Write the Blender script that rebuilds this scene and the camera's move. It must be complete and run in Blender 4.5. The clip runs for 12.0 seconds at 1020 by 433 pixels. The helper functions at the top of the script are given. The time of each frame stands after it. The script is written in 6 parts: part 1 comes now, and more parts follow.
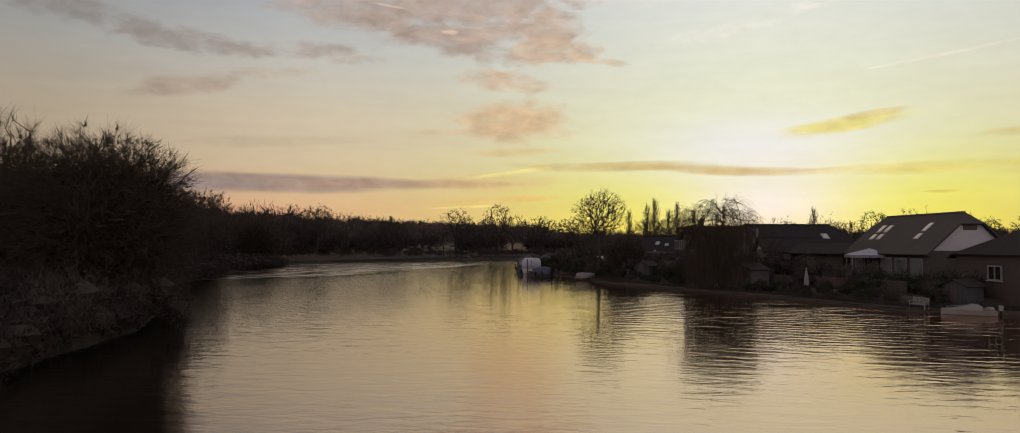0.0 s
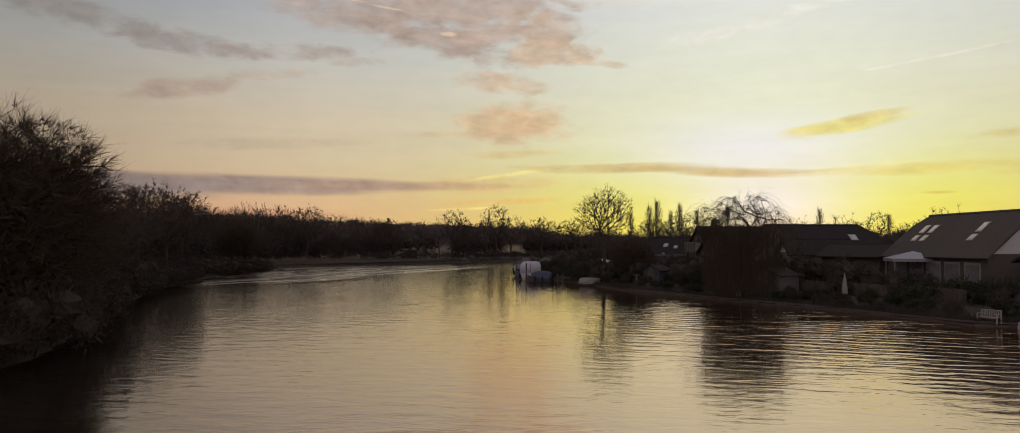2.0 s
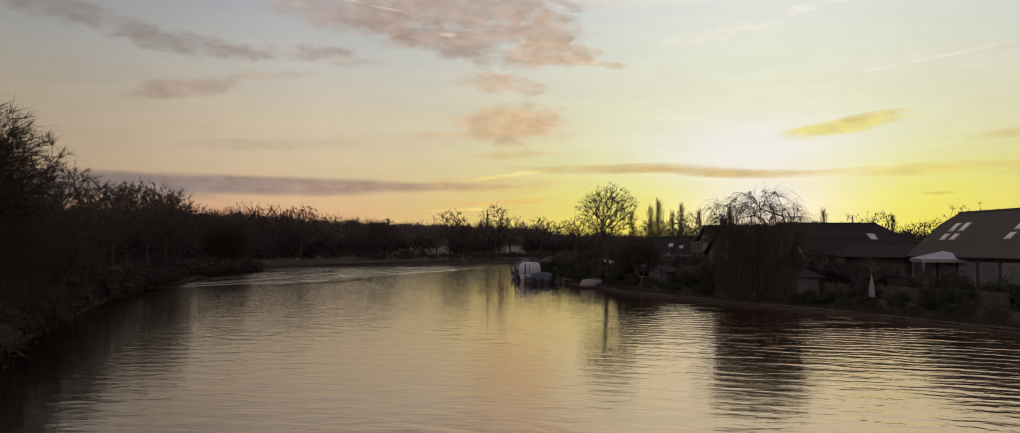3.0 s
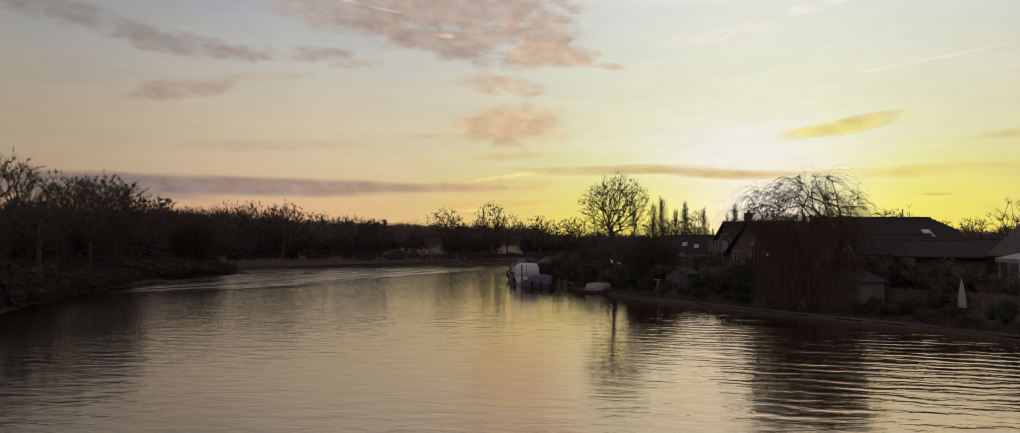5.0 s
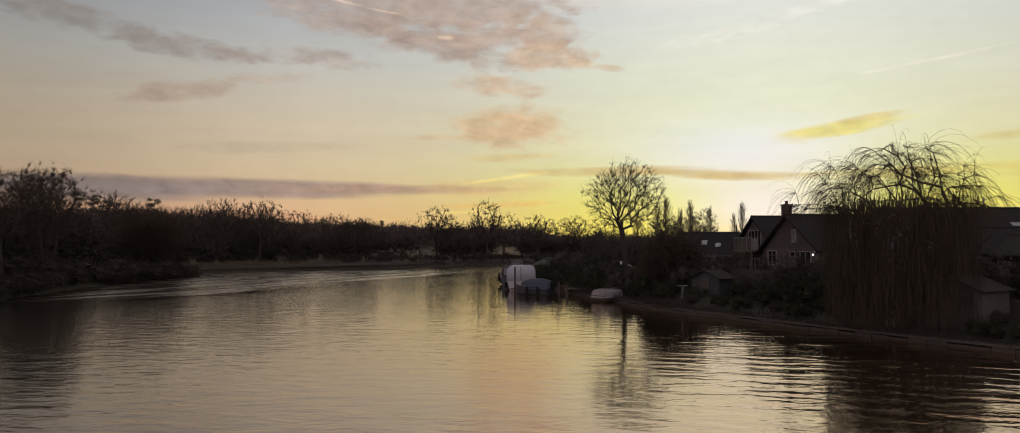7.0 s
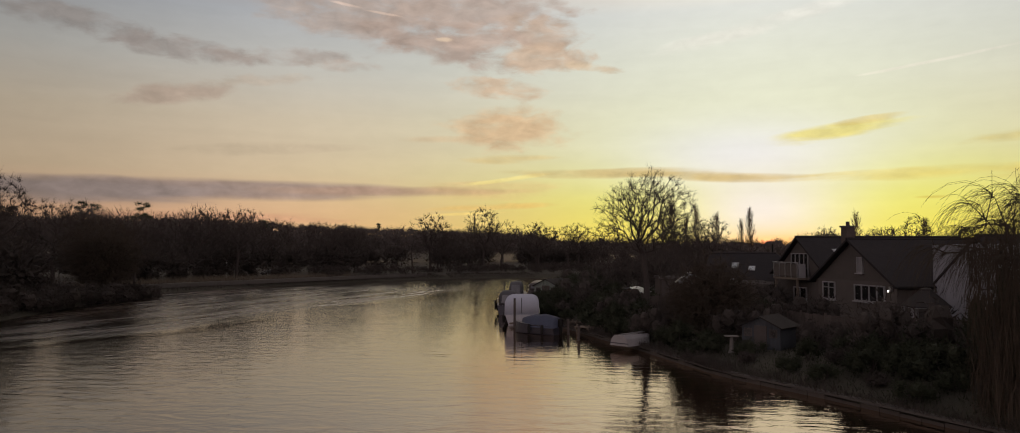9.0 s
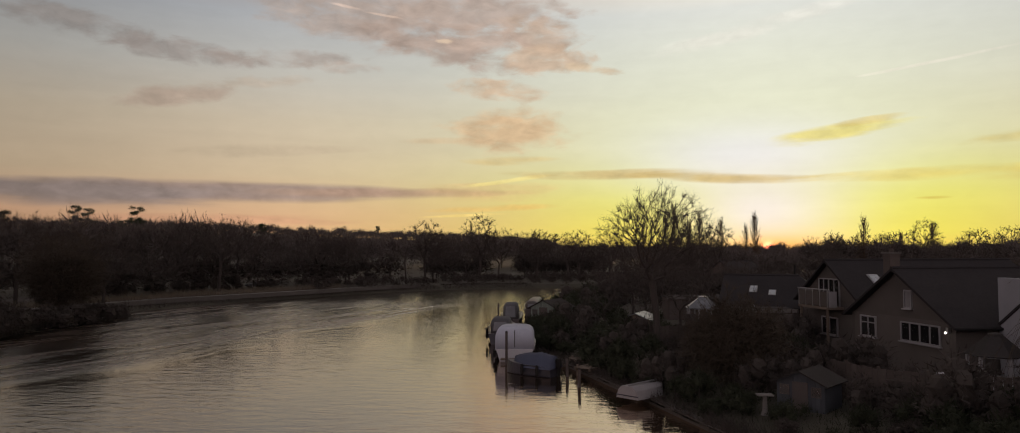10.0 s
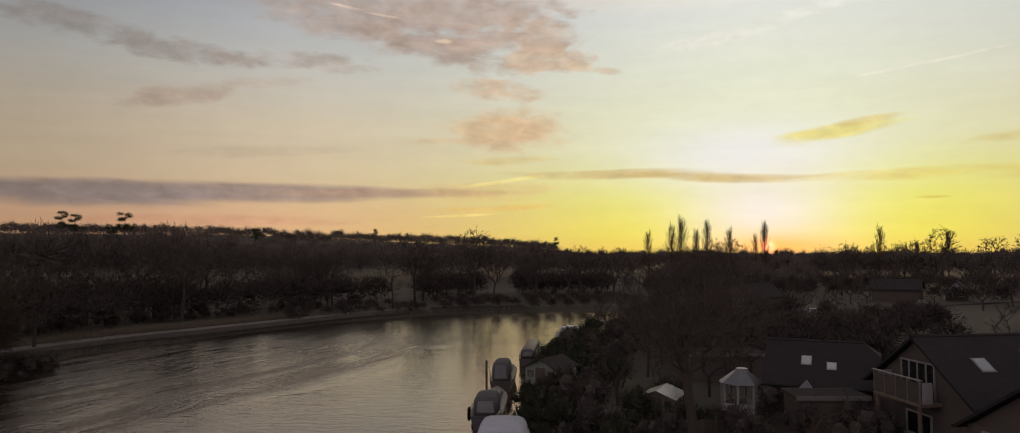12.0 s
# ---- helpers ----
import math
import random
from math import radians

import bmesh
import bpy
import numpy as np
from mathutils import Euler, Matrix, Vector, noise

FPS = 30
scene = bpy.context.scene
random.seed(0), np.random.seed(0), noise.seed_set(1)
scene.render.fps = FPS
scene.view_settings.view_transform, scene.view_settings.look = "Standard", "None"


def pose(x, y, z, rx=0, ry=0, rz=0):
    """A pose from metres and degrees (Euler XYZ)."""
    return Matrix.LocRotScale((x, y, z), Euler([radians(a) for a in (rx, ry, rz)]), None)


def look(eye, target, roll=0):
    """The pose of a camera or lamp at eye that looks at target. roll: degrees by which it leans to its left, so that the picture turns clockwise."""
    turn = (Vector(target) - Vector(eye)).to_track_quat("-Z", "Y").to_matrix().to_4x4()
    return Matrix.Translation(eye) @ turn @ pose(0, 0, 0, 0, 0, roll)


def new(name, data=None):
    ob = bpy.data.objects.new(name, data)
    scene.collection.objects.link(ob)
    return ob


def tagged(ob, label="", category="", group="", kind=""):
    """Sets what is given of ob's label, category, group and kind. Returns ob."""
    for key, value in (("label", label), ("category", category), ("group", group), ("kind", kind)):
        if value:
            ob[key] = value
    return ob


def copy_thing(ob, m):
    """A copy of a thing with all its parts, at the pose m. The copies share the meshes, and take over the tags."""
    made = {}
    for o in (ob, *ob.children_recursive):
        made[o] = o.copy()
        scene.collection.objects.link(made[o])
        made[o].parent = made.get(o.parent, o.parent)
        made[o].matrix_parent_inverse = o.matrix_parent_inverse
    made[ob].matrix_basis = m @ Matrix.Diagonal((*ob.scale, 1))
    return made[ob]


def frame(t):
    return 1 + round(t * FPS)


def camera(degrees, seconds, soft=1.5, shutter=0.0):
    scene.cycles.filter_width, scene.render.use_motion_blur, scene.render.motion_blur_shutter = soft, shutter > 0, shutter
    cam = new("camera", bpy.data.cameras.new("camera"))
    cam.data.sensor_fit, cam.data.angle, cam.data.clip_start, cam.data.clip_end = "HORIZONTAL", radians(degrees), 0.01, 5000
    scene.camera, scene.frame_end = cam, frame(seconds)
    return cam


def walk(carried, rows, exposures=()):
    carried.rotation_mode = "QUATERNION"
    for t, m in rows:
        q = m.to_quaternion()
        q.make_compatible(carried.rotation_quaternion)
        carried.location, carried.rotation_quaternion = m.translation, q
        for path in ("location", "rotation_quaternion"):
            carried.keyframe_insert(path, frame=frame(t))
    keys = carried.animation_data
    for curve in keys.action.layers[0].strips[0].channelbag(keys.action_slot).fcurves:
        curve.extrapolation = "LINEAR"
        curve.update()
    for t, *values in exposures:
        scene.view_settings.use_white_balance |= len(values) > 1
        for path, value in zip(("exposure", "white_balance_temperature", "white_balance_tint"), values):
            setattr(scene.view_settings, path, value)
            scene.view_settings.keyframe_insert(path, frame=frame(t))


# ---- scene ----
cam = camera(70.0, 12.0, soft=0.9)
PATH = [
    (0, (3.942, 5.124, 3.929), (3.729, 7.112, 4.004), 0.2),
    (0.5, (3.796, 6.57, 3.961), (3.583, 8.558, 4.037), 0.1),
    (1, (3.634, 8.09, 3.986), (3.423, 10.078, 4.064), 0.1),
    (1.5, (3.533, 9.962, 3.98), (3.323, 11.95, 4.059), 0.2),
    (2, (3.408, 11.795, 3.998), (3.198, 13.783, 4.078), 0.1),
    (2.5, (3.298, 13.72, 3.986), (3.089, 15.708, 4.067), 0.1),
    (3, (3.161, 15.681, 3.909), (2.952, 17.669, 3.991), 0.1),
    (5, (2.571, 25.027, 3.695), (2.366, 27.015, 3.78), 0.1),
    (5.5, (2.441, 27.62, 3.673), (2.237, 29.608, 3.759), -0.0),
    (6, (2.375, 30.346, 3.638), (2.171, 32.334, 3.726), -0.0),
    (6.5, (2.287, 33.155, 3.573), (2.083, 35.143, 3.662), -0.1),
    (7, (2.139, 35.837, 3.5), (1.936, 37.826, 3.589), -0.0),
    (9, (1.113, 45.561, 5.264), (0.915, 47.55, 5.358), 0.0),
    (9.5, (1.117, 48.583, 6.033), (0.919, 50.571, 6.13), -0.1),
    (10, (1.096, 51.497, 6.775), (0.897, 53.485, 6.873), -0.1),
    (10.5, (1.036, 54.356, 7.642), (0.837, 56.345, 7.74), -0.1),
    (11, (0.947, 57.12, 8.596), (0.747, 59.108, 8.693), -0.1),
    (11.5, (0.848, 59.924, 9.553), (0.649, 61.913, 9.65), -0.2),
    (12, (0.728, 62.588, 10.314), (0.529, 64.577, 10.412), -0.2),
]
PLAN = 1.35  # metres to one unit of the plan in which path, banks and things are drawn
walk(cam, [(t, look(Vector(eye) * PLAN, Vector(target) * PLAN, roll)) for t, eye, target, roll in PATH])
SKY_STRENGTH = 1.03


# ---------- world: sunset sky with its clouds, and the low sun ----------
SUN_AZ, SUN_EL = 13.8, 1.1


def lin(r, g, b):
    """Linear colour from display values 0 to 255."""
    return tuple((c / 255 / 12.92) if c < 10 else ((c / 255 + 0.055) / 1.055) ** 2.4 for c in (r, g, b))


class Nodes:
    """Short-hand for building a node tree."""

    def __init__(self, tree):
        self.t = tree
        tree.nodes.clear()

    def add(self, kind, **props):
        n = self.t.nodes.new(kind)
        for k, v in props.items():
            if k == "operation":
                n.operation = v
            elif k == "blend_type":
                n.blend_type = v
            elif k == "data_type":
                n.data_type = v
        return n

    def put(self, socket, v):
        if v is None:
            return
        if hasattr(v, "is_output"):
            self.t.links.new(v, socket)
        elif isinstance(v, tuple) and len(v) == 3 and socket.type == "RGBA":
            socket.default_value = (*v, 1)
        else:
            socket.default_value = v

    def math(self, op, a, b=None, c=None, clamp=False):
        n = self.add("ShaderNodeMath", operation=op)
        n.use_clamp = clamp
        for s, v in zip(n.inputs, (a, b, c)):
            self.put(s, v)
        return n.outputs[0]

    def mix(self, f, a, b, mode="MIX"):
        n = self.add("ShaderNodeMix", data_type="RGBA", blend_type=mode)
        self.put(n.inputs[0], f)
        self.put(n.inputs[6], a)
        self.put(n.inputs[7], b)
        return n.outputs[2]

    def ramp(self, f, stops):
        n = self.add("ShaderNodeValToRGB")
        e = n.color_ramp.elements
        while len(e) < len(stops):
            e.new(0.5)
        for el, (p, c) in zip(e, stops):
            el.position, el.color = p, (*c, 1)
        self.put(n.inputs[0], f)
        return n.outputs[0]

    def vec(self, x, y, z):
        n = self.add("ShaderNodeCombineXYZ")
        for s, v in zip(n.inputs, (x, y, z)):
            self.put(s, v)
        return n.outputs[0]

    def noise(self, v, scale, detail=4.0, rough=0.55, distort=0.0):
        n = self.add("ShaderNodeTexNoise")
        self.put(n.inputs["Vector"], v)
        n.inputs["Scale"].default_value, n.inputs["Detail"].default_value = scale, detail
        n.inputs["Roughness"].default_value, n.inputs["Distortion"].default_value = rough, distort
        return n.outputs["Fac"]


world = bpy.data.worlds.new("sunset_sky")
scene.world = world
world.use_nodes = True
W = Nodes(world.node_tree)
coord = W.add("ShaderNodeTexCoord").outputs["Generated"]
sep = W.add("ShaderNodeSeparateXYZ")
W.put(sep.inputs[0], coord)
AZ = W.math("MULTIPLY", W.math("ARCTAN2", sep.outputs[0], sep.outputs[1]), 180 / math.pi)
EL = W.math("MULTIPLY", W.math("ARCSINE", sep.outputs[2]), 180 / math.pi)
away = W.math("ABSOLUTE", W.math("SUBTRACT", AZ, SUN_AZ))
height = W.math("DIVIDE", EL, 45.0, clamp=True)


def bell(az, el, ra, re):
    """1 at a place in the sky, falling to 0 over ra and re degrees."""
    q = W.math("ADD", W.math("POWER", W.math("DIVIDE", W.math("SUBTRACT", AZ, az), ra), 2.0),
               W.math("POWER", W.math("DIVIDE", W.math("SUBTRACT", EL, el), re), 2.0))
    return W.math("POWER", 2.718, W.math("MULTIPLY", q, -1.0))


# stops from 0.5 up lie out of view, set to steer the water's brightness
side = W.ramp(height, [(0, lin(214, 164, 122)), (0.067, lin(213, 170, 138)), (0.13, lin(205, 181, 152)), (0.22, lin(199, 183, 161)),
                       (0.31, lin(184, 181, 175)), (0.39, lin(166, 168, 172)), (0.5, lin(134, 113, 104)), (0.7, lin(112, 90, 82)), (1, lin(110, 103, 106))])
near = W.ramp(height, [(0, lin(228, 200, 88)), (0.03, lin(224, 220, 92)), (0.09, lin(220, 224, 118)), (0.18, lin(220, 224, 178)),
                       (0.27, lin(221, 224, 200)), (0.4, lin(219, 221, 214)), (0.5, (1.0, 0.82, 0.64)), (0.62, (1.25, 0.93, 0.66)), (1, (0.5, 0.46, 0.44))])
warm = W.math("POWER", 2.718, W.math("MULTIPLY", W.math("POWER", W.math("DIVIDE", away, 23.0), 2.0), -1.0))
sky = W.mix(warm, side, near)
# the glow round the sun, behind thin haze
sky = W.mix(W.math("MULTIPLY", bell(16.0, 3.2, 14.0, 3.4), 0.55), sky, lin(224, 229, 74))
sky = W.mix(W.math("MULTIPLY", bell(12.4, 7.3, 9.0, 2.9), 0.97), sky, lin(225, 228, 228))
sky = W.mix(W.math("MULTIPLY", bell(13.4, 3.2, 5.6, 3.2), 0.97), sky, lin(227, 228, 222))
sky = W.mix(W.math("MULTIPLY", bell(14.2, 0.3, 4.0, 0.9), 0.8), sky, (1.1, 0.5, 0.1))
sky = W.mix(bell(13.8, 0.4, 0.36, 0.36), sky, (5.0, 1.1, 0.55))

# noise fields of the clouds: broken lumps, and long streaks
flow = W.vec(W.math("MULTIPLY", AZ, 0.5), EL, 0.0)
lumps = W.noise(W.vec(W.math("MULTIPLY", AZ, 0.42), EL, 0.0), 0.85, 8.0, 0.56, 0.3)
streak = W.noise(W.vec(W.math("MULTIPLY", AZ, 0.12), EL, 3.7), 0.8, 6.0, 0.52, 0.25)
fine = W.noise(flow, 1.1, 6.0, 0.55, 0.4)


def cloud(sky, az, el, ra, re, slope, colour, amount, field, hard=1.5, wild=3.1):
    """Lays one broken cloud over the sky."""
    dx = W.math("SUBTRACT", AZ, az)
    dy = W.math("SUBTRACT", W.math("SUBTRACT", EL, el), W.math("MULTIPLY", dx, slope))
    q = W.math("ADD", W.math("POWER", W.math("DIVIDE", dx, ra), 2.0), W.math("POWER", W.math("DIVIDE", dy, re), 2.0))
    body = W.math("MULTIPLY", W.math("SUBTRACT", 1.0, q), hard)
    body = W.math("ADD", body, W.math("MULTIPLY", W.math("SUBTRACT", field, 0.5), wild * 2))
    soft = W.add("ShaderNodeMapRange")
    soft.interpolation_type = "SMOOTHSTEP"
    W.put(soft.inputs[0], body)
    soft.inputs[1].default_value, soft.inputs[2].default_value = -0.1, 1.9
    tone = W.math("ADD", 0.6, W.math("MULTIPLY", fine, 0.8))
    shaded = W.mix(1.0, colour, W.vec(tone, tone, tone), "MULTIPLY")
    return W.mix(W.math("MULTIPLY", soft.outputs[0], amount), sky, shaded)


CLOUDS = (  # azimuth, elevation, half width, half height, slope, colour, amount, field
    (-17.0, 17.8, 9.0, 2.4, -0.05, lin(172, 156, 146), 0.85, lumps, 2.0, 2.5),
    (-9.0, 18.4, 9.0, 2.0, 0.0, lin(178, 159, 147), 0.85, lumps, 2.0, 2.5),
    (-11.5, 15.9, 7.4, 1.5, -0.24, lin(172, 152, 140), 0.9, lumps, 2.0, 2.5),
    (-3.4, 16.8, 4.2, 1.6, -0.05, lin(188, 165, 146), 0.85, lumps, 1.9, 2.8),
    (-3.0, 14.9, 4.6, 1.3, -0.02, lin(198, 172, 148), 0.85, lumps, 1.9, 2.8),
    (-7.5, 16.6, 4.0, 1.4, 0.0, lin(184, 162, 148), 0.85, lumps, 2.0, 2.4),
    (-12.0, 24.0, 20.0, 4.5, 0.0, lin(146, 134, 130), 0.6, lumps),
    (-37.0, 15.4, 6.5, 1.1, -0.1, lin(154, 145, 140), 0.8, lumps, 1.7, 2.9),
    (-30.5, 14.4, 7.0, 0.9, -0.06, lin(158, 147, 141), 0.75, lumps, 1.7, 2.9),
    (-23.5, 14.4, 6.0, 0.8, 0.04, lin(165, 151, 142), 0.7, lumps, 1.7, 2.9),
    (-19.0, 14.0, 3.6, 0.5, 0.0, lin(176, 160, 148), 0.6, lumps),
    (-6.6, 12.6, 4.2, 0.9, -0.06, lin(204, 176, 148), 0.8, lumps, 1.7, 2.9),
    (-5.8, 9.5, 5.6, 1.9, 0.0, lin(208, 177, 140), 0.9, lumps, 2.0, 2.1),
    (-11.5, 8.6, 4.0, 0.35, 0.02, lin(204, 176, 140), 0.6, streak),
    (-5.0, 7.2, 4.0, 0.4, 0.0, lin(208, 180, 120), 0.6, streak),
    (-30.5, 11.2, 4.4, 0.9, 0.14, lin(178, 156, 140), 0.75, lumps, 2.0, 2.2),
    (-25.0, 12.6, 5.0, 0.5, 0.1, lin(184, 166, 148), 0.5, lumps),
    (-24.0, 7.6, 9.0, 0.6, 0.06, lin(182, 164, 140), 0.45, streak),
    (-27.0, 4.5, 17.5, 0.95, 0.004, lin(152, 132, 126), 0.88, streak, 2.4, 1.5),
    (-36.0, 4.1, 13.0, 1.2, 0.0, lin(146, 131, 127), 0.9, streak, 1.8, 1.8),
    (-15.0, 4.6, 11.0, 0.5, 0.01, lin(170, 140, 122), 0.8, streak, 2.0, 1.6),
    (-27.0, 2.5, 12.0, 0.45, 0.0, lin(206, 150, 122), 0.5, streak),
    (-8.0, 3.4, 7.0, 0.3, 0.03, lin(226, 182, 104), 0.6, streak),
    (-9.0, 4.7, 7.0, 0.8, 0.02, lin(214, 178, 124), 0.5, streak),
    (-6.0, 5.6, 3.6, 0.2, 0.14, lin(240, 222, 140), 0.6, streak),
    (-9.0, 2.9, 5.0, 0.14, 0.04, lin(242, 214, 128), 0.6, streak),
    (3.0, 6.05, 9.5, 0.45, -0.01, lin(194, 170, 116), 0.8, streak, 1.4, 2.2),
    (10.5, 5.6, 7.0, 0.45, -0.05, lin(190, 166, 100), 0.8, streak, 1.4, 2.2),
    (18.6, 8.5, 5.2, 0.6, 0.1, lin(220, 208, 110), 0.8, streak),
    (21.0, 9.3, 2.4, 0.3, 0.1, lin(206, 184, 108), 0.6, streak),
    (29.0, 7.4, 3.6, 0.5, 0.05, lin(200, 180, 108), 0.8, streak),
    (27.0, 5.4, 12.0, 0.5, 0.02, lin(214, 190, 92), 0.5, streak),
    (33.0, 5.0, 7.0, 0.7, 0.0, lin(208, 178, 92), 0.5, streak),
    (0.6, 14.2, 2.8, 0.45, -0.08, lin(202, 180, 152), 0.75, lumps),
    (24.5, 3.7, 1.4, 0.14, 0.0, lin(196, 176, 84), 0.7, streak),
    (26.0, 12.9, 9.0, 0.14, 0.1, lin(238, 230, 214), 0.5, streak),
    (14.0, 16.6, 12.0, 0.7, 0.2, lin(236, 230, 218), 0.35, streak),
    (-18.6, 18.5, 1.5, 0.14, -0.14, lin(228, 200, 182), 0.6, streak),
    (-15.6, 18.0, 1.7, 0.12, -0.12, lin(228, 200, 180), 0.6, streak),
    (-11.0, 16.3, 0.8, 0.2, 0.0, lin(232, 206, 176), 0.6, lumps),
)
for entry in CLOUDS:
    sky = cloud(sky, *entry)
veil = W.math("MULTIPLY", W.math("SUBTRACT", W.math("ADD", W.math("MULTIPLY", fine, 0.4), W.math("MULTIPLY", streak, 0.6)), 0.5), 0.22)
sky = W.mix(1.0, sky, W.vec(W.math("ADD", veil, 1.0), W.math("ADD", veil, 1.0), W.math("ADD", veil, 1.0)), "MULTIPLY")
# it greys towards the side, away from the sunset
side_dim = W.add("ShaderNodeMapRange")
side_dim.interpolation_type = "SMOOTHSTEP"
W.put(side_dim.inputs[0], away)
side_dim.inputs[1].default_value, side_dim.inputs[2].default_value = 33.0, 58.0
side_dim.inputs[3].default_value, side_dim.inputs[4].default_value = 1.0, 0.66
sky = W.mix(1.0, sky, W.vec(side_dim.outputs[0], side_dim.outputs[0], side_dim.outputs[0]), "MULTIPLY")
# away from the sunset the unseen sky is raised to a bright pink fill
back_fill = W.add("ShaderNodeMapRange")
back_fill.interpolation_type = "SMOOTHSTEP"
W.put(back_fill.inputs[0], away)
back_fill.inputs[1].default_value, back_fill.inputs[2].default_value = 55.0, 120.0
sky = W.mix(back_fill.outputs[0], sky, W.ramp(height, [(0, (1.08, 0.78, 0.75)), (0.3, (0.88, 0.67, 0.67)), (1, (0.42, 0.37, 0.4))]))

air = W.add("ShaderNodeTexSky")
air.sky_type, air.sun_disc = "NISHITA", False
air.sun_elevation, air.sun_rotation = radians(SUN_EL), radians(SUN_AZ)
own = W.add("ShaderNodeBackground")
W.put(own.inputs[0], sky)
own.inputs[1].default_value = SKY_STRENGTH
clear = W.add("ShaderNodeBackground")
W.put(clear.inputs[0], air.outputs[0])
clear.inputs[1].default_value = 0.008
both = W.add("ShaderNodeAddShader")
W.put(both.inputs[0], own.outputs[0])
W.put(both.inputs[1], clear.outputs[0])
end = W.add("ShaderNodeOutputWorld")
W.put(end.inputs[0], both.outputs[0])

sun = new("sun", bpy.data.lights.new("sun", "SUN"))
sun.data.energy, sun.data.angle, sun.data.color = 2.0, radians(0.5), (1.0, 0.62, 0.3)
sun.matrix_world = look((0, 0, 50), (-math.sin(radians(SUN_AZ)) * 50, -math.cos(radians(SUN_AZ)) * 50, 50 - 50 * math.tan(radians(SUN_EL))))


# ---------- materials ----------
def mat(name, a, b=None, rough=0.8, scale=2.0, bump=0.25, grain=25.0, metal=0.0, spread=0.12, stretch=(1, 1, 1)):
    """A surface with two colours at two scales, fine relief and a little change from piece to piece."""
    b = b or tuple(c * 0.62 for c in a)
    m = bpy.data.materials.new(name)
    m.use_nodes = True
    t = Nodes(m.node_tree)
    oc = t.add("ShaderNodeTexCoord").outputs["Object"]
    info = t.add("ShaderNodeObjectInfo")
    mp = t.add("ShaderNodeMapping")
    t.put(mp.inputs[0], oc)
    mp.inputs["Scale"].default_value = stretch
    t.put(mp.inputs["Location"], t.vec(t.math("MULTIPLY", info.outputs["Random"], 37.0), t.math("MULTIPLY", info.outputs["Random"], 11.0), 0.0))
    big, small = t.noise(mp.outputs[0], scale, 5.0, 0.6), t.noise(mp.outputs[0], grain, 4.0, 0.65)
    f = t.math("ADD", t.math("MULTIPLY", big, 1.3), t.math("MULTIPLY", small, 0.7))
    f = t.math("SUBTRACT", f, 0.5, clamp=True)
    col = t.mix(f, a, b)
    vary = t.math("ADD", 1.0 - spread, t.math("MULTIPLY", info.outputs["Random"], 2 * spread))
    col = t.mix(1.0, col, t.vec(vary, vary, vary), "MULTIPLY")
    p = t.add("ShaderNodeBsdfPrincipled")
    t.put(p.inputs["Base Color"], col)
    t.put(p.inputs["Roughness"], t.math("ADD", rough - 0.1, t.math("MULTIPLY", small, 0.2), clamp=True))
    p.inputs["Metallic"].default_value = metal
    p.inputs["Specular IOR Level"].default_value = 0.12 if rough > 0.7 else 0.5
    bp = t.add("ShaderNodeBump")
    bp.inputs["Strength"].default_value, bp.inputs["Distance"].default_value = bump, 0.03
    t.put(bp.inputs["Height"], small)
    t.put(p.inputs["Normal"], bp.outputs[0])
    o = t.add("ShaderNodeOutputMaterial")
    t.put(o.inputs[0], p.outputs[0])
    return m


def clear_glass(name, tint=(0.9, 0.95, 0.95)):
    m = bpy.data.materials.new(name)
    m.use_nodes = True
    t = Nodes(m.node_tree)
    p = t.add("ShaderNodeBsdfPrincipled")
    p.inputs["Base Color"].default_value = (*tint, 1)
    p.inputs["Roughness"].default_value = 0.04
    p.inputs["IOR"].default_value = 1.45
    p.inputs["Transmission Weight"].default_value = 1.0
    o = t.add("ShaderNodeOutputMaterial")
    t.put(o.inputs[0], p.outputs[0])
    return m


def lit(name, colour, strength):
    m = bpy.data.materials.new(name)
    m.use_nodes = True
    t = Nodes(m.node_tree)
    e = t.add("ShaderNodeEmission")
    e.inputs[0].default_value, e.inputs[1].default_value = (*colour, 1), strength
    o = t.add("ShaderNodeOutputMaterial")
    t.put(o.inputs[0], e.outputs[0])
    return m


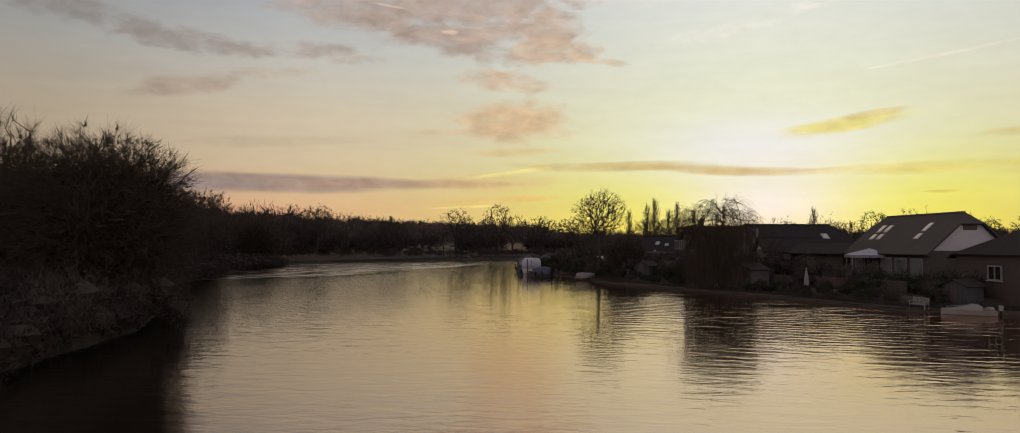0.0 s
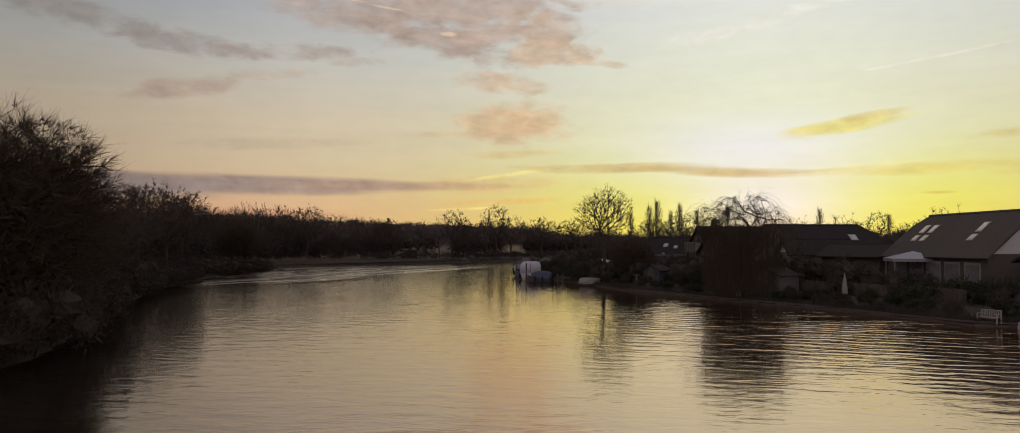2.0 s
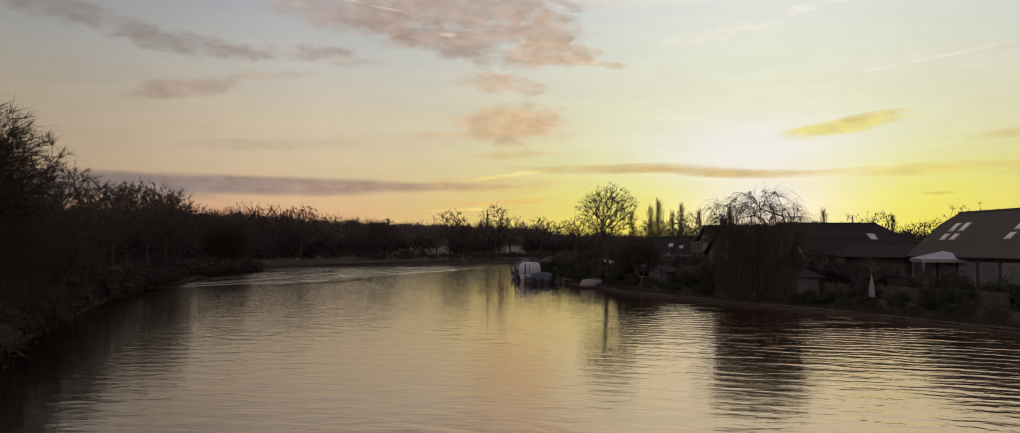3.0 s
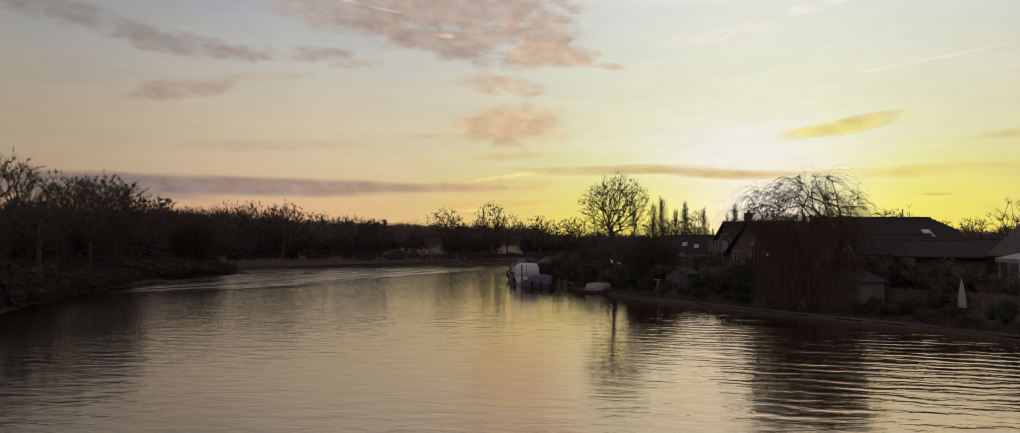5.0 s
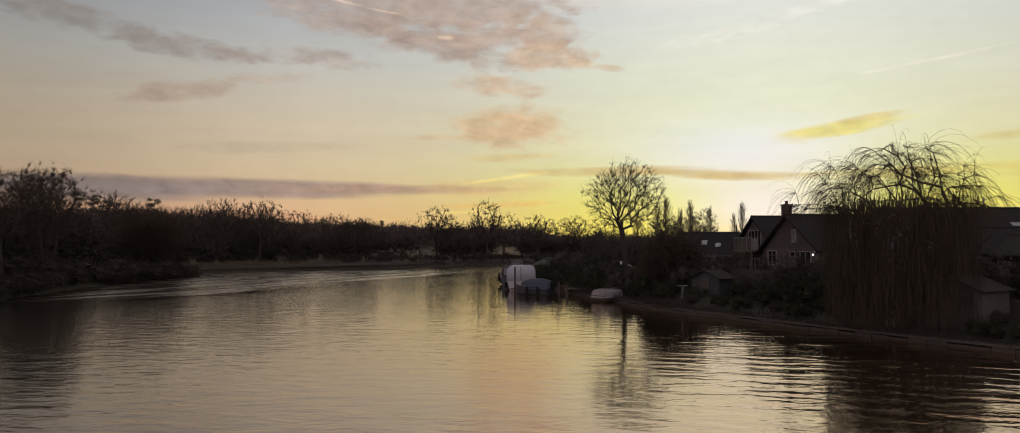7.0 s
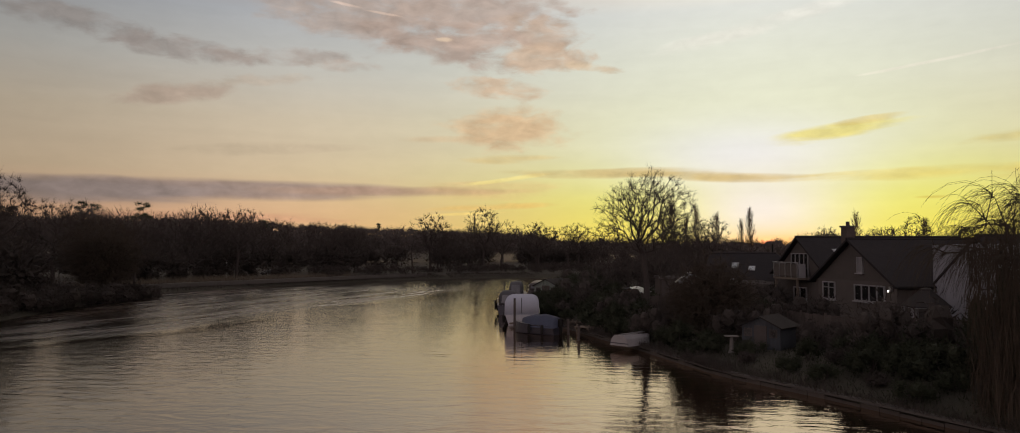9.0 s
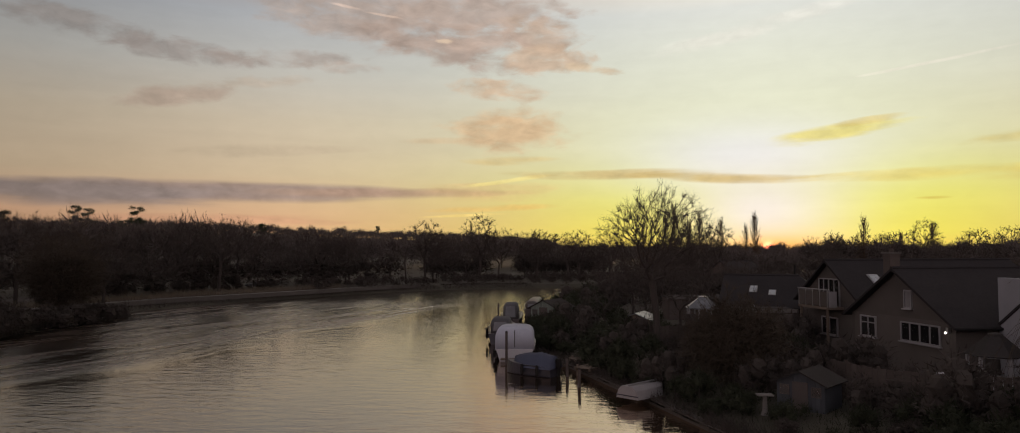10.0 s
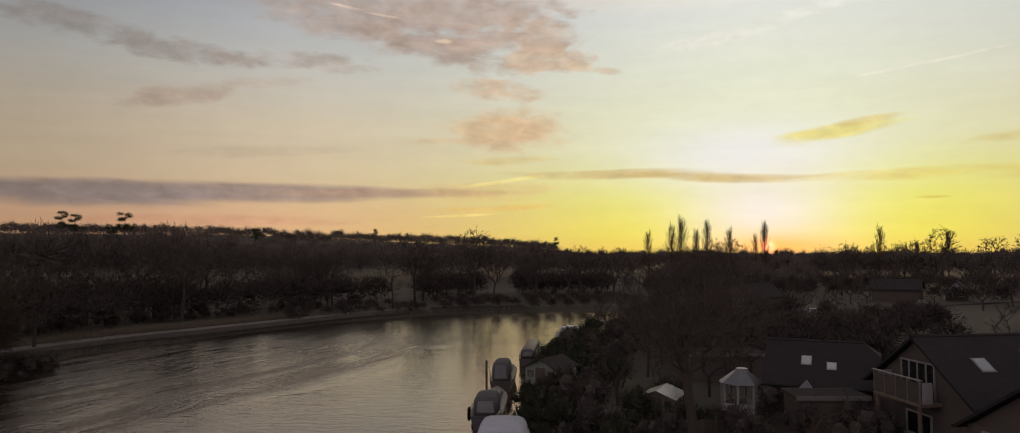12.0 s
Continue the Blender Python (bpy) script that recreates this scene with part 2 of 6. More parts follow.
M = dict(
    bark=mat("bark", (0.056, 0.05, 0.046), rough=0.95, scale=3, bump=0.6, stretch=(1, 1, 0.3)),
    twig=mat("twig", (0.066, 0.058, 0.052), rough=0.9, scale=1.0),
    willow=mat("willow_twig", (0.056, 0.047, 0.035), (0.042, 0.035, 0.027), rough=0.85, scale=0.7),
    poplar=mat("poplar_twig", (0.10, 0.07, 0.045), rough=0.9),
    needle=mat("needle", (0.035, 0.05, 0.026), rough=0.85, scale=0.8),
    shrub=mat("shrub_leaf", (0.047, 0.042, 0.037), (0.036, 0.032, 0.029), rough=0.85, scale=0.9),
    hedge=mat("hedge_leaf", (0.03, 0.036, 0.022), rough=0.8, scale=0.8),
    wood_far=mat("far_wood", (0.095, 0.084, 0.078), (0.075, 0.067, 0.062), rough=0.95, scale=0.05, grain=0.6),
    brick=mat("brick", (0.075, 0.064, 0.058), (0.054, 0.047, 0.043), rough=0.9, scale=1.0, grain=8),
    render=mat("white_render", (0.25, 0.26, 0.28), (0.18, 0.19, 0.205), rough=0.9, scale=0.6, bump=0.1),
    paint=mat("white_paint", (0.46, 0.48, 0.51), (0.38, 0.4, 0.42), rough=0.5, scale=1.5, bump=0.08),
    # cream walls, their backlit shade put into a much darker base colour
    cream=mat("shaded_cream_render", (0.088, 0.08, 0.073), (0.062, 0.057, 0.052), rough=0.9, scale=0.8),
    tile=mat("roof_tile", (0.027, 0.026, 0.027), (0.019, 0.018, 0.019), rough=0.85, scale=0.8, grain=6, bump=0.6),
    slate=mat("grey_slate", (0.072, 0.068, 0.066), (0.052, 0.049, 0.048), rough=0.82, scale=0.8, grain=6, bump=0.5),
    felt=mat("roof_felt", (0.036, 0.034, 0.033), (0.026, 0.025, 0.024), rough=0.9, scale=1.2),
    lead=mat("pale_roof_sheet", (0.12, 0.127, 0.135), (0.085, 0.09, 0.096), rough=0.45, scale=1.0),
    timber=mat("weathered_timber", (0.15, 0.125, 0.1), (0.1, 0.085, 0.07), rough=0.9, scale=2, bump=0.4, stretch=(1, 1, 0.2)),
    bluewood=mat("blue_grey_boarding", (0.062, 0.07, 0.078), (0.044, 0.05, 0.056), rough=0.8, scale=2),
    greenwood=mat("pale_green_boarding", (0.16, 0.19, 0.165), (0.11, 0.135, 0.12), rough=0.8, scale=2),
    greywood=mat("grey_weathered_boarding", (0.085, 0.083, 0.08), (0.06, 0.059, 0.058), rough=0.85, scale=2),
    fence=mat("fence_timber", (0.082, 0.072, 0.064), (0.058, 0.05, 0.045), rough=0.9, scale=2),
    concrete=mat("concrete", (0.1, 0.097, 0.09), (0.06, 0.057, 0.053), rough=0.9, scale=1.2),
    gravel=mat("pale_gravel", (0.15, 0.145, 0.137), (0.105, 0.1, 0.094), rough=0.95, scale=0.6),
    asphalt=mat("asphalt", (0.06, 0.06, 0.06), (0.045, 0.045, 0.045), rough=0.85, scale=0.6),
    hull=mat("white_hull", (0.38, 0.4, 0.43), (0.29, 0.3, 0.32), rough=0.35, scale=1.2, bump=0.05),
    navy=mat("navy_hull", (0.03, 0.035, 0.05), rough=0.4, scale=1.2, bump=0.05),
    darkhull=mat("dark_hull", (0.045, 0.04, 0.04), rough=0.45, scale=1.2, bump=0.05),
    canvas=mat("white_canvas", (0.36, 0.39, 0.45), (0.27, 0.3, 0.35), rough=0.85, scale=1.2, bump=0.2),
    bluecanvas=mat("blue_tarpaulin", (0.034, 0.044, 0.075), (0.022, 0.03, 0.055), rough=0.7, scale=1.5, bump=0.3),
    greycanvas=mat("grey_canvas", (0.1, 0.104, 0.112), (0.07, 0.074, 0.078), rough=0.85, scale=1.5),
    metal=mat("galvanised_metal", (0.4, 0.4, 0.4), rough=0.4, metal=0.9),
    rubber=mat("black_rubber", (0.02, 0.02, 0.02), rough=0.8),
    darkdoor=mat("dark_door", (0.06, 0.05, 0.045), rough=0.6),
    carpaint=mat("car_paint", (0.06, 0.062, 0.068), (0.045, 0.047, 0.052), rough=0.45, scale=0.5, bump=0.0, spread=0.4),
    glass=clear_glass("window_glass"),
    blind=mat("pale_blind", (0.5, 0.52, 0.55), (0.42, 0.44, 0.47), rough=0.6, bump=0.05),
    # darker copy of white_paint, with the dusk dimness put into its colour
    frame=mat("shaded_white_paint", (0.22, 0.22, 0.225), (0.15, 0.15, 0.153), rough=0.6, bump=0.08),
    reed=mat("dry_reed", (0.15, 0.128, 0.095), (0.1, 0.085, 0.062), rough=0.9, scale=0.4),
    wet=mat("wet_dark_timber", (0.035, 0.03, 0.025), (0.022, 0.019, 0.016), rough=0.6, scale=2, bump=0.4),
    # darker copy of white_canvas, dimmed in its colour for pieces in the dusk
    dimcanvas=mat("grey_white_canvas", (0.2, 0.2, 0.2), (0.15, 0.15, 0.15), rough=0.85, scale=1.2, bump=0.2),
    glazing=mat("weathered_roof_glazing", (0.13, 0.145, 0.16), (0.08, 0.09, 0.1), rough=0.3, scale=1.4, bump=0.05),
    lamp=lit("lamp_glow", (1.0, 0.95, 0.85), 5.0),
    dimlamp=lit("dim_lamp_glow", (1.0, 0.95, 0.85), 1.2),
)


def ground_material():
    m = bpy.data.materials.new("winter_grass_and_earth")
    m.use_nodes = True
    t = Nodes(m.node_tree)
    oc = t.add("ShaderNodeTexCoord").outputs["Object"]
    patches, blades, tufts = t.noise(oc, 0.06, 5, 0.6), t.noise(oc, 6.0, 5, 0.7), t.noise(oc, 0.8, 4, 0.6)
    grass = t.mix(tufts, (0.022, 0.022, 0.013), (0.035, 0.032, 0.02))
    # the pale winter meadow beside the lane
    s = t.add("ShaderNodeSeparateXYZ")
    t.put(s.inputs[0], oc)
    dx, dy = t.math("SUBTRACT", s.outputs[0], 46.0), t.math("SUBTRACT", s.outputs[1], 168.0)
    lengthwise = t.math("ADD", t.math("MULTIPLY", dx, 0.655), t.math("MULTIPLY", dy, 0.756))
    crosswise = t.math("SUBTRACT", t.math("MULTIPLY", dx, 0.756), t.math("MULTIPLY", dy, 0.655))
    q = t.math("ADD", t.math("POWER", t.math("DIVIDE", t.math("ABSOLUTE", lengthwise), 30.0), 4.0), t.math("POWER", t.math("DIVIDE", t.math("ABSOLUTE", crosswise), 10.0), 4.0))
    meadow = t.math("MULTIPLY", t.math("SUBTRACT", t.math("ADD", 1.0, t.math("MULTIPLY", tufts, 0.5)), q), 3.0, clamp=True)
    grass = t.mix(meadow, grass, t.mix(blades, (0.034, 0.031, 0.022), (0.046, 0.042, 0.03)))
    earth = t.mix(blades, (0.024, 0.021, 0.018), (0.037, 0.032, 0.027))
    f = t.math("MULTIPLY", t.math("SUBTRACT", patches, 0.52), 6.0, clamp=True)
    p = t.add("ShaderNodeBsdfPrincipled")
    t.put(p.inputs["Base Color"], t.mix(t.math("MULTIPLY", f, t.math("SUBTRACT", 1.0, meadow)), grass, earth))
    p.inputs["Roughness"].default_value = 0.95
    bp = t.add("ShaderNodeBump")
    bp.inputs["Strength"].default_value, bp.inputs["Distance"].default_value = 0.6, 0.08
    t.put(bp.inputs["Height"], blades)
    t.put(p.inputs["Normal"], bp.outputs[0])
    o = t.add("ShaderNodeOutputMaterial")
    t.put(o.inputs[0], p.outputs[0])
    return m


def water_material():
    m = bpy.data.materials.new("river_water")
    m.use_nodes = True
    t = Nodes(m.node_tree)
    oc = t.add("ShaderNodeTexCoord").outputs["Object"]
    s = t.add("ShaderNodeSeparateXYZ")
    t.put(s.inputs[0], oc)
    x, y = s.outputs[0], s.outputs[1]
    across = t.vec(t.math("MULTIPLY", x, 0.42), y, 0.0)
    chop = t.noise(across, 1.6, 3, 0.55, 0.5)
    ruffle = t.noise(across, 6.0, 3, 0.6, 0.2)
    calm = t.noise(oc, 0.035, 3, 0.5, 0.8)
    rough_patch = t.math("MULTIPLY", t.math("SUBTRACT", calm, 0.36), 3.5, clamp=True)
    # a light breeze ruffles the wooded side
    breeze = t.math("MULTIPLY", t.math("SUBTRACT", -4.0, x), 0.07, clamp=True)
    h = t.math("ADD", t.math("MULTIPLY", chop, 0.029), t.math("MULTIPLY", ruffle, 0.006))
    h = t.math("MULTIPLY", h, t.math("ADD", 0.6, t.math("MULTIPLY", rough_patch, 0.4)))
    breeze = t.math("MAXIMUM", breeze, t.math("MULTIPLY", t.math("SUBTRACT", y, 112.0), 0.04, clamp=True))
    h = t.math("MULTIPLY", h, t.math("ADD", 1.0, t.math("MULTIPLY", breeze, 0.9)))
    # the long ripples of a wash running in on the garden bank
    bend = t.math("ADD", t.math("MULTIPLY", t.noise(oc, 0.11, 3, 0.5), 11.0), t.math("MULTIPLY", t.noise(oc, 0.6, 4, 0.65), 8.0))
    phase = t.math("ADD", t.math("MULTIPLY", y, 6.0), t.math("ADD", t.math("MULTIPLY", x, 1.6), bend))
    wash = t.math("ADD", t.math("SINE", phase), t.math("MULTIPLY", t.math("SINE", t.math("MULTIPLY", phase, 2.0)), 0.35))
    zone = t.math("MULTIPLY", t.math("SUBTRACT", x, 2.0), 0.14, clamp=True)
    zone = t.math("MULTIPLY", zone, t.math("MULTIPLY", t.math("SUBTRACT", 72.0, y), 0.06, clamp=True))
    zone = t.math("MULTIPLY", zone, t.math("MULTIPLY", t.math("SUBTRACT", y, 27.0), 0.06, clamp=True))
    zone = t.math("MULTIPLY", zone, t.math("MULTIPLY", t.math("SUBTRACT", t.noise(across, 0.4, 5, 0.7), 0.36), 4.0, clamp=True))
    # short steep wavelets ride on the wash
    phase = t.math("ADD", t.math("MULTIPLY", y, 10.5), t.math("ADD", t.math("MULTIPLY", x, 0.7), t.math("MULTIPLY", bend, 1.7)))
    wavelets = t.math("ADD", t.math("MULTIPLY", t.math("SINE", phase), 0.006), t.math("MULTIPLY", t.noise(t.vec(t.math("MULTIPLY", x, 0.3), y, 0.0), 3.4, 3, 0.6, 0.6), 0.012))
    h = t.math("ADD", h, t.math("MULTIPLY", t.math("ADD", t.math("MULTIPLY", wash, 0.014), wavelets), zone))
    # an old wake across the far reach
    off = t.math("SUBTRACT", t.math("MULTIPLY", t.math("ADD", x, 12.0), 0.832), t.math("MULTIPLY", t.math("SUBTRACT", y, 140.0), 0.555))
    off = t.math("ADD", off, t.math("MULTIPLY", t.noise(oc, 0.12, 3, 0.5), 4.0))
    wake = t.math("POWER", 2.718, t.math("MULTIPLY", t.math("POWER", t.math("DIVIDE", off, 3.0), 2.0), -1.0))
    wake = t.math("MULTIPLY", wake, t.math("MULTIPLY", t.math("SUBTRACT", calm, 0.4), 4.0, clamp=True))
    h = t.math("ADD", h, t.math("MULTIPLY", t.math("MULTIPLY", t.noise(across, 2.4, 3, 0.6), 0.07), wake))
    # the trail of a passing boat along the wooded bank: a ruffled strip beside a slick one
    off = t.math("SUBTRACT", t.math("MULTIPLY", t.math("ADD", x, 15.1), 0.968), t.math("MULTIPLY", t.math("SUBTRACT", y, 132.6), 0.249))
    off = t.math("ADD", off, t.math("MULTIPLY", t.math("SUBTRACT", t.noise(oc, 0.05, 3, 0.55), 0.5), 7.0))
    off = t.math("ADD", off, t.math("MULTIPLY", t.math("POWER", t.math("MAXIMUM", t.math("SUBTRACT", 96.0, y), 0.0), 2.0), 0.006))
    reach = t.math("MULTIPLY", t.math("MULTIPLY", t.math("SUBTRACT", 158.0, y), 0.05, clamp=True), t.math("MULTIPLY", t.math("SUBTRACT", y, 50.0), 0.05, clamp=True))
    along_it = t.noise(t.vec(t.math("MULTIPLY", off, 0.5), t.math("MULTIPLY", y, 0.07), 4.0), 1.0, 4, 0.6, 0.4)
    broken = t.math("MULTIPLY", t.math("SUBTRACT", along_it, 0.4), 5.0, clamp=True)
    beyond = t.math("MULTIPLY", t.math("MULTIPLY", t.math("SUBTRACT", -1.2, off), 0.5, clamp=True), reach)
    slick = t.math("POWER", 2.718, t.math("MULTIPLY", t.math("POWER", t.math("DIVIDE", off, 1.9), 2.0), -1.0))
    slick = t.math("MULTIPLY", t.math("MULTIPLY", slick, broken), reach)
    h = t.math("MULTIPLY", h, t.math("SUBTRACT", 1.0, t.math("MULTIPLY", slick, 0.8)))
    h = t.math("ADD", h, t.math("MULTIPLY", t.math("MULTIPLY", t.noise(across, 2.0, 3, 0.6), 0.1), t.math("MULTIPLY", beyond, broken)))
    bp = t.add("ShaderNodeBump")
    bp.inputs["Strength"].default_value, bp.inputs["Distance"].default_value = 1.0, 1.0
    t.put(bp.inputs["Height"], h)
    p = t.add("ShaderNodeBsdfPrincipled")
    p.inputs["Base Color"].default_value = (0.014, 0.012, 0.009, 1)
    # wind-ruffled water is duller
    dull = t.math("ADD", 0.05, t.math("ADD", t.math("MULTIPLY", breeze, 0.05), t.math("MULTIPLY", t.math("MULTIPLY", beyond, broken), 0.22)))
    t.put(p.inputs["Roughness"], dull)
    p.inputs["IOR"].default_value = 2.15
    p.inputs["Specular Tint"].default_value = (1.0, 0.76, 0.61, 1)
    # extra warm reflection is mixed in by x, strongest towards the garden bank
    added_gloss = t.add("ShaderNodeMapRange")
    added_gloss.interpolation_type = "SMOOTHSTEP"
    t.put(added_gloss.inputs[0], x)
    added_gloss.inputs[1].default_value, added_gloss.inputs[2].default_value = -12.0, 6.0
    t.put(p.inputs["Normal"], bp.outputs[0])
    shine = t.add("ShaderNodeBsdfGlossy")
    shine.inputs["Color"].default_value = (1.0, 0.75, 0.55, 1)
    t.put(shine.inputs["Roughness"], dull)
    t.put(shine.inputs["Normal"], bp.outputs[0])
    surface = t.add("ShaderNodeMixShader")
    t.put(surface.inputs[0], t.math("MULTIPLY", added_gloss.outputs[0], 0.5))
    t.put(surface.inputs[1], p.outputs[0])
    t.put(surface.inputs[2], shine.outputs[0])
    o = t.add("ShaderNodeOutputMaterial")
    t.put(o.inputs[0], surface.outputs[0])
    return m


# ---------- mesh tools ----------
def part(name, bm, material, parent=None, label="", smooth=False):
    """Links a bmesh, or a pair of vertices and faces, as one mesh object under its thing."""
    me = bpy.data.meshes.new(name)
    if isinstance(bm, tuple):
        me.from_pydata(bm[0], [], bm[1])
    else:
        bmesh.ops.recalc_face_normals(bm, faces=bm.faces)
        bm.to_mesh(me)
        bm.free()
    me.materials.append(material)
    if smooth:
        me.shade_smooth()
    ob = new(name, me)
    ob.parent = parent
    if parent is None:
        ob.matrix_basis = Matrix.Scale(PLAN, 4)
    if label:
        ob["label"] = label
    return ob


def thing(name, m, label, category, group="", kind=""):
    ob = new(name)
    ob.empty_display_size = 0.3
    ob.matrix_basis = Matrix.Scale(PLAN, 4) @ m
    return tagged(ob, label, category, group, kind)


def place(ob, m):
    """A copy of a thing at a pose of the plan."""
    m = m.copy()
    m.translation *= PLAN
    return copy_thing(ob, m)


def box(x0, x1, y0, y1, z0, z1, bevel=0.0, bm=None):
    bm = bm or bmesh.new()
    r = bmesh.ops.create_cube(bm, size=1.0)
    vs = r["verts"]
    for v in vs:
        v.co = Vector(((x0 + x1) / 2 + v.co.x * (x1 - x0), (y0 + y1) / 2 + v.co.y * (y1 - y0), (z0 + z1) / 2 + v.co.z * (z1 - z0)))
    if bevel:
        es = list({e for v in vs for e in v.link_edges})
        bmesh.ops.bevel(bm, geom=es, offset=bevel, segments=1, affect="EDGES")
    return bm


def prism(profile, axis, a, b, bm=None):
    """A closed profile of (u, v) drawn out along an axis from a to b: x (u=y), y (u=x) or z (u=x, v=y)."""
    bm = bm or bmesh.new()

    def at(u, v, w):
        return {"x": (w, u, v), "y": (u, w, v), "z": (u, v, w)}[axis]

    one = [bm.verts.new(at(u, v, a)) for u, v in profile]
    two = [bm.verts.new(at(u, v, b)) for u, v in profile]
    n = len(profile)
    bm.faces.new(one)
    bm.faces.new(two[::-1])
    for i in range(n):
        bm.faces.new((one[i], two[i], two[(i + 1) % n], one[(i + 1) % n]))
    return bm


def slab(corners, thick, bm=None):
    """A plate under four or three corners, thick metres deep."""
    bm = bm or bmesh.new()
    c = [Vector(v) for v in corners]
    n = (c[1] - c[0]).cross(c[2] - c[0]).normalized()
    if n.z < 0:
        n = -n
    top = [bm.verts.new(v) for v in c]
    low = [bm.verts.new(v - n * thick) for v in c]
    bm.faces.new(top)
    bm.faces.new(low[::-1])
    for i in range(len(c)):
        j = (i + 1) % len(c)
        bm.faces.new((top[i], low[i], low[j], top[j]))
    return bm


def cyl(p, q, r0, r1=None, sides=10, bm=None):
    bm = bm or bmesh.new()
    p, q = Vector(p), Vector(q)
    r1 = r0 if r1 is None else r1
    d = (q - p).normalized()
    u = d.orthogonal().normalized()
    w = d.cross(u)
    a, b = [], []
    for i in range(sides):
        k = 2 * math.pi * i / sides
        off = u * math.cos(k) + w * math.sin(k)
        a.append(bm.verts.new(p + off * r0))
        b.append(bm.verts.new(q + off * r1))
    bm.faces.new(a)
    bm.faces.new(b[::-1])
    for i in range(sides):
        j = (i + 1) % sides
        bm.faces.new((a[i], b[i], b[j], a[j]))
    return bm


def lathe(profile, sides=16, bm=None, centre=(0, 0)):
    """Turns (radius, z) round an upright axis."""
    bm = bm or bmesh.new()
    rings = []
    for r, z in profile:
        rings.append([bm.verts.new((centre[0] + r * math.cos(2 * math.pi * i / sides), centre[1] + r * math.sin(2 * math.pi * i / sides), z)) for i in range(sides)])
    for a, b in zip(rings, rings[1:]):
        for i in range(sides):
            j = (i + 1) % sides
            bm.faces.new((a[i], a[j], b[j], b[i]))
    bm.faces.new(rings[0])
    bm.faces.new(rings[-1][::-1])
    return bm


def tube(V, F, pts, rads, sides=4):
    """Adds a tapered tube along points to lists of vertices and faces."""
    base = len(V)
    n = len(pts)
    for i in range(n):
        d = (pts[min(i + 1, n - 1)] - pts[max(i - 1, 0)])
        d = d.normalized() if d.length > 1e-6 else Vector((0, 0, 1))
        u = d.cross(Vector((0.31, 0.92, 0.24))).normalized()
        w = d.cross(u)
        for k in range(sides):
            a = 2 * math.pi * k / sides
            V.append(tuple(pts[i] + (u * math.cos(a) + w * math.sin(a)) * rads[i]))
    for i in range(n - 1):
        for k in range(sides):
            k2 = (k + 1) % sides
            F.append((base + i * sides + k, base + i * sides + k2, base + (i + 1) * sides + k2, base + (i + 1) * sides + k))


def spikes(V, F, centres, dirs, lengths, widths, rng):
    """Adds thin twigs or leaves: a long triangle each."""
    base = len(V)
    n = len(centres)
    d = dirs / np.linalg.norm(dirs, axis=1, keepdims=True)
    s = np.cross(d, rng.normal(size=(n, 3)))
    s /= np.linalg.norm(s, axis=1, keepdims=True) + 1e-9
    a = centres - s * widths[:, None] / 2
    b = centres + s * widths[:, None] / 2
    c = centres + d * lengths[:, None]
    V.extend(map(tuple, np.stack([a, b, c], 1).reshape(-1, 3).tolist()))
    F.extend((base + 3 * i, base + 3 * i + 1, base + 3 * i + 2) for i in range(n))


def lump(V, F, centre, radii, rng, rings=7, sides=11, rough=0.16):
    """Adds an uneven clump of foliage."""
    base = len(V)
    for i in range(rings + 1):
        th = math.pi * i / rings
        for k in range(sides):
            ph = 2 * math.pi * (k + 0.5 * (i % 2)) / sides
            r = 1 + (rng.uniform(-rough, rough) if 0 < i < rings else 0)
            V.append((centre[0] + radii[0] * r * math.sin(th) * math.cos(ph), centre[1] + radii[1] * r * math.sin(th) * math.sin(ph), centre[2] + radii[2] * r * math.cos(th)))
    for i in range(rings):
        for k in range(sides):
            k2 = (k + 1) % sides
            F.append((base + i * sides + k, base + i * sides + k2, base + (i + 1) * sides + k2, base + (i + 1) * sides + k))


def wander(rng, p, d, length, steps, wobble, lift):
    """A crooked line from p along d; lift bends it up or down."""
    pts, d = [p.copy()], d.normalized()
    for _ in range(steps):
        d = (d + Vector(rng.normal(0, wobble, 3)) + Vector((0, 0, lift))).normalized()
        pts.append(pts[-1] + d * (length / steps))
    return pts, d


# ---------- trees ----------
def tree(name, trunk, crown, trunk_mat, crown_mat, m, label, category="tree", group=""):
    t = thing(name, m, label, category, group)
    stems = trunk if isinstance(trunk, list) else [trunk]
    part("trunk", stems[0], trunk_mat, t)
    for limb in stems[1:]:
        part("limb", limb, trunk_mat, t)
    part("crown", crown, crown_mat, t)
    return t


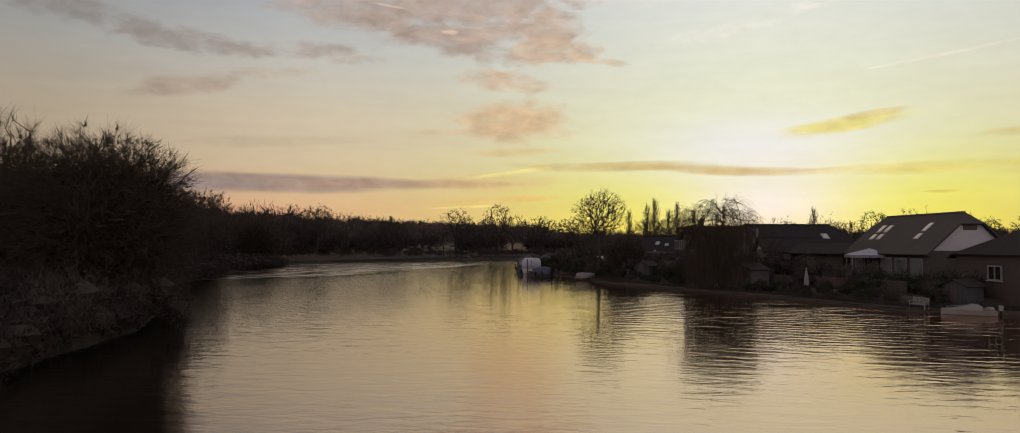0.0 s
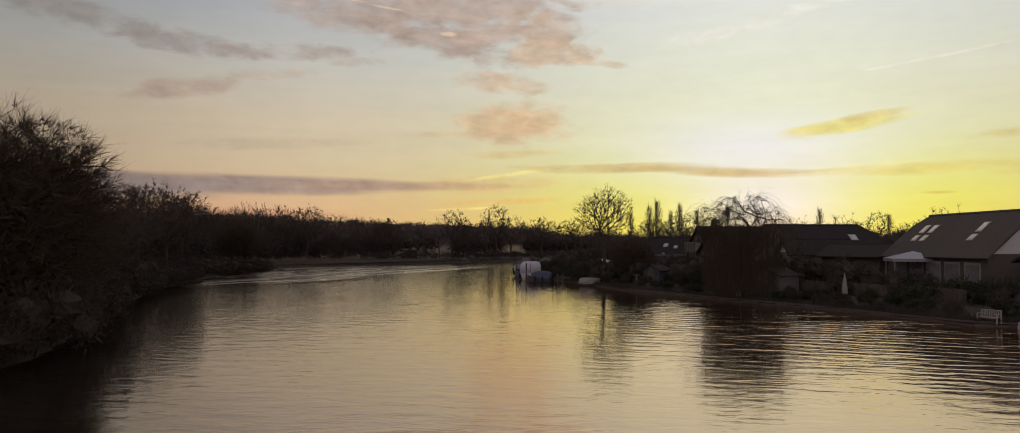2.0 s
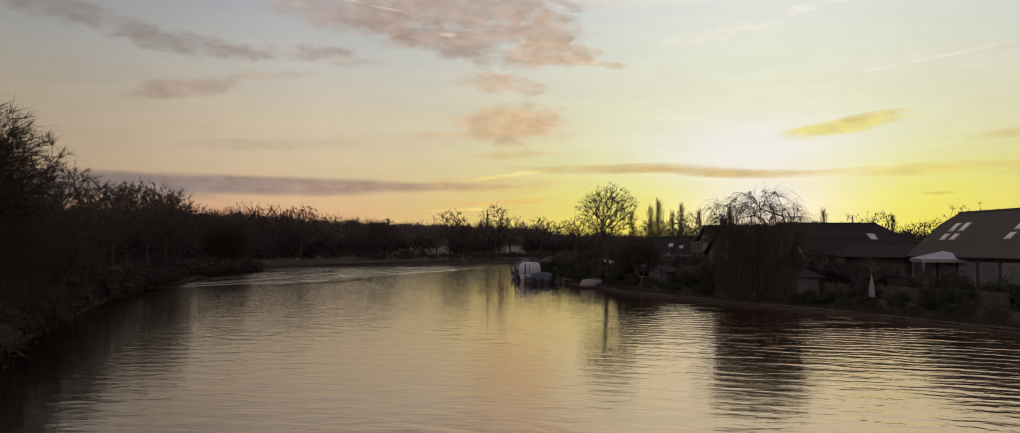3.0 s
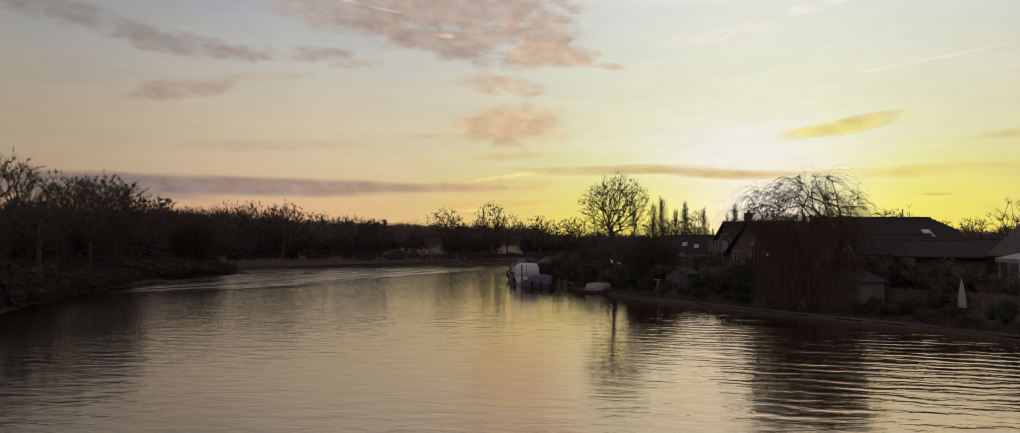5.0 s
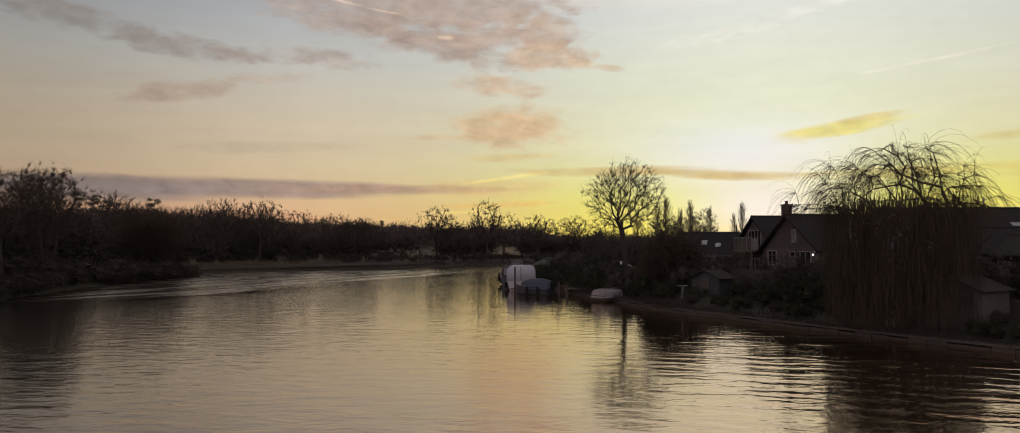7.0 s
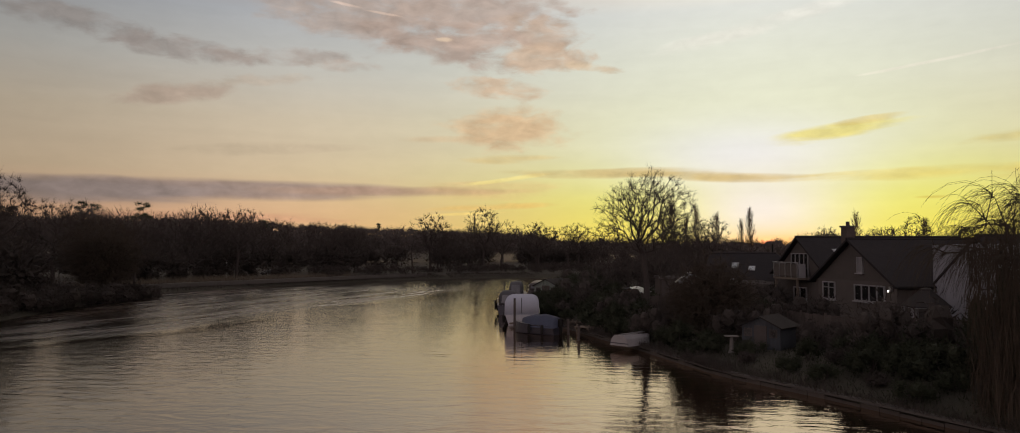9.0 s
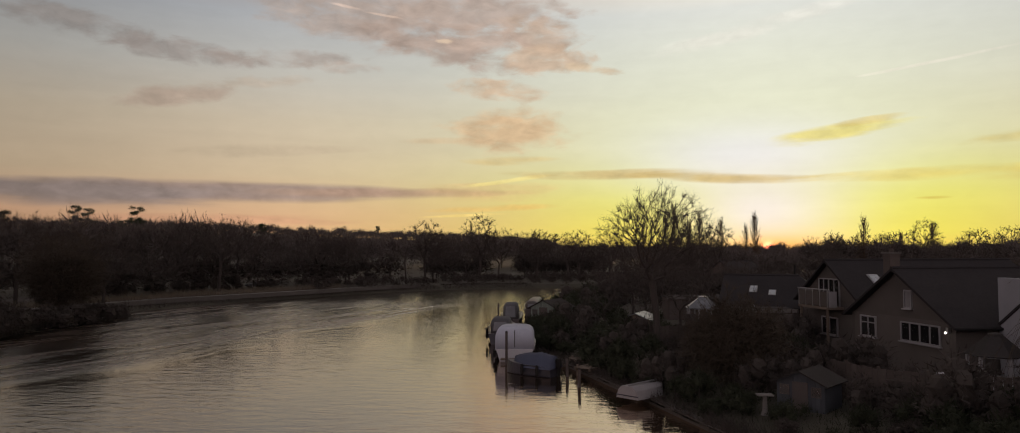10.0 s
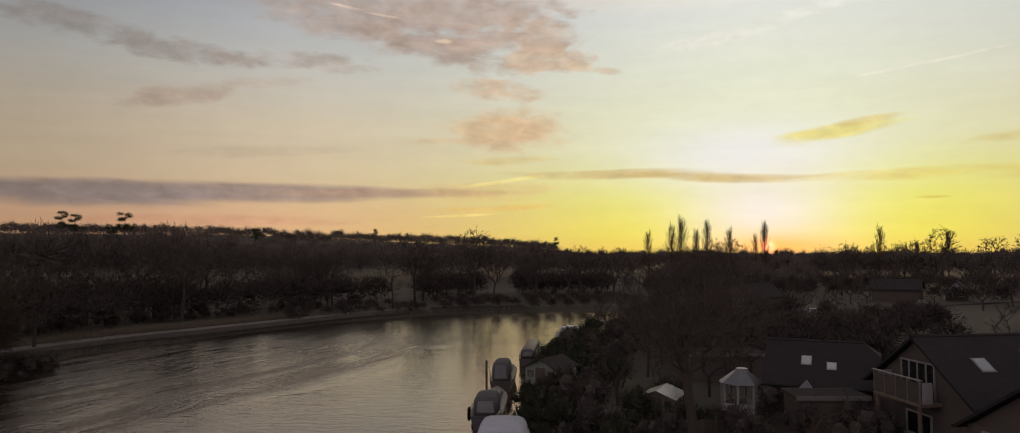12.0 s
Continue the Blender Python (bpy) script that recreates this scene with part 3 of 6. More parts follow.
def grow(rng, stem, targets, reach=0.3, step=0.55, bend=0.35):
    """Lets a crown grow out from a stem to its targets, nearest first. Returns the points and the branches, each a list of point numbers."""
    P = [tuple(p) for p in stem]
    D = [tuple((stem[min(i + 1, len(stem) - 1)] - stem[max(i - 1, 0)]).normalized()) for i in range(len(stem))]
    run = [0.0] * len(stem)
    chains = [list(range(len(stem)))]
    first = max(0, len(stem) - 3)
    top = np.array(P[-1])
    for t in sorted(targets, key=lambda q: np.linalg.norm(np.array(q) - top) + rng.uniform(0, 0.5)):
        a = np.array(P[first:])
        gap = t - a
        dist = np.linalg.norm(gap, axis=1) + 1e-6
        turn = 1 - (gap * np.array(D[first:])).sum(1) / dist
        k = int(np.argmin(dist * (1 + 0.35 * turn) + reach * np.array(run[first:]))) + first
        p, d, left = np.array(P[k]), np.array(D[k]), float(np.linalg.norm(t - np.array(P[k])))
        n = max(1, int(left / step))
        chain = [k]
        for i in range(n):
            f = (i + 1) / n
            way = t - p
            way = way / (np.linalg.norm(way) + 1e-6)
            d = d * bend * (1 - f) + way + rng.normal(0, 0.13, 3)
            d = d / np.linalg.norm(d)
            p = t if i == n - 1 else p + d * left / n
            P.append(tuple(p)), D.append(tuple(d))
            run.append(run[chain[-1]] + left / n)
            chain.append(len(P) - 1)
        chains.append(chain)
    return P, D, chains


def thick(P, chains, base, tip):
    """How thick each point is: what it carries, added up from the tips."""
    load = np.zeros(len(P))
    for chain in reversed(chains):
        load[chain[-1]] += 1
        for a, b in zip(chain[::-1], chain[::-1][1:]):
            load[b] += load[a]
    load = np.maximum(load, 1) ** 0.5
    return tip + (base - tip) * (load - 1) / (load.max() - 1)


def skeleton(rng, stem, targets, base, tip, heavy=0.3, **how):
    """The trunk, the heavier limbs, each a mesh of its own, and all the finer branches."""
    P, D, chains = grow(rng, stem, targets, **how)
    R = thick(P, chains, base, tip)
    stems, CV, CF = [], [], []
    for n, chain in enumerate(chains):
        pts, rads = [Vector(P[i]) for i in chain], [R[i] for i in chain]
        rads[0] = min(rads[0], rads[1] * 1.25)
        if n == 0:
            V, F = [], []
            tube(V, F, pts, [R[i] * (1.25 if i == 0 else 1) for i in chain], 9)
            stems.append((V, F))
        elif max(rads) > base * heavy and len(stems) < 14:
            V, F = [], []
            tube(V, F, pts, rads, 6)
            stems.append((V, F))
        else:
            tube(CV, CF, pts, rads, 4 if max(rads) > base * 0.12 else 3)
    return P, D, chains, stems, CV, CF


def lobed(rng, n, centre, radii, inner=0.25, uneven=0.16):
    """Places that fill an uneven rounded crown, thicker towards its skin."""
    u = rng.normal(size=(n, 3))
    u /= np.linalg.norm(u, axis=1, keepdims=True)
    lobes = rng.normal(size=(9, 3))
    lobes /= np.linalg.norm(lobes, axis=1, keepdims=True)
    skin = 1 - uneven + 2 * uneven * np.exp(-3.0 * (1 - (u @ lobes.T).max(1)))
    return np.array(centre) + u * np.array(radii) * (rng.uniform(inner, 1.0, n) ** 0.55 * skin / (1 + uneven))[:, None]


def bole(rng, height, r, lean=0.05):
    pts, d = wander(rng, Vector((0, 0, -0.4)), Vector((0, 0, 1)), height + 0.4, 5, lean, 0.1)
    return pts


def broad_tree(seed, h, w, clear=0.35, n=260, twigs=16, base=0.2, tip=0.012, fine=(0.012, 0.026), inner=0.25, twig=(0.03, 0.07), uneven=0.16):
    """A bare broadleaf: a bole, limbs that fork again and again, and a rounded crown of fine twigs."""
    rng = np.random.default_rng(seed)
    stem = bole(rng, h * clear * 1.05, base)
    low = h * clear
    targets = lobed(rng, n, (0, 0, (h + low) / 2), (w / 2, w / 2, (h - low) / 2), inner, uneven)
    P, D, chains, stems, CV, CF = skeleton(rng, stem, targets, base, tip)
    P, D = np.array(P), np.array(D)
    ends = np.array([i for chain in chains[1:] for i in chain[-2:]])
    pick = ends[rng.integers(0, len(ends), n * twigs)]
    out = P[pick] - np.array([0, 0, h * 0.55])
    out /= np.linalg.norm(out, axis=1, keepdims=True) + 1e-6
    m = len(pick)
    spikes(CV, CF, P[pick] + rng.normal(0, 0.05, (m, 3)), D[pick] * 0.6 + out * 0.5 + rng.normal(0, 0.55, (m, 3)), rng.uniform(*twig, m) * h, rng.uniform(*fine, m), rng)
    return stems, (CV, CF)


def willow_tree(seed, h, w, n=150, whips=1400, drop=(0.12, 0.4), clear=0.22, dense=0, rise=0.3, base=0.26, low=0.5, thin=0.011, curtain=0):
    """A weeping willow out of leaf: limbs that fan out and arch over, hung with long fine whips."""
    rng = np.random.default_rng(seed)
    stem = bole(rng, h * clear, base, 0.08)
    targets = lobed(rng, 4 * n, (0, 0, h * 0.5), (w * 0.44, w * 0.44, h * 0.46), 0.35, 0.12)
    targets = targets[targets[:, 2] > h * low][:n]
    P, D, chains, stems, CV, CF = skeleton(rng, stem, targets, base, 0.011, 0.26, reach=0.2, step=0.5, bend=0.7)
    ends = [i for chain in chains[1:] for i in chain[1:] if P[i][2] > h * (low - 0.08)]
    for k in range(whips):
        i = ends[int(rng.integers(0, len(ends)))]
        p, d = Vector(P[i]), Vector(D[i])
        out = Vector((p.x, p.y, 0))
        out = out.normalized() if out.length > 0.2 else Vector((rng.normal(), rng.normal(), 0)).normalized()
        d = (d * 0.6 + out * 0.6 + Vector((0, 0, rise)) + Vector(rng.normal(0, 0.35, 3))).normalized()
        L = min(h * rng.uniform(*drop), max(p.z + 0.2, 0.3))
        pts = [p]
        for st in range(5):
            d = (d + Vector((rng.normal(0, 0.06), rng.normal(0, 0.06), -0.5))).normalized()
            q = pts[-1] + d * L / 5
            pts.append(Vector((q.x, q.y, max(q.z, 0.12))))
        tube(CV, CF, pts, [thin * (1 - 0.13 * j) for j in range(6)], 3)
    if curtain:
        a, f = rng.uniform(0, 2 * math.pi, curtain), rng.uniform(0, 1, curtain) ** 0.5
        c = np.stack([np.cos(a) * f * w * 0.3, np.sin(a) * f * w * 0.3, rng.uniform(0.5, h * 0.66, curtain)], 1)
        spikes(CV, CF, c, np.stack([rng.normal(0, 0.12, curtain), rng.normal(0, 0.12, curtain), np.full(curtain, -1.0)], 1), np.minimum(rng.uniform(0.5, 1.6, curtain), c[:, 2]), rng.uniform(0.012, 0.03, curtain), rng)
    if dense:
        u = rng.normal(size=(dense, 3))
        u /= np.linalg.norm(u, axis=1, keepdims=True)
        c = u * (rng.uniform(0.0, 1.0, dense) ** 0.45)[:, None] * np.array([w * 0.43, w * 0.43, h * 0.42]) + np.array([0, 0, h * 0.44])
        c = c[c[:, 2] > 0.1]
        dirs = np.stack([c[:, 0] * 0.1, c[:, 1] * 0.1, np.where(c[:, 2] > h * 0.7, 0.2, -1.0)], 1) + rng.normal(0, 0.3, (len(c), 3))
        spikes(CV, CF, c, dirs, np.minimum(rng.uniform(0.4, 1.2, len(c)), c[:, 2] + 0.1), rng.uniform(0.012, 0.03, len(c)), rng)
    return stems, (CV, CF)


def tangled_tree(seed, h, w, clear, n, twigs, dense, base=0.3, uneven=0.2):
    """A many-stemmed willow out of leaf: crooked limbs and fine twigs above, a thick dark mass of shoots within."""
    stems, (CV, CF) = broad_tree(seed, h, w, clear, n, twigs, base, 0.01, (0.01, 0.02), 0.2, (0.04, 0.1), uneven)
    rng = np.random.default_rng(seed + 1)
    for m, share, wa, wb in ((int(dense * 0.25), 0.66, 0.05, 0.12), (dense - int(dense * 0.25), 0.9, 0.012, 0.03)):
        c = lobed(rng, m, (0, 0, h * 0.4), (w * 0.5 * share, w * 0.5 * share, h * 0.52 * share), 0.0, uneven)
        c = c[c[:, 2] > 0.1]
        d = c * np.array([0.5, 0.5, 0.15]) + rng.normal(0, 1.0, c.shape) + np.array([0, 0, -0.3])
        spikes(CV, CF, c, d, rng.uniform(0.3, 0.9, len(c)), rng.uniform(wa, wb, len(c)), rng)
    V = np.array(CV)
    V[:, 2] = np.maximum(V[:, 2], 0.03)
    return stems, (V.tolist(), CF)


def poplar_tree(seed, h, w):
    """A slender poplar: a straight stem with steep branches and feathery twigs, wide below and thin above."""
    rng = np.random.default_rng(seed)
    TV, TF, CV, CF = [], [], [], []
    pts, d = wander(rng, Vector((0, 0, -0.3)), Vector((0, 0, 1)), h * 0.97, 8, 0.012, 0.2)
    tube(TV, TF, pts, [0.24 * (1 - 0.9 * i / 8) for i in range(9)], 7)
    for k in range(130):
        f = rng.uniform(0.04, 0.85)
        i = min(int(f * 8), 7)
        q = pts[i].lerp(pts[i + 1], f * 8 - i)
        wide = w / 2 * math.sin(math.pi * min(1, 0.22 + 0.83 * f)) ** 0.8 * rng.uniform(0.3, 1.1)
        a = rng.uniform(0, 2 * math.pi)
        L = h * rng.uniform(0.1, 0.19)
        e = q + Vector((math.cos(a) * wide, math.sin(a) * wide, L))
        m = q.lerp(e, 0.5) + Vector((math.cos(a) * wide * 0.2, math.sin(a) * wide * 0.2, -L * 0.05))
        tube(CV, CF, [q, m, e], [0.05, 0.035, 0.012], 4)
        n = 14
        fs = rng.uniform(0.35, 1.05, n)
        cs = np.array([tuple(q.lerp(e, x)) for x in fs]) + rng.normal(0, 0.12, (n, 3))
        spikes(CV, CF, cs, np.stack([math.cos(a) * 0.3 + rng.normal(0, 0.3, n), math.sin(a) * 0.3 + rng.normal(0, 0.3, n), np.ones(n)], 1), rng.uniform(0.5, 1.3, n), rng.uniform(0.03, 0.075, n), rng)
    return (TV, TF), (CV, CF)


def pine_tree(seed, h, w, flat=True):
    """An old pine or cedar: a bare stem with flat plates of needles near the top; or a full conifer."""
    rng = np.random.default_rng(seed)
    TV, TF, CV, CF = [], [], [], []
    pts, d = wander(rng, Vector((0, 0, -0.4)), Vector((0, 0, 1)), h * 0.96, 7, 0.03, 0.15)
    tube(TV, TF, pts, [0.02 * h * (1 - 0.85 * i / 7) for i in range(8)], 7)
    for k in range(18 if flat else 34):
        f = rng.uniform(0.6, 1.0) if flat else 0.14 + 0.86 * k / 34
        i = min(int(f * 7), 6)
        q = pts[i].lerp(pts[i + 1], f * 7 - i)
        a = rng.uniform(0, 2 * math.pi)
        reach = w / 2 * (rng.uniform(0.2, 1.0) if flat else max(0.06, (1.06 - f)) ** 0.4 * rng.uniform(0.3, 1.1))
        e = q + Vector((math.cos(a) * reach, math.sin(a) * reach, reach * (0.2 if flat else -0.12)))
        tube(CV, CF, [q, q.lerp(e, 0.5) + Vector((0, 0, 0.1)), e], [0.09, 0.06, 0.02], 4)
        n = 150
        c = np.array(e.lerp(q, rng.uniform(0.1, 0.5))) + rng.normal(0, 1, (n, 3)) * np.array([w * 0.075, w * 0.075, h * (0.016 if flat else 0.026)])
        spikes(CV, CF, c, rng.normal(0, 1, (n, 3)) + np.array([0, 0, 0.25]), rng.uniform(0.25, 0.7, n), rng.uniform(0.08, 0.18, n), rng)
    return (TV, TF), (CV, CF)


def shrub_mesh(seed, w, d, h, n=2400, leaf=0.12, lumps=10):
    """A bush: uneven clumps, and leaves and twigs that break their outline."""
    rng = np.random.default_rng(seed)
    TV, TF, CV, CF = [], [], [], []
    for k in range(5):
        a = rng.uniform(0, 2 * math.pi)
        p, dd = wander(rng, Vector((math.cos(a) * 0.1, math.sin(a) * 0.1, -0.15)), Vector((math.cos(a) * 0.5, math.sin(a) * 0.5, 1)), h * 0.6, 3, 0.1, 0.05)
        tube(TV, TF, p, [0.05, 0.04, 0.03, 0.015], 5)
    cs, rs = [], []
    for k in range(lumps):
        a, f = rng.uniform(0, 2 * math.pi), rng.uniform(0.0, 0.66) ** 0.7
        c = (math.cos(a) * f * w / 2, math.sin(a) * f * d / 2, h * rng.uniform(0.3, 0.62) * (1.1 - 0.5 * f))
        rad = (w * rng.uniform(0.14, 0.24), d * rng.uniform(0.14, 0.24), min(c[2] * 0.95, h * rng.uniform(0.2, 0.34)))
        lump(CV, CF, c, [q * 0.55 for q in rad], rng, 5, 7, 0.25)
        cs.append(c), rs.append(rad)
    pick = rng.integers(0, lumps, n)
    u = rng.normal(size=(n, 3))
    u /= np.linalg.norm(u, axis=1, keepdims=True)
    c = np.array(cs)[pick] + u * np.array(rs)[pick] * rng.uniform(0.4, 1.05, n)[:, None]
    c[:, 2] = np.maximum(c[:, 2], 0.02)
    spikes(CV, CF, c, u * 0.7 + rng.normal(0, 0.6, (n, 3)) + np.array([0, 0, 0.3]), rng.uniform(leaf, leaf * 3.6, n), rng.uniform(leaf * 0.25, leaf * 0.7, n), rng)
    return (TV, TF), (CV, CF)


# ---------- the river and the land ----------
LEFT_BANK = [(-10.5, -260), (-11, -40), (-11.5, 5), (-13.2, 24), (-16, 36), (-22, 48), (-28.5, 60), (-35, 74), (-41, 92), (-47.5, 114), (-50.4, 132), (-44, 150), (-36, 167),
             (-24, 182), (-8, 188), (12, 191), (26, 189.5), (34, 188)]
RIGHT_BANK = [(34, 184), (24, 175), (14, 167), (4.5, 160), (0.8, 152), (-2.0, 142), (-2.9, 132), (-3.6, 120), (-3.2, 106), (-1.7, 99), (0.5, 94), (2.2, 89.5), (4, 85),
              (5.6, 80.5), (6.9, 77), (9.8, 72.5), (12.3, 68), (15, 64), (17.8, 60), (20.3, 55), (22.8, 50.8), (25.5, 50.1), (28.4, 48.9), (30.4, 44), (31.5, 36), (32, 20), (32.5, -40), (32.5, -260)]
RIVER = LEFT_BANK + RIGHT_BANK
LAND_Z = 0.7


def to_river(px, py):
    """Distance from the water's edge, positive on land."""
    d = np.full(px.shape, 1e9)
    inside = np.zeros(px.shape, bool)
    for (ax, ay), (bx, by) in zip(RIVER, RIVER[1:] + RIVER[:1]):
        ex, ey = bx - ax, by - ay
        f = np.clip(((px - ax) * ex + (py - ay) * ey) / (ex * ex + ey * ey), 0, 1)
        d = np.minimum(d, np.hypot(px - ax - f * ex, py - ay - f * ey))
        cross = (ay > py) != (by > py)
        inside ^= cross & (px < ax + (py - ay) / (ey if abs(ey) > 1e-9 else 1e-9) * ex)
    return np.where(inside, -d, d)


def land_height(px, py):
    d = to_river(px, py)
    z = np.clip(d * 0.5, -1.6, 0.14) + np.clip((d - 0.4) * 0.2, 0, LAND_Z - 0.14)
    far = np.hypot(px, py - 60)
    left_hill = np.clip((far - 330) / 700, 0, 1) * (19 + 15 * np.clip((-px - 150) / 300, 0, 1)) * np.clip((40 - px) / 160, 0, 1)
    ripple = 0.12 * np.sin(px * 0.21 + 0.7) * np.sin(py * 0.17) * np.clip((d - 25) / 20, 0, 1)
    return z + left_hill + ripple


def ground_z(x, y):
    return float(land_height(np.array([float(x)]), np.array([float(y)]))[0])


def spaced(lo, hi, step, out, grow=1.13):
    mid = list(np.arange(lo, hi + 0.01, step))
    a, s = [lo], step
    while a[-1] > -out:
        s *= grow
        a.append(a[-1] - s)
    b, s = [hi], step
    while b[-1] < out:
        s *= grow
        b.append(b[-1] + s)
    return np.array(sorted(set(a[1:])) + mid + b[1:])


gx, gy = spaced(-66, 44, 1.0, 3300), spaced(0, 205, 1.25, 3300)
GX, GY = np.meshgrid(gx, gy)
GZ = land_height(GX.ravel(), GY.ravel())
cols, rows_n = len(gx), len(gy)
ground = part("ground", (np.stack([GX.ravel(), GY.ravel(), GZ], 1).tolist(),
                         [(j * cols + i, j * cols + i + 1, (j + 1) * cols + i + 1, (j + 1) * cols + i) for j in range(rows_n - 1) for i in range(cols - 1)]), ground_material(), smooth=True)
tagged(ground, "winter grass and bare earth of the river banks", "ground", kind="structure")

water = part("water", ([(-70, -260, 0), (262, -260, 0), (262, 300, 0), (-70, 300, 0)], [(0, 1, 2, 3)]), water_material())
tagged(water, "wide calm river with fine ripples mirroring the sunset", "water", kind="structure")


def along(line, step):
    """Points every step metres along a line, with the way there."""
    out, left = [], 0.0
    for a, b in zip(line, line[1:]):
        a, b = Vector(a), Vector(b)
        L = (b - a).length
        while left < L:
            out.append((a.lerp(b, left / L), (b - a).normalized()))
            left += step
        left -= L
    return out


# the boarded river wall of the gardens
wall_line = [p for p in RIGHT_BANK if 44 < p[1] < 108][::-1]
WALL = along(wall_line, 1.5)
rw = bmesh.new()
for (p, d), (q, e) in zip(WALL, WALL[1:]):
    n = Vector((-d.y, d.x))
    if (p + n * 2).x < p.x:
        n = -n
    a, b = p + n * 0.02, q + n * 0.02
    ins = n * 0.34
    vs = [rw.verts.new((v.x, v.y, z)) for z in (0.16, 0.24) for v in (a, b, b + ins, a + ins)]
    for f in ((3, 2, 1, 0), (4, 5, 6, 7), (0, 1, 5, 4), (1, 2, 6, 5), (2, 3, 7, 6), (3, 0, 4, 7)):
        rw.faces.new([vs[i] for i in f])
river_wall = part("river_wall", rw, M["concrete"])
tagged(river_wall, "low boarded river wall with a pale worn coping", "river wall", kind="structure")

board = None
for (p, d), (q, e) in zip(WALL, WALL[1:]):
    for k in range(2):
        a = p.lerp(q, k / 2)
        if board is None:
            board = part("board", box(0.01, 0.74, -0.03, 0.03, -0.6, 0.155), M["wet"], river_wall)
            ob = board
        else:
            ob = new("board", board.data)
            ob.parent = river_wall
        ob.matrix_basis = pose(a.x, a.y, -0.03 * ((k * 5 + int(a.y)) % 3), 0, 0, math.degrees(math.atan2(q.y - p.y, q.x - p.x)))

# rough grass hanging over the coping
rng = np.random.default_rng(41)
V, F = [], []
P = np.array(wall_line, float)
n = 11000
k = rng.integers(0, len(P) - 1, n)
way = P[k + 1] - P[k]
inland = np.stack([way[:, 1], -way[:, 0]], 1) / np.linalg.norm(way, axis=1, keepdims=True)
inland *= np.sign(inland[:, :1])
tuft = np.sin(P[k, 1] * 3.1 + rng.uniform(0, 1, n) * 2.0)
c = P[k] + way * rng.uniform(0, 1, n)[:, None] + inland * (rng.uniform(0.0, 1.0, n) ** 2 * 1.6)[:, None]
spikes(V, F, np.column_stack([c, rng.uniform(0.2, 0.3, n)]), np.column_stack([-inland * rng.uniform(-0.2, 0.8, n)[:, None], rng.uniform(0.1, 1.0, n)]) + rng.normal(0, 0.25, (n, 3)), rng.uniform(0.12, 0.45, n) * (1.1 + 0.5 * tuft), rng.uniform(0.015, 0.04, n), rng)
tagged(part("bank_grass", (V, F), M["shrub"]), "rough grass hanging over the river wall", "grass", kind="stuff")

# the towpath of the other bank, with its pale kerb
path_line = [(-58, 112), (-56.5, 122), (-54.6, 133), (-51.2, 142.5), (-48, 148), (-42.6, 159), (-37, 171), (-30, 182)]


def ribbon(line, width, z0, z1, step=2.0):
    V, F = [], []
    pts = along(line, step)
    for p, d in pts:
        n = Vector((-d.y, d.x)) * width / 2
        for v, z in ((p - n, z1), (p + n, z1), (p + n, z0), (p - n, z0)):
            V.append((v.x, v.y, z))
    for i in range(len(pts) - 1):
        for k in range(4):
            k2 = (k + 1) % 4
            F.append((4 * i + k, 4 * i + k2, 4 * i + 4 + k2, 4 * i + 4 + k))
    F += [(0, 1, 2, 3), tuple(4 * (len(pts) - 1) + k for k in (3, 2, 1, 0))]
    return V, F


tagged(part("towpath", ribbon(path_line, 2.6, 0.6, 0.92), M["gravel"]), "pale gravel towpath beside the water", "path", kind="structure")
kerb_line = [(x + 2.0, y - 1.2) for x, y in path_line]
tagged(part("kerb", ribbon(kerb_line, 0.25, 0.5, 1.05), M["concrete"]), "pale stone kerb edging the towpath", "kerb", kind="structure")
tagged(part("road", ribbon([(10, 158), (20, 163.5), (36, 177), (48, 187), (62, 198), (90, 214)], 4.5, 0.6, 0.95), M["asphalt"]), "narrow asphalt lane behind the gardens", "road", kind="structure")
pave = [(8, 160), (20, 161.2), (36, 174), (44, 180)]
tagged(part("pavement", ribbon(pave, 1.6, 0.6, 1.02), M["gravel"]), "pale gravel pavement along the lane", "pavement", kind="structure")


# dry reeds and grasses between the towpath and the wood
rng = np.random.default_rng(31)
V, F = [], []
n = 9000
k = rng.integers(0, len(path_line) - 2, n)
f = rng.uniform(0, 1, n)
P = np.array(path_line)
c = P[k] + (P[k + 1] - P[k]) * f[:, None] + np.stack([-rng.uniform(1.6, 4.6, n), rng.uniform(0.6, 2.6, n)], 1)
spikes(V, F, np.column_stack([c, np.full(n, 0.62)]), np.stack([rng.normal(0, 0.16, n), rng.normal(0, 0.16, n), np.ones(n)], 1), rng.uniform(0.5, 1.35, n), rng.uniform(0.02, 0.05, n), rng)
tagged(part("dry_reeds", (V, F), M["reed"]), "pale strip of dry reeds beside the towpath", "reeds", kind="stuff")


# ---------- trees of the two banks ----------
def scaled(x, y, z, turn, s, sz=None):
    return pose(x, y, z, 0, 0, turn) @ Matrix.Diagonal((s, s, sz or s, 1))


# the tall bare tree behind the moored boats
tree("bare_tree", *broad_tree(11, 10.4, 7.2, 0.42, 900, 14, 0.2, 0.008, (0.008, 0.016), 0.15, (0.025, 0.055), 0.12), M["bark"], M["twig"], pose(5.45, 95, 0.5, 0, 0, 40), "tall bare broadleaf tree with a fine rounded crown")
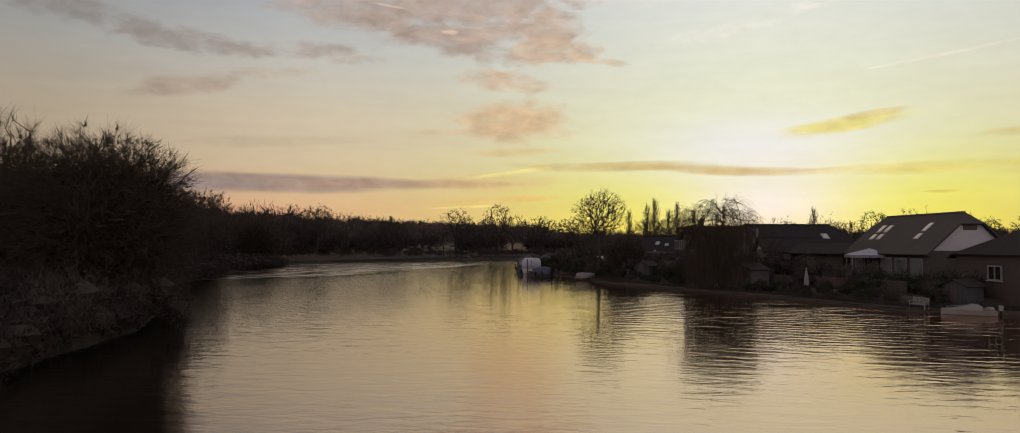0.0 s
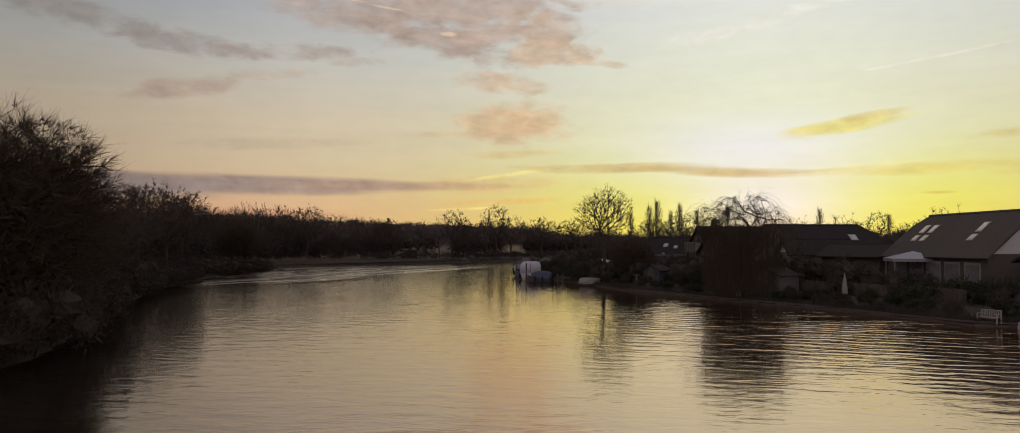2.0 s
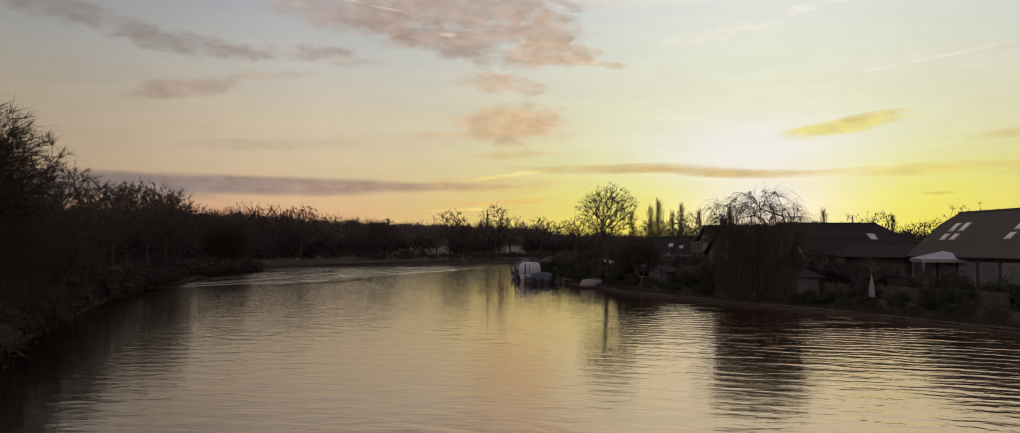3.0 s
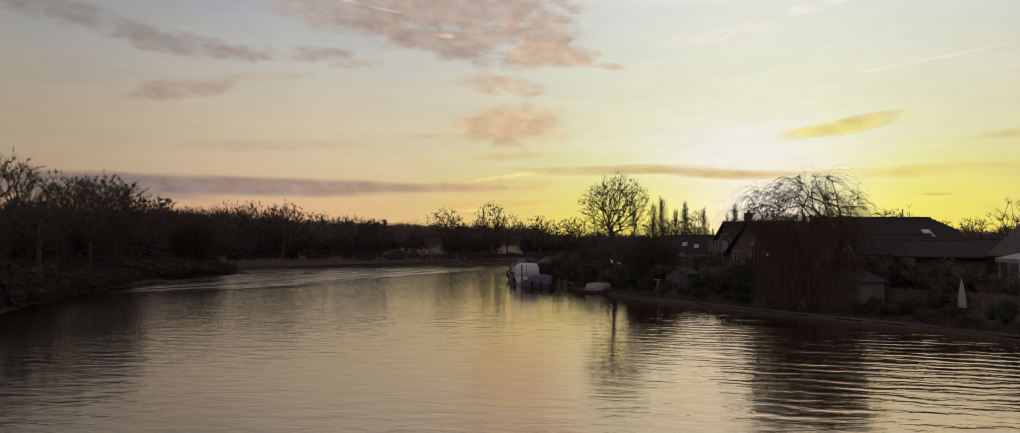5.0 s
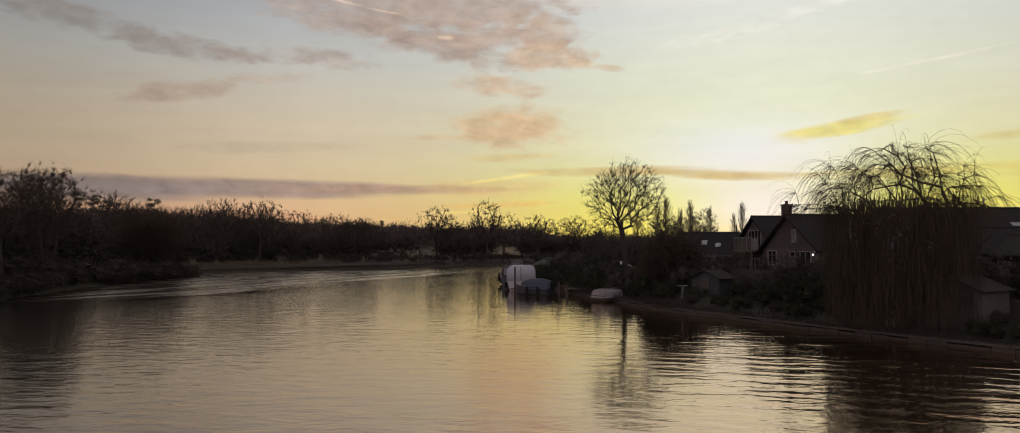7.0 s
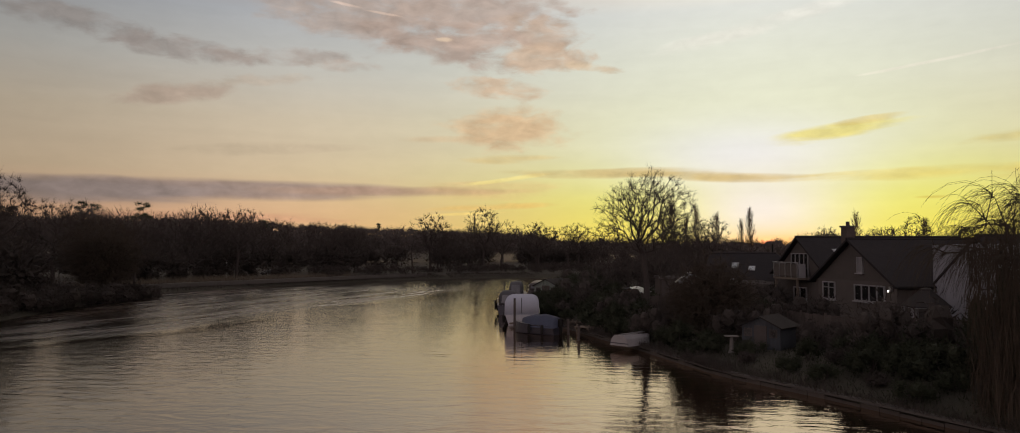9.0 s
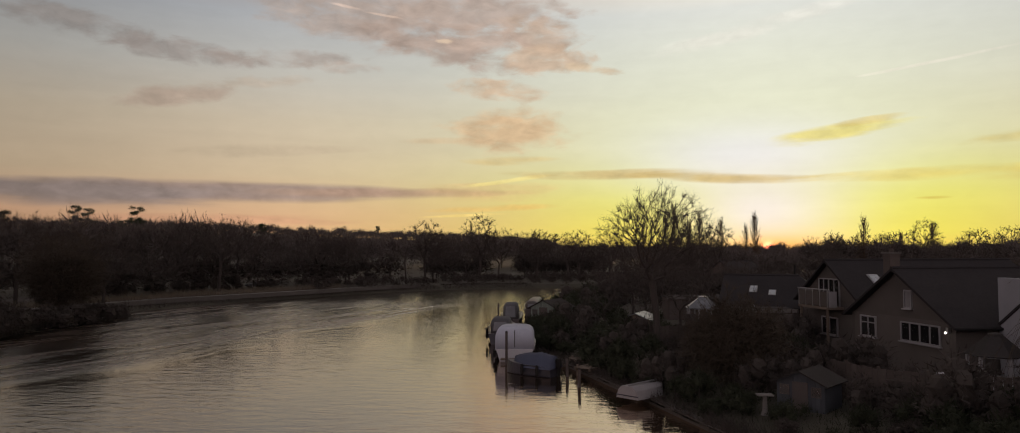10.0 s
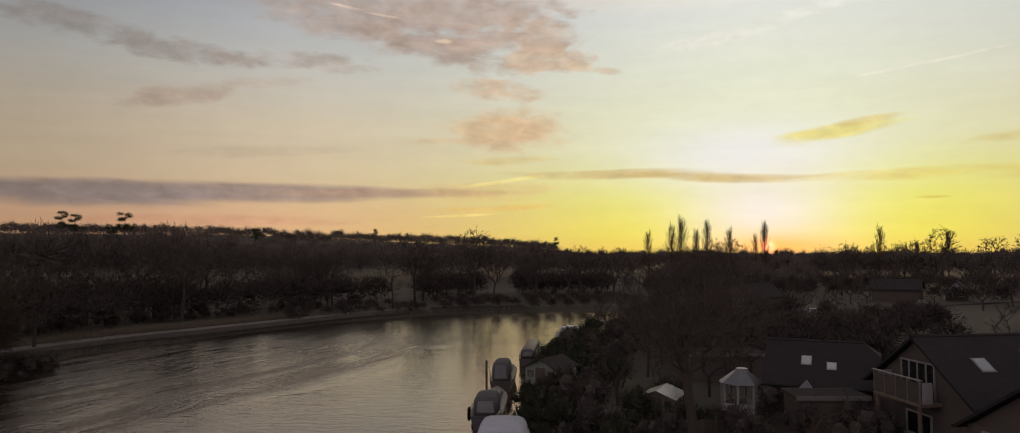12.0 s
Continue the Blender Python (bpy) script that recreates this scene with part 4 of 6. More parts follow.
# the weeping willow of the gardens
tree("weeping_willow", *willow_tree(5, 8.0, 9.6, 180, 2600, (0.06, 0.28), 0.1, 0, 0.12, 0.15, 0.58, 0.0065, 9000), M["bark"], M["willow"], pose(14.7, 66.6, 0.4, 0, 0, 10), "large weeping willow out of leaf, hung with whips", group="weeping willows")
tree("willow_tree", *tangled_tree(8, 4.9, 5.8, 0.15, 170, 22, 15000, 0.2), M["bark"], M["willow"], pose(8.0, 86.0, 0.6), "low dark dome of a pollarded willow", group="bankside willows")
# the two willows on the near left bank
tree("willow_tree", *tangled_tree(21, 10.2, 10.8, 0.14, 480, 22, 42000), M["bark"], M["willow"], pose(-18.3, 36.5, 0.4), "big dense willow leaning over the near bank", group="bankside willows")
tree("willow_tree", *tangled_tree(22, 10.8, 8.8, 0.25, 320, 20, 18000, 0.32, 0.24), M["bark"], M["willow"], pose(-24.5, 37.5, 0.5, 0, 0, 70), "tall bare willow behind the bank", group="bankside willows")
tree("willow_tree", *tangled_tree(23, 9.4, 10.5, 0.12, 240, 22, 30000), M["bark"], M["willow"], pose(-50.2, 119.0, 0.6, 0, 0, 30), "broad dense willow beside the towpath", group="bankside willows")

# bare trees of the bankside woods
WOODS = [tree("wood_tree", *broad_tree(100 + k, h, w, c, 150, 30, 0.018 * h, 0.01, (0.015, 0.032), 0.2, (0.035, 0.08), 0.2), M["bark"], M["twig"], pose(-60 - 8 * k, 232, 0.8), "bare broadleaf tree of the riverside wood", group="riverside wood")
         for k, (h, w, c) in enumerate(((11, 9, 0.26), (12.5, 9, 0.34), (10, 8.5, 0.2), (12, 10, 0.3), (9, 8, 0.22)))]
rng = np.random.default_rng(4)
spots = []
bank = [(p, d) for p, d in along(LEFT_BANK[4:17], 5.0)]
for n, (p, d) in enumerate(bank):
    out = Vector((-d.y, d.x))
    for k, off in enumerate((3.5, 12.0, 22.0)):
        open_side = p.y > 104 and k == 0
        if open_side or rng.uniform() < 0.12:
            continue
        q = p + out * (off + rng.uniform(-2, 2)) + d * rng.uniform(-2, 2)
        if p.y > 104 and k < 2:
            q = q + out * 11
        spots.append((q.x, q.y, 0.8, rng.uniform(0.74, 0.92) + 0.09 * k))
FAR = [tree("wood_tree", *broad_tree(120 + k, h, w, c, 90, 30, 0.018 * h, 0.014, (0.02, 0.042), 0.15, (0.04, 0.09), 0.22), M["bark"], M["twig"], pose(-62 - 9 * k, 246, 0.8), "bare broadleaf tree across the river bend", group="riverside wood")
       for k, (h, w, c) in enumerate(((11, 9.5, 0.15), (12, 10, 0.2), (9.5, 8.5, 0.12)))]
near_spots, spots = spots, []
for x in np.arange(-32, 150, 5.0):
    for k in range(3):
        if x < -14 and k < 2 or rng.uniform() < 0.15:
            continue
        spots.append((x + rng.uniform(-2, 2), (206 if x < -14 else 226) + 0.36 * max(x, 0) + 9 * k + rng.uniform(-2, 2), 0.8, rng.uniform(0.6, 0.82) * (0.6 if x > -12 else 1.0)))
for x, y, z, s in spots:
    place(FAR[int(rng.integers(0, 3))], scaled(x, y, z, rng.uniform(0, 360), s, s * rng.uniform(0.92, 1.1)))
spots = near_spots
spots += [(-64.0, 129.6, 0.8, 1.14), (-59.3, 131.0, 0.8, 1.1), (-69.0, 127.0, 0.8, 1.16), (-54.5, 131.5, 0.8, 0.98), (-61.0, 160.0, 0.8, 1.0), (-55.5, 160.6, 0.8, 1.02), (-76.0, 128.0, 0.8, 1.14), (-84.0, 130.0, 0.8, 1.1), (-42.8, 88.0, 0.6, 0.8), (-46.0, 95.0, 0.6, 0.82), (-49.5, 102.0, 0.6, 0.8), (-45.0, 84.0, 0.6, 0.84), (-26.0, 54.5, 0.6, 0.66), (-28.4, 56.5, 0.6, 0.68), (-31.0, 60.5, 0.6, 0.66), (-33.5, 65.0, 0.6, 0.64), (-29.5, 52.5, 0.6, 0.7)]
for x, y, z, s in spots:
    k = int(rng.integers(0, len(WOODS)))
    place(WOODS[k], scaled(x, y, z, rng.uniform(0, 360), s, s * rng.uniform(0.92, 1.1)))

# undergrowth along the banks
SHRUBS = [tree("bush", *shrub_mesh(200 + k, w, d, h, 3000, 0.115), M["bark"], M["shrub"], pose(-70 - 5 * k, 236, 0.8), "dark tangled bush beside the river", "bush", "bushes along the bank")
          for k, (w, d, h) in enumerate(((5, 4.5, 3.4), (4, 4, 2.6), (6, 4.5, 2.9)))]
spots = []
for p, d in along([(-11.3, 0), (-11.6, 8)] + LEFT_BANK[3:10], 2.6):
    out = Vector((-d.y, d.x))
    for off in (0.8, 4.4):
        q = p + out * (off + rng.uniform(-0.6, 0.6))
        spots.append((q.x, q.y, 0.0 if off < 2 else 0.6, rng.uniform(0.75, 1.1)))
for p, d in along(LEFT_BANK[9:16], 3.4):
    out = Vector((-d.y, d.x))
    if 112 < p.y < 180:
        q = p + out * (17 + rng.uniform(-2, 2))
        spots.append((q.x, q.y, 0.8, rng.uniform(0.5, 1.0)))
spots += [(-44.6, 104.5, 0.1, 1.0), (-45.8, 108.5, 0.1, 1.1), (-46.6, 112.5, 0.1, 1.15), (-47.0, 116.5, 0.2, 1.1), (-47.6, 120.5, 0.2, 1.0), (-47.6, 124.5, 0.3, 0.8)]
for x, y, z, s in spots:
    k = int(rng.integers(0, len(SHRUBS)))
    place(SHRUBS[k], scaled(x, y, min(z, ground_z(x, y)), rng.uniform(0, 360), s))

# sedge and dead grass on the slope down to the water
V, F = [], []
n = 14000
P = np.array(LEFT_BANK[9:15], float)
k = rng.integers(0, len(P) - 1, n)
f = rng.uniform(0, 1, n)
way = P[k + 1] - P[k]
side_way = np.stack([-way[:, 1], way[:, 0]], 1) / np.linalg.norm(way, axis=1, keepdims=True)
c = P[k] + way * f[:, None] + side_way * rng.uniform(0.1, 5.5, n)[:, None]
cz = land_height(c[:, 0], c[:, 1])
spikes(V, F, np.column_stack([c, cz - 0.02]), np.stack([rng.normal(0, 0.35, n), rng.normal(0, 0.35, n), np.ones(n)], 1), rng.uniform(0.15, 0.6, n), rng.uniform(0.02, 0.06, n), rng)
tagged(part("sedge", (V, F), M["shrub"]), "dark sedge and dead grass at the water's edge", "grass", kind="stuff")

# evergreens over the left wood and the far rise
PINES = [tree("pine_tree", *pine_tree(300, 15, 7, True), M["bark"], M["needle"], scaled(-183, 360, 1.0, 20, 1.28), "old pine with flat plates of needles", group="old pines"),
         tree("conifer", *pine_tree(301, 15, 8.5, True), M["bark"], M["needle"], scaled(-249, 427, 4.0, 20, 1.3, 1.46), "dark spreading cedar over the wood", group="conifers")]
for kind, x, y, top in ((1, -293, 447, 26.8), (1, -285, 447, 25.4), (1, -243, 428, 24.6), (0, -300, 400, 24.5), (0, -247, 912, 35), (1, -206, 1170, 33.3), (0, -232, 560, 24), (1, -96, 700, 20), (1, -25, 760, 19)):
    z = float(land_height(np.array([float(x)]), np.array([float(y)]))[0]) - 0.2
    place(PINES[kind], scaled(x, y, z, 40 * kind + x, (top - z) / 15 * (0.8 if kind else 1.0), (top - z) / 15))

# the poplars against the sunset
POPLARS = [tree("poplar", *poplar_tree(400 + k, 20.0, w), M["bark"], M["poplar"], pose(x, y, 0.8), "tall slender bare poplar", group="poplars")
           for k, (x, y, w) in enumerate(((26.8, 261, 5.2), (36.8, 279, 4.2)))]
for x, y, s in ((18.6, 262, 0.8), (33.6, 279, 0.86), (42.2, 274, 0.86), (55.9, 291, 1.0), (53.0, 291, 0.8), (86.9, 286, 0.9), (136.5, 350, 0.93), (112, 320, 0.7), (24.6, 262, 0.9)):
    place(POPLARS[int(x) % 2], scaled(x, y, 0.8, x * 13, s))
# rounded bare crowns beyond the houses
for x, y, s in ((112, 318, 1.4), (121, 322, 1.38), (100, 300, 1.2), (150, 345, 1.42), (160, 340, 1.5), (88, 290, 1.0), (72, 272, 1.0), (40, 268, 0.95), (76, 280, 0.95), (30, 262, 0.9), (12, 262, 0.95), (0, 290, 1.0), (-14, 320, 1.1), (-30, 330, 1.0)):
    place(WOODS[int(x) % 5], scaled(x, y, 0.8, x * 7, s * 1.05))
# dead tree over the far bank
tree("dead_tree", *broad_tree(77, 9.6, 6.5, 0.4, 34, 5, 0.16, 0.02, (0.02, 0.04), 0.5, (0.05, 0.12), 0.4), M["bark"], M["twig"], pose(-33, 190, 0.8), "dead tree with a few bare crooked limbs")

# woods of the middle distance and the rise behind
rng = np.random.default_rng(9)


def far_wood(name, label, places, size, spike, mat_name="wood_far", low=0.3, wide=(0.6, 0.85), n=540):
    """Woods too far to tell tree from tree: domed crowns, thick within and feathered with fine twigs."""
    V, F = [], []
    for x, y in places:
        z = float(land_height(np.array([x]), np.array([y]))[0])
        h, w = size * rng.uniform(0.76, 1.08), size * rng.uniform(*wide)
        if low > 0.2:
            tube(V, F, [Vector((x, y, z - 0.3)), Vector((x, y, z + h * 0.5))], [0.022 * h, 0.012 * h], 5)
        mid, up = (1 + low) / 2, (1 - low) / 2
        for part_n, inner, outer, wa, wb, la, lb in ((int(n * 0.35), 0.0, 0.62, 0.2, 0.42, 0.1, 0.2), (n - int(n * 0.35), 0.45, 0.97, 0.05, 0.12, 0.06, 0.13)):
            c = lobed(rng, part_n, (x, y, z + h * mid), (w / 2 * outer, w / 2 * outer, h * up * outer), inner, 0.22)
            c[:, 2] = np.maximum(c[:, 2], z + 0.05)
            u = c - np.array([x, y, z + h * mid * 0.8])
            u /= np.linalg.norm(u, axis=1, keepdims=True) + 1e-6
            spikes(V, F, c, u + np.array([0, 0, 0.15]) + rng.normal(0, 0.5, (part_n, 3)), rng.uniform(la, lb, part_n) * h, rng.uniform(wa, wb, part_n) * spike, rng)
    return tagged(part(name, (V, F), M[mat_name]), label, "wood", kind="stuff")


def arc(az0, az1, dist, count, deep):
    out = []
    for k in range(count):
        a = radians(az0 + (az1 - az0) * (k + rng.uniform(0, 1)) / count)
        r = dist + rng.uniform(-deep, deep)
        out.append((math.sin(a) * r, 60 + math.cos(a) * r))
    return out


far_wood("distant_wood", "dark wood along the distant rise", arc(-60, -2, 900, 330, 90), 16.5, 3.2, low=0.05, wide=(0.8, 1.3), n=330)
far_wood("distant_wood", "dark wood covering the slope of the rise", arc(-60, -2, 600, 250, 150), 12, 1.9, low=0.03, wide=(0.9, 1.4), n=330)
far_wood("distant_wood", "dark winter wood beyond the left bank", arc(-70, -26, 270, 220, 60), 17.6, 1.3, low=0.15)
far_wood("distant_wood", "winter wood behind the river bend", arc(-27, -3, 280, 120, 60), 13.8, 1.3, low=0.15)
far_wood("distant_wood", "low wood beyond the river bend", arc(-5, 10.5, 430, 95, 60), 11, 1.6, low=0.12)
far_wood("distant_wood", "low hedges under the setting sun", arc(10.5, 16.8, 330, 60, 50), 9.4, 1.2, low=0.1)
far_wood("thicket", "low dark scrub between the lane and the far hedges", arc(5, 34, 195, 110, 40), 4.6, 0.8, "shrub", 0.05, (0.9, 1.5), 600)
far_wood("distant_wood", "thinning wood at the end of the river bend", arc(-5, 5, 300, 45, 40), 10.4, 1.3, low=0.12)
far_wood("distant_wood", "low dark wood beyond the houses and the field", arc(16.8, 62, 290, 240, 55), 11.2, 1.3, low=0.1)
far_wood("distant_wood", "dark wood closing the plain behind the field", arc(3, 62, 440, 150, 60), 11.8, 1.7, low=0.1, n=600)
far_wood("distant_wood", "dark hedge trees between the gardens and the lane", arc(6, 17, 215, 60, 60), 7.5, 1.0, low=0.12)

far_wood("thicket", "dark overgrown hedges and shrubs behind the gardens", arc(4, 25, 84, 74, 20), 4.4, 0.7, "shrub", 0.04, (0.8, 1.3), 560)

# undergrowth inside the woods of the far banks
thicket, fringe = [], []
for p, d in along(LEFT_BANK[9:19], 3.0):
    out = Vector((-d.y, d.x))
    for off in ((16, 24, 33, 45) if p.y < 160 else (2.5, 6, 11, 17, 26, 38) if p.x < -20 else (2.5, 5, 9, 13, 18, 24, 34, 42, 50)):
        q = p + out * (off + rng.uniform(-1, 1) * min(3, off / 2))
        (fringe if off < 12 or p.x > -20 and off < 30 and p.y > 160 else thicket).append((q.x, q.y))
for p, d in along(LEFT_BANK[5:10], 3.5):
    out = Vector((-d.y, d.x))
    for off in (8, 18, 30):
        q = p + out * (off + rng.uniform(-3, 3))
        thicket.append((q.x, q.y))
far_wood("thicket", "dark tangled undergrowth of the riverside woods", thicket, 6.4, 1.0, "shrub", 0.03, (0.9, 1.4), 620)


far_wood("thicket", "low dark scrub along the far water's edge", fringe, 2.3, 0.6, "shrub", 0.03, (1.0, 1.7), 420)

# ---------- houses ----------
def window(parent, x, y0, y1, z0, z1, bars=1, cross=0, flip=False, name="window", inner="glass"):
    """A window in a wall that faces -x of its house: frame, sill, glazing bars and panes."""
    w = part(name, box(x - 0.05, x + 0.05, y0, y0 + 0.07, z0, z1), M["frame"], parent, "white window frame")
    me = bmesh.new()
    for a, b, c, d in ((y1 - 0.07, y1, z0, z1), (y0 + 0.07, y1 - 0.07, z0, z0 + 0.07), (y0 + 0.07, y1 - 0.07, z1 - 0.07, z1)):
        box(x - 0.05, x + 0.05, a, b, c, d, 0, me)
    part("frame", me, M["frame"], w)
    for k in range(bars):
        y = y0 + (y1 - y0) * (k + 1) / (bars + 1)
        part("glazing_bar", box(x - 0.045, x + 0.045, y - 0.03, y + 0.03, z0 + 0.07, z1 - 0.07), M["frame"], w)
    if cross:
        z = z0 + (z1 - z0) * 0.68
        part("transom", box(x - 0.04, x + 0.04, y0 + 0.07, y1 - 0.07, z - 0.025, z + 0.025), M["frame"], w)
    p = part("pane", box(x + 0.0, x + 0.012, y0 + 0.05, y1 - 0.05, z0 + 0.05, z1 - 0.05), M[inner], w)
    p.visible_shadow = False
    # black sheet on the solid wall stands in for the unlit room
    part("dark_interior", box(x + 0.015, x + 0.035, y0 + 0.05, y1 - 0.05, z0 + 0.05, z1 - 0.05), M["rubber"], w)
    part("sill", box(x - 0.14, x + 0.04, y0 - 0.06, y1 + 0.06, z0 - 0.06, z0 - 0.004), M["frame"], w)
    return w


def skylight(parent, slope, x0, x1, f0, f1, inner="blind"):
    """A roof window lying on a slope. slope(x, f): a point of the roof, f from eave 0 to ridge 1."""
    def ring(a, b, c, d, lift):
        return [slope(a, c) + lift, slope(b, c) + lift, slope(b, d) + lift, slope(a, d) + lift]
    up = Vector((0, 0, 0.09))
    s = part("skylight", slab(ring(x0, x1, f0, f1, up), 0.12), M["metal"], parent, "roof window with a pale blind")
    e = (x1 - x0) * 0.1
    g = (f1 - f0) * 0.08
    part("blind", slab(ring(x0 + e, x1 - e, f0 + g, f1 - g, up + Vector((0, 0, 0.012))), 0.01), M[inner], s)
    p = part("pane", slab(ring(x0 + e, x1 - e, f0 + g, f1 - g, up + Vector((0, 0, 0.03))), 0.008), M["glass"], s)
    p.visible_shadow = False


def house(name, label, x, y, turn, length, half, eave, ridge, wall_mat, roof_mat, hip=(0.0, 0.0), base=LAND_Z, over=0.35, gable_mat=None, category="house"):
    """A pitched-roof house. Local x runs along the ridge from the gable at 0; local y is across. hip: how far down each end is cut back."""
    h = thing(name, pose(x, y, base, 0, 0, turn), label, category)
    e, r, t = eave - base, ridge - base, 0.24
    low = r - e
    for sgn in (-1, 1):
        a, b = sorted((sgn * half, sgn * (half - t)))
        part("wall", box(0.0, length, a, b, -0.3, e), M[wall_mat], h)
    for k, (xa, xb) in enumerate(((0.0, t), (length - t, length))):
        cut = hip[k]
        yk = (half - t) * cut
        top = r - 0.1 - low * cut
        wl = part("wall", box(xa, xb, -half + t, half - t, -0.3, e), M[wall_mat], h)
        prof = [(-half + t, e), (half - t, e), (yk + 0.02, top), (-yk - 0.02, top)]
        part("gable", prism(prof, "x", xa - 0.003, xb + 0.003), M[gable_mat or wall_mat], h)
    ho = half + over
    eo = e - over * low / half
    ends = []
    for k in range(2):
        xe = -over if k == 0 else length + over
        ends.append((xe, xe + (1 if k == 0 else -1) * hip[k] * half * 1.0, hip[k]))
    (x0, i0, h0), (x1, i1, h1) = ends
    for sgn in (-1, 1):
        quad = [Vector((x0, sgn * ho, eo)), Vector((x1, sgn * ho, eo))]
        up = [Vector((x1, sgn * ho * h1, r - (r - eo) * h1))] if h1 else []
        up += [Vector((i1, 0, r)), Vector((i0, 0, r))]
        up += [Vector((x0, sgn * ho * h0, r - (r - eo) * h0))] if h0 else []
        part("roof_slope", slab([v + Vector((0, 0, 0.06)) for v in quad + up], 0.12), M[roof_mat], h)
    for k, (xe, xi, hh) in enumerate(ends):
        if hh:
            zz = r - (r - eo) * hh
            part("hip", slab([(xe, -ho * hh, zz + 0.063), (xe, ho * hh, zz + 0.063), (xi, 0, r + 0.063)], 0.1), M[roof_mat], h)
    part("ridge", cyl((i0, 0, r + 0.04), (i1, 0, r + 0.04), 0.1, sides=6), M[roof_mat], h)
    for sgn in (-1, 1):
        part("gutter", cyl((x0, sgn * (ho + 0.05), eo), (x1, sgn * (ho + 0.05), eo), 0.06, sides=6), M["rubber"], h)
    return h, (lambda sgn: (lambda px, f: Vector((px, sgn * ho * (1 - f), eo + (r - eo) * f))))


def chimney(parent, x, y, z0, z1, w=0.55, d=0.55):
    c = part("chimney", box(x - w / 2, x + w / 2, y - d / 2, y + d / 2, z0, z1, 0.01), M["brick"], parent, "brick chimney stack")
    part("coping", box(x - w / 2 - 0.06, x + w / 2 + 0.06, y - d / 2 - 0.06, y + d / 2 + 0.06, z1, z1 + 0.1, 0.01), M["concrete"], c)
    part("chimney_pot", lathe([(0.11, z1 + 0.1), (0.1, z1 + 0.3), (0.12, z1 + 0.34)], 10, centre=(x, y)), M["brick"], c)


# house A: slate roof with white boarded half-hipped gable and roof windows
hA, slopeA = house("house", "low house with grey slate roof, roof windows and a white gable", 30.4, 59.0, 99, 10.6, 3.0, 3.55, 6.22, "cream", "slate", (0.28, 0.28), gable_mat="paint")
sA = slopeA(1)
for x0, x1 in ((7.6, 8.2), (8.6, 9.2)):
    skylight(hA, sA, x0, x1, 0.36, 0.5)
    skylight(hA, sA, x0, x1, 0.55, 0.74)
skylight(hA, sA, 2.6, 3.2, 0.36, 0.5)
skylight(hA, sA, 2.6, 3.2, 0.55, 0.76)
for k in range(5):
    y = 0.6 + k * 1.9
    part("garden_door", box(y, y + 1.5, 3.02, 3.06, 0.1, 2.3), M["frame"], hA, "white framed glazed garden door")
    part("pane", box(y + 0.12, y + 1.38, 3.064, 3.075, 0.25, 2.15), M["glass"], hA).visible_shadow = False
part("louvre", box(-0.05, -0.01, -0.5, 0.5, 4.3, 4.7), M["darkdoor"], hA, "dark louvre under the hip")

# house E: hipped roof at the edge of the gardens
hE, slopeE = house("house", "bungalow with a dark hipped tile roof", 28.6, 53.2, 5, 12.0, 3.4, 3.3, 5.1, "brick", "tile", (0.9, 0.0))
window(hE, -0.04, -1.3, 0.0, 1.1, 2.0, 1)

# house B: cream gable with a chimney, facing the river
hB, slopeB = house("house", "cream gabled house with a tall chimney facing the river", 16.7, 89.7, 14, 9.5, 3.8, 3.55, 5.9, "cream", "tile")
chimney(hB, 0.35, 0.9, 3.8, 5.95)
window(hB, -0.04, 1.7, 3.0, 1.6, 2.7, 1, 1)
window(hB, -0.04, -2.9, -0.2, 1.7, 2.65, 3, 0)
window(hB, -0.04, -1.05, -0.5, 3.3, 4.2, 0, 0, inner="dimcanvas")
lampB = part("wall_lamp", box(-0.2, -0.02, -3.55, -3.4, 2.4, 2.65, 0.02), M["metal"], hB, "lit wall lamp")
part("bulb", lathe([(0.02, 2.36), (0.035, 2.39), (0.035, 2.43), (0.02, 2.46)], 10, centre=(-0.26, -3.47)), M["lamp"], lampB)
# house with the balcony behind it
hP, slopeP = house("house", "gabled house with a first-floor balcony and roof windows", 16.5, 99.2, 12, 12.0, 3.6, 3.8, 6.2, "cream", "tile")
sP = slopeP(-1)
skylight(hP, sP, 1.6, 2.3, 0.46, 0.66)
skylight(hP, sP, 4.6, 5.3, 0.46, 0.66)
deck = part("balcony", box(-1.1, -0.02, -1.6, 1.9, 2.55, 2.7, 0.01), M["timber"], hP, "timber balcony with grey and white panels")
for k in range(5):
    y = -1.55 + k * 0.85
    part("baluster", box(-1.08, -1.02, y - 0.03, y + 0.03, 2.7, 3.72), M["metal"], deck)
part("handrail", box(-1.12, -0.98, -1.65, 1.95, 3.72, 3.78, 0.01), M["frame"], deck, "white handrail")
part("side_screen", box(-1.02, -0.1, 1.85, 1.9, 2.7, 3.7), M["frame"], deck, "white screen panel")
for k in range(4):
    y = -1.52 + k * 0.85
    part("panel", box(-1.06, -1.04, y + 0.02, y + 0.8, 2.76, 3.64), M["darkdoor"], deck)
part("side_panel", box(-1.0, -0.5, -1.64, -1.6, 2.7, 3.66), M["frame"], deck, "white end panel")
for y in (-1.4, 1.7):
    part("post", box(-1.05, -0.92, y - 0.06, y + 0.06, -0.2, 2.55), M["timber"], deck)
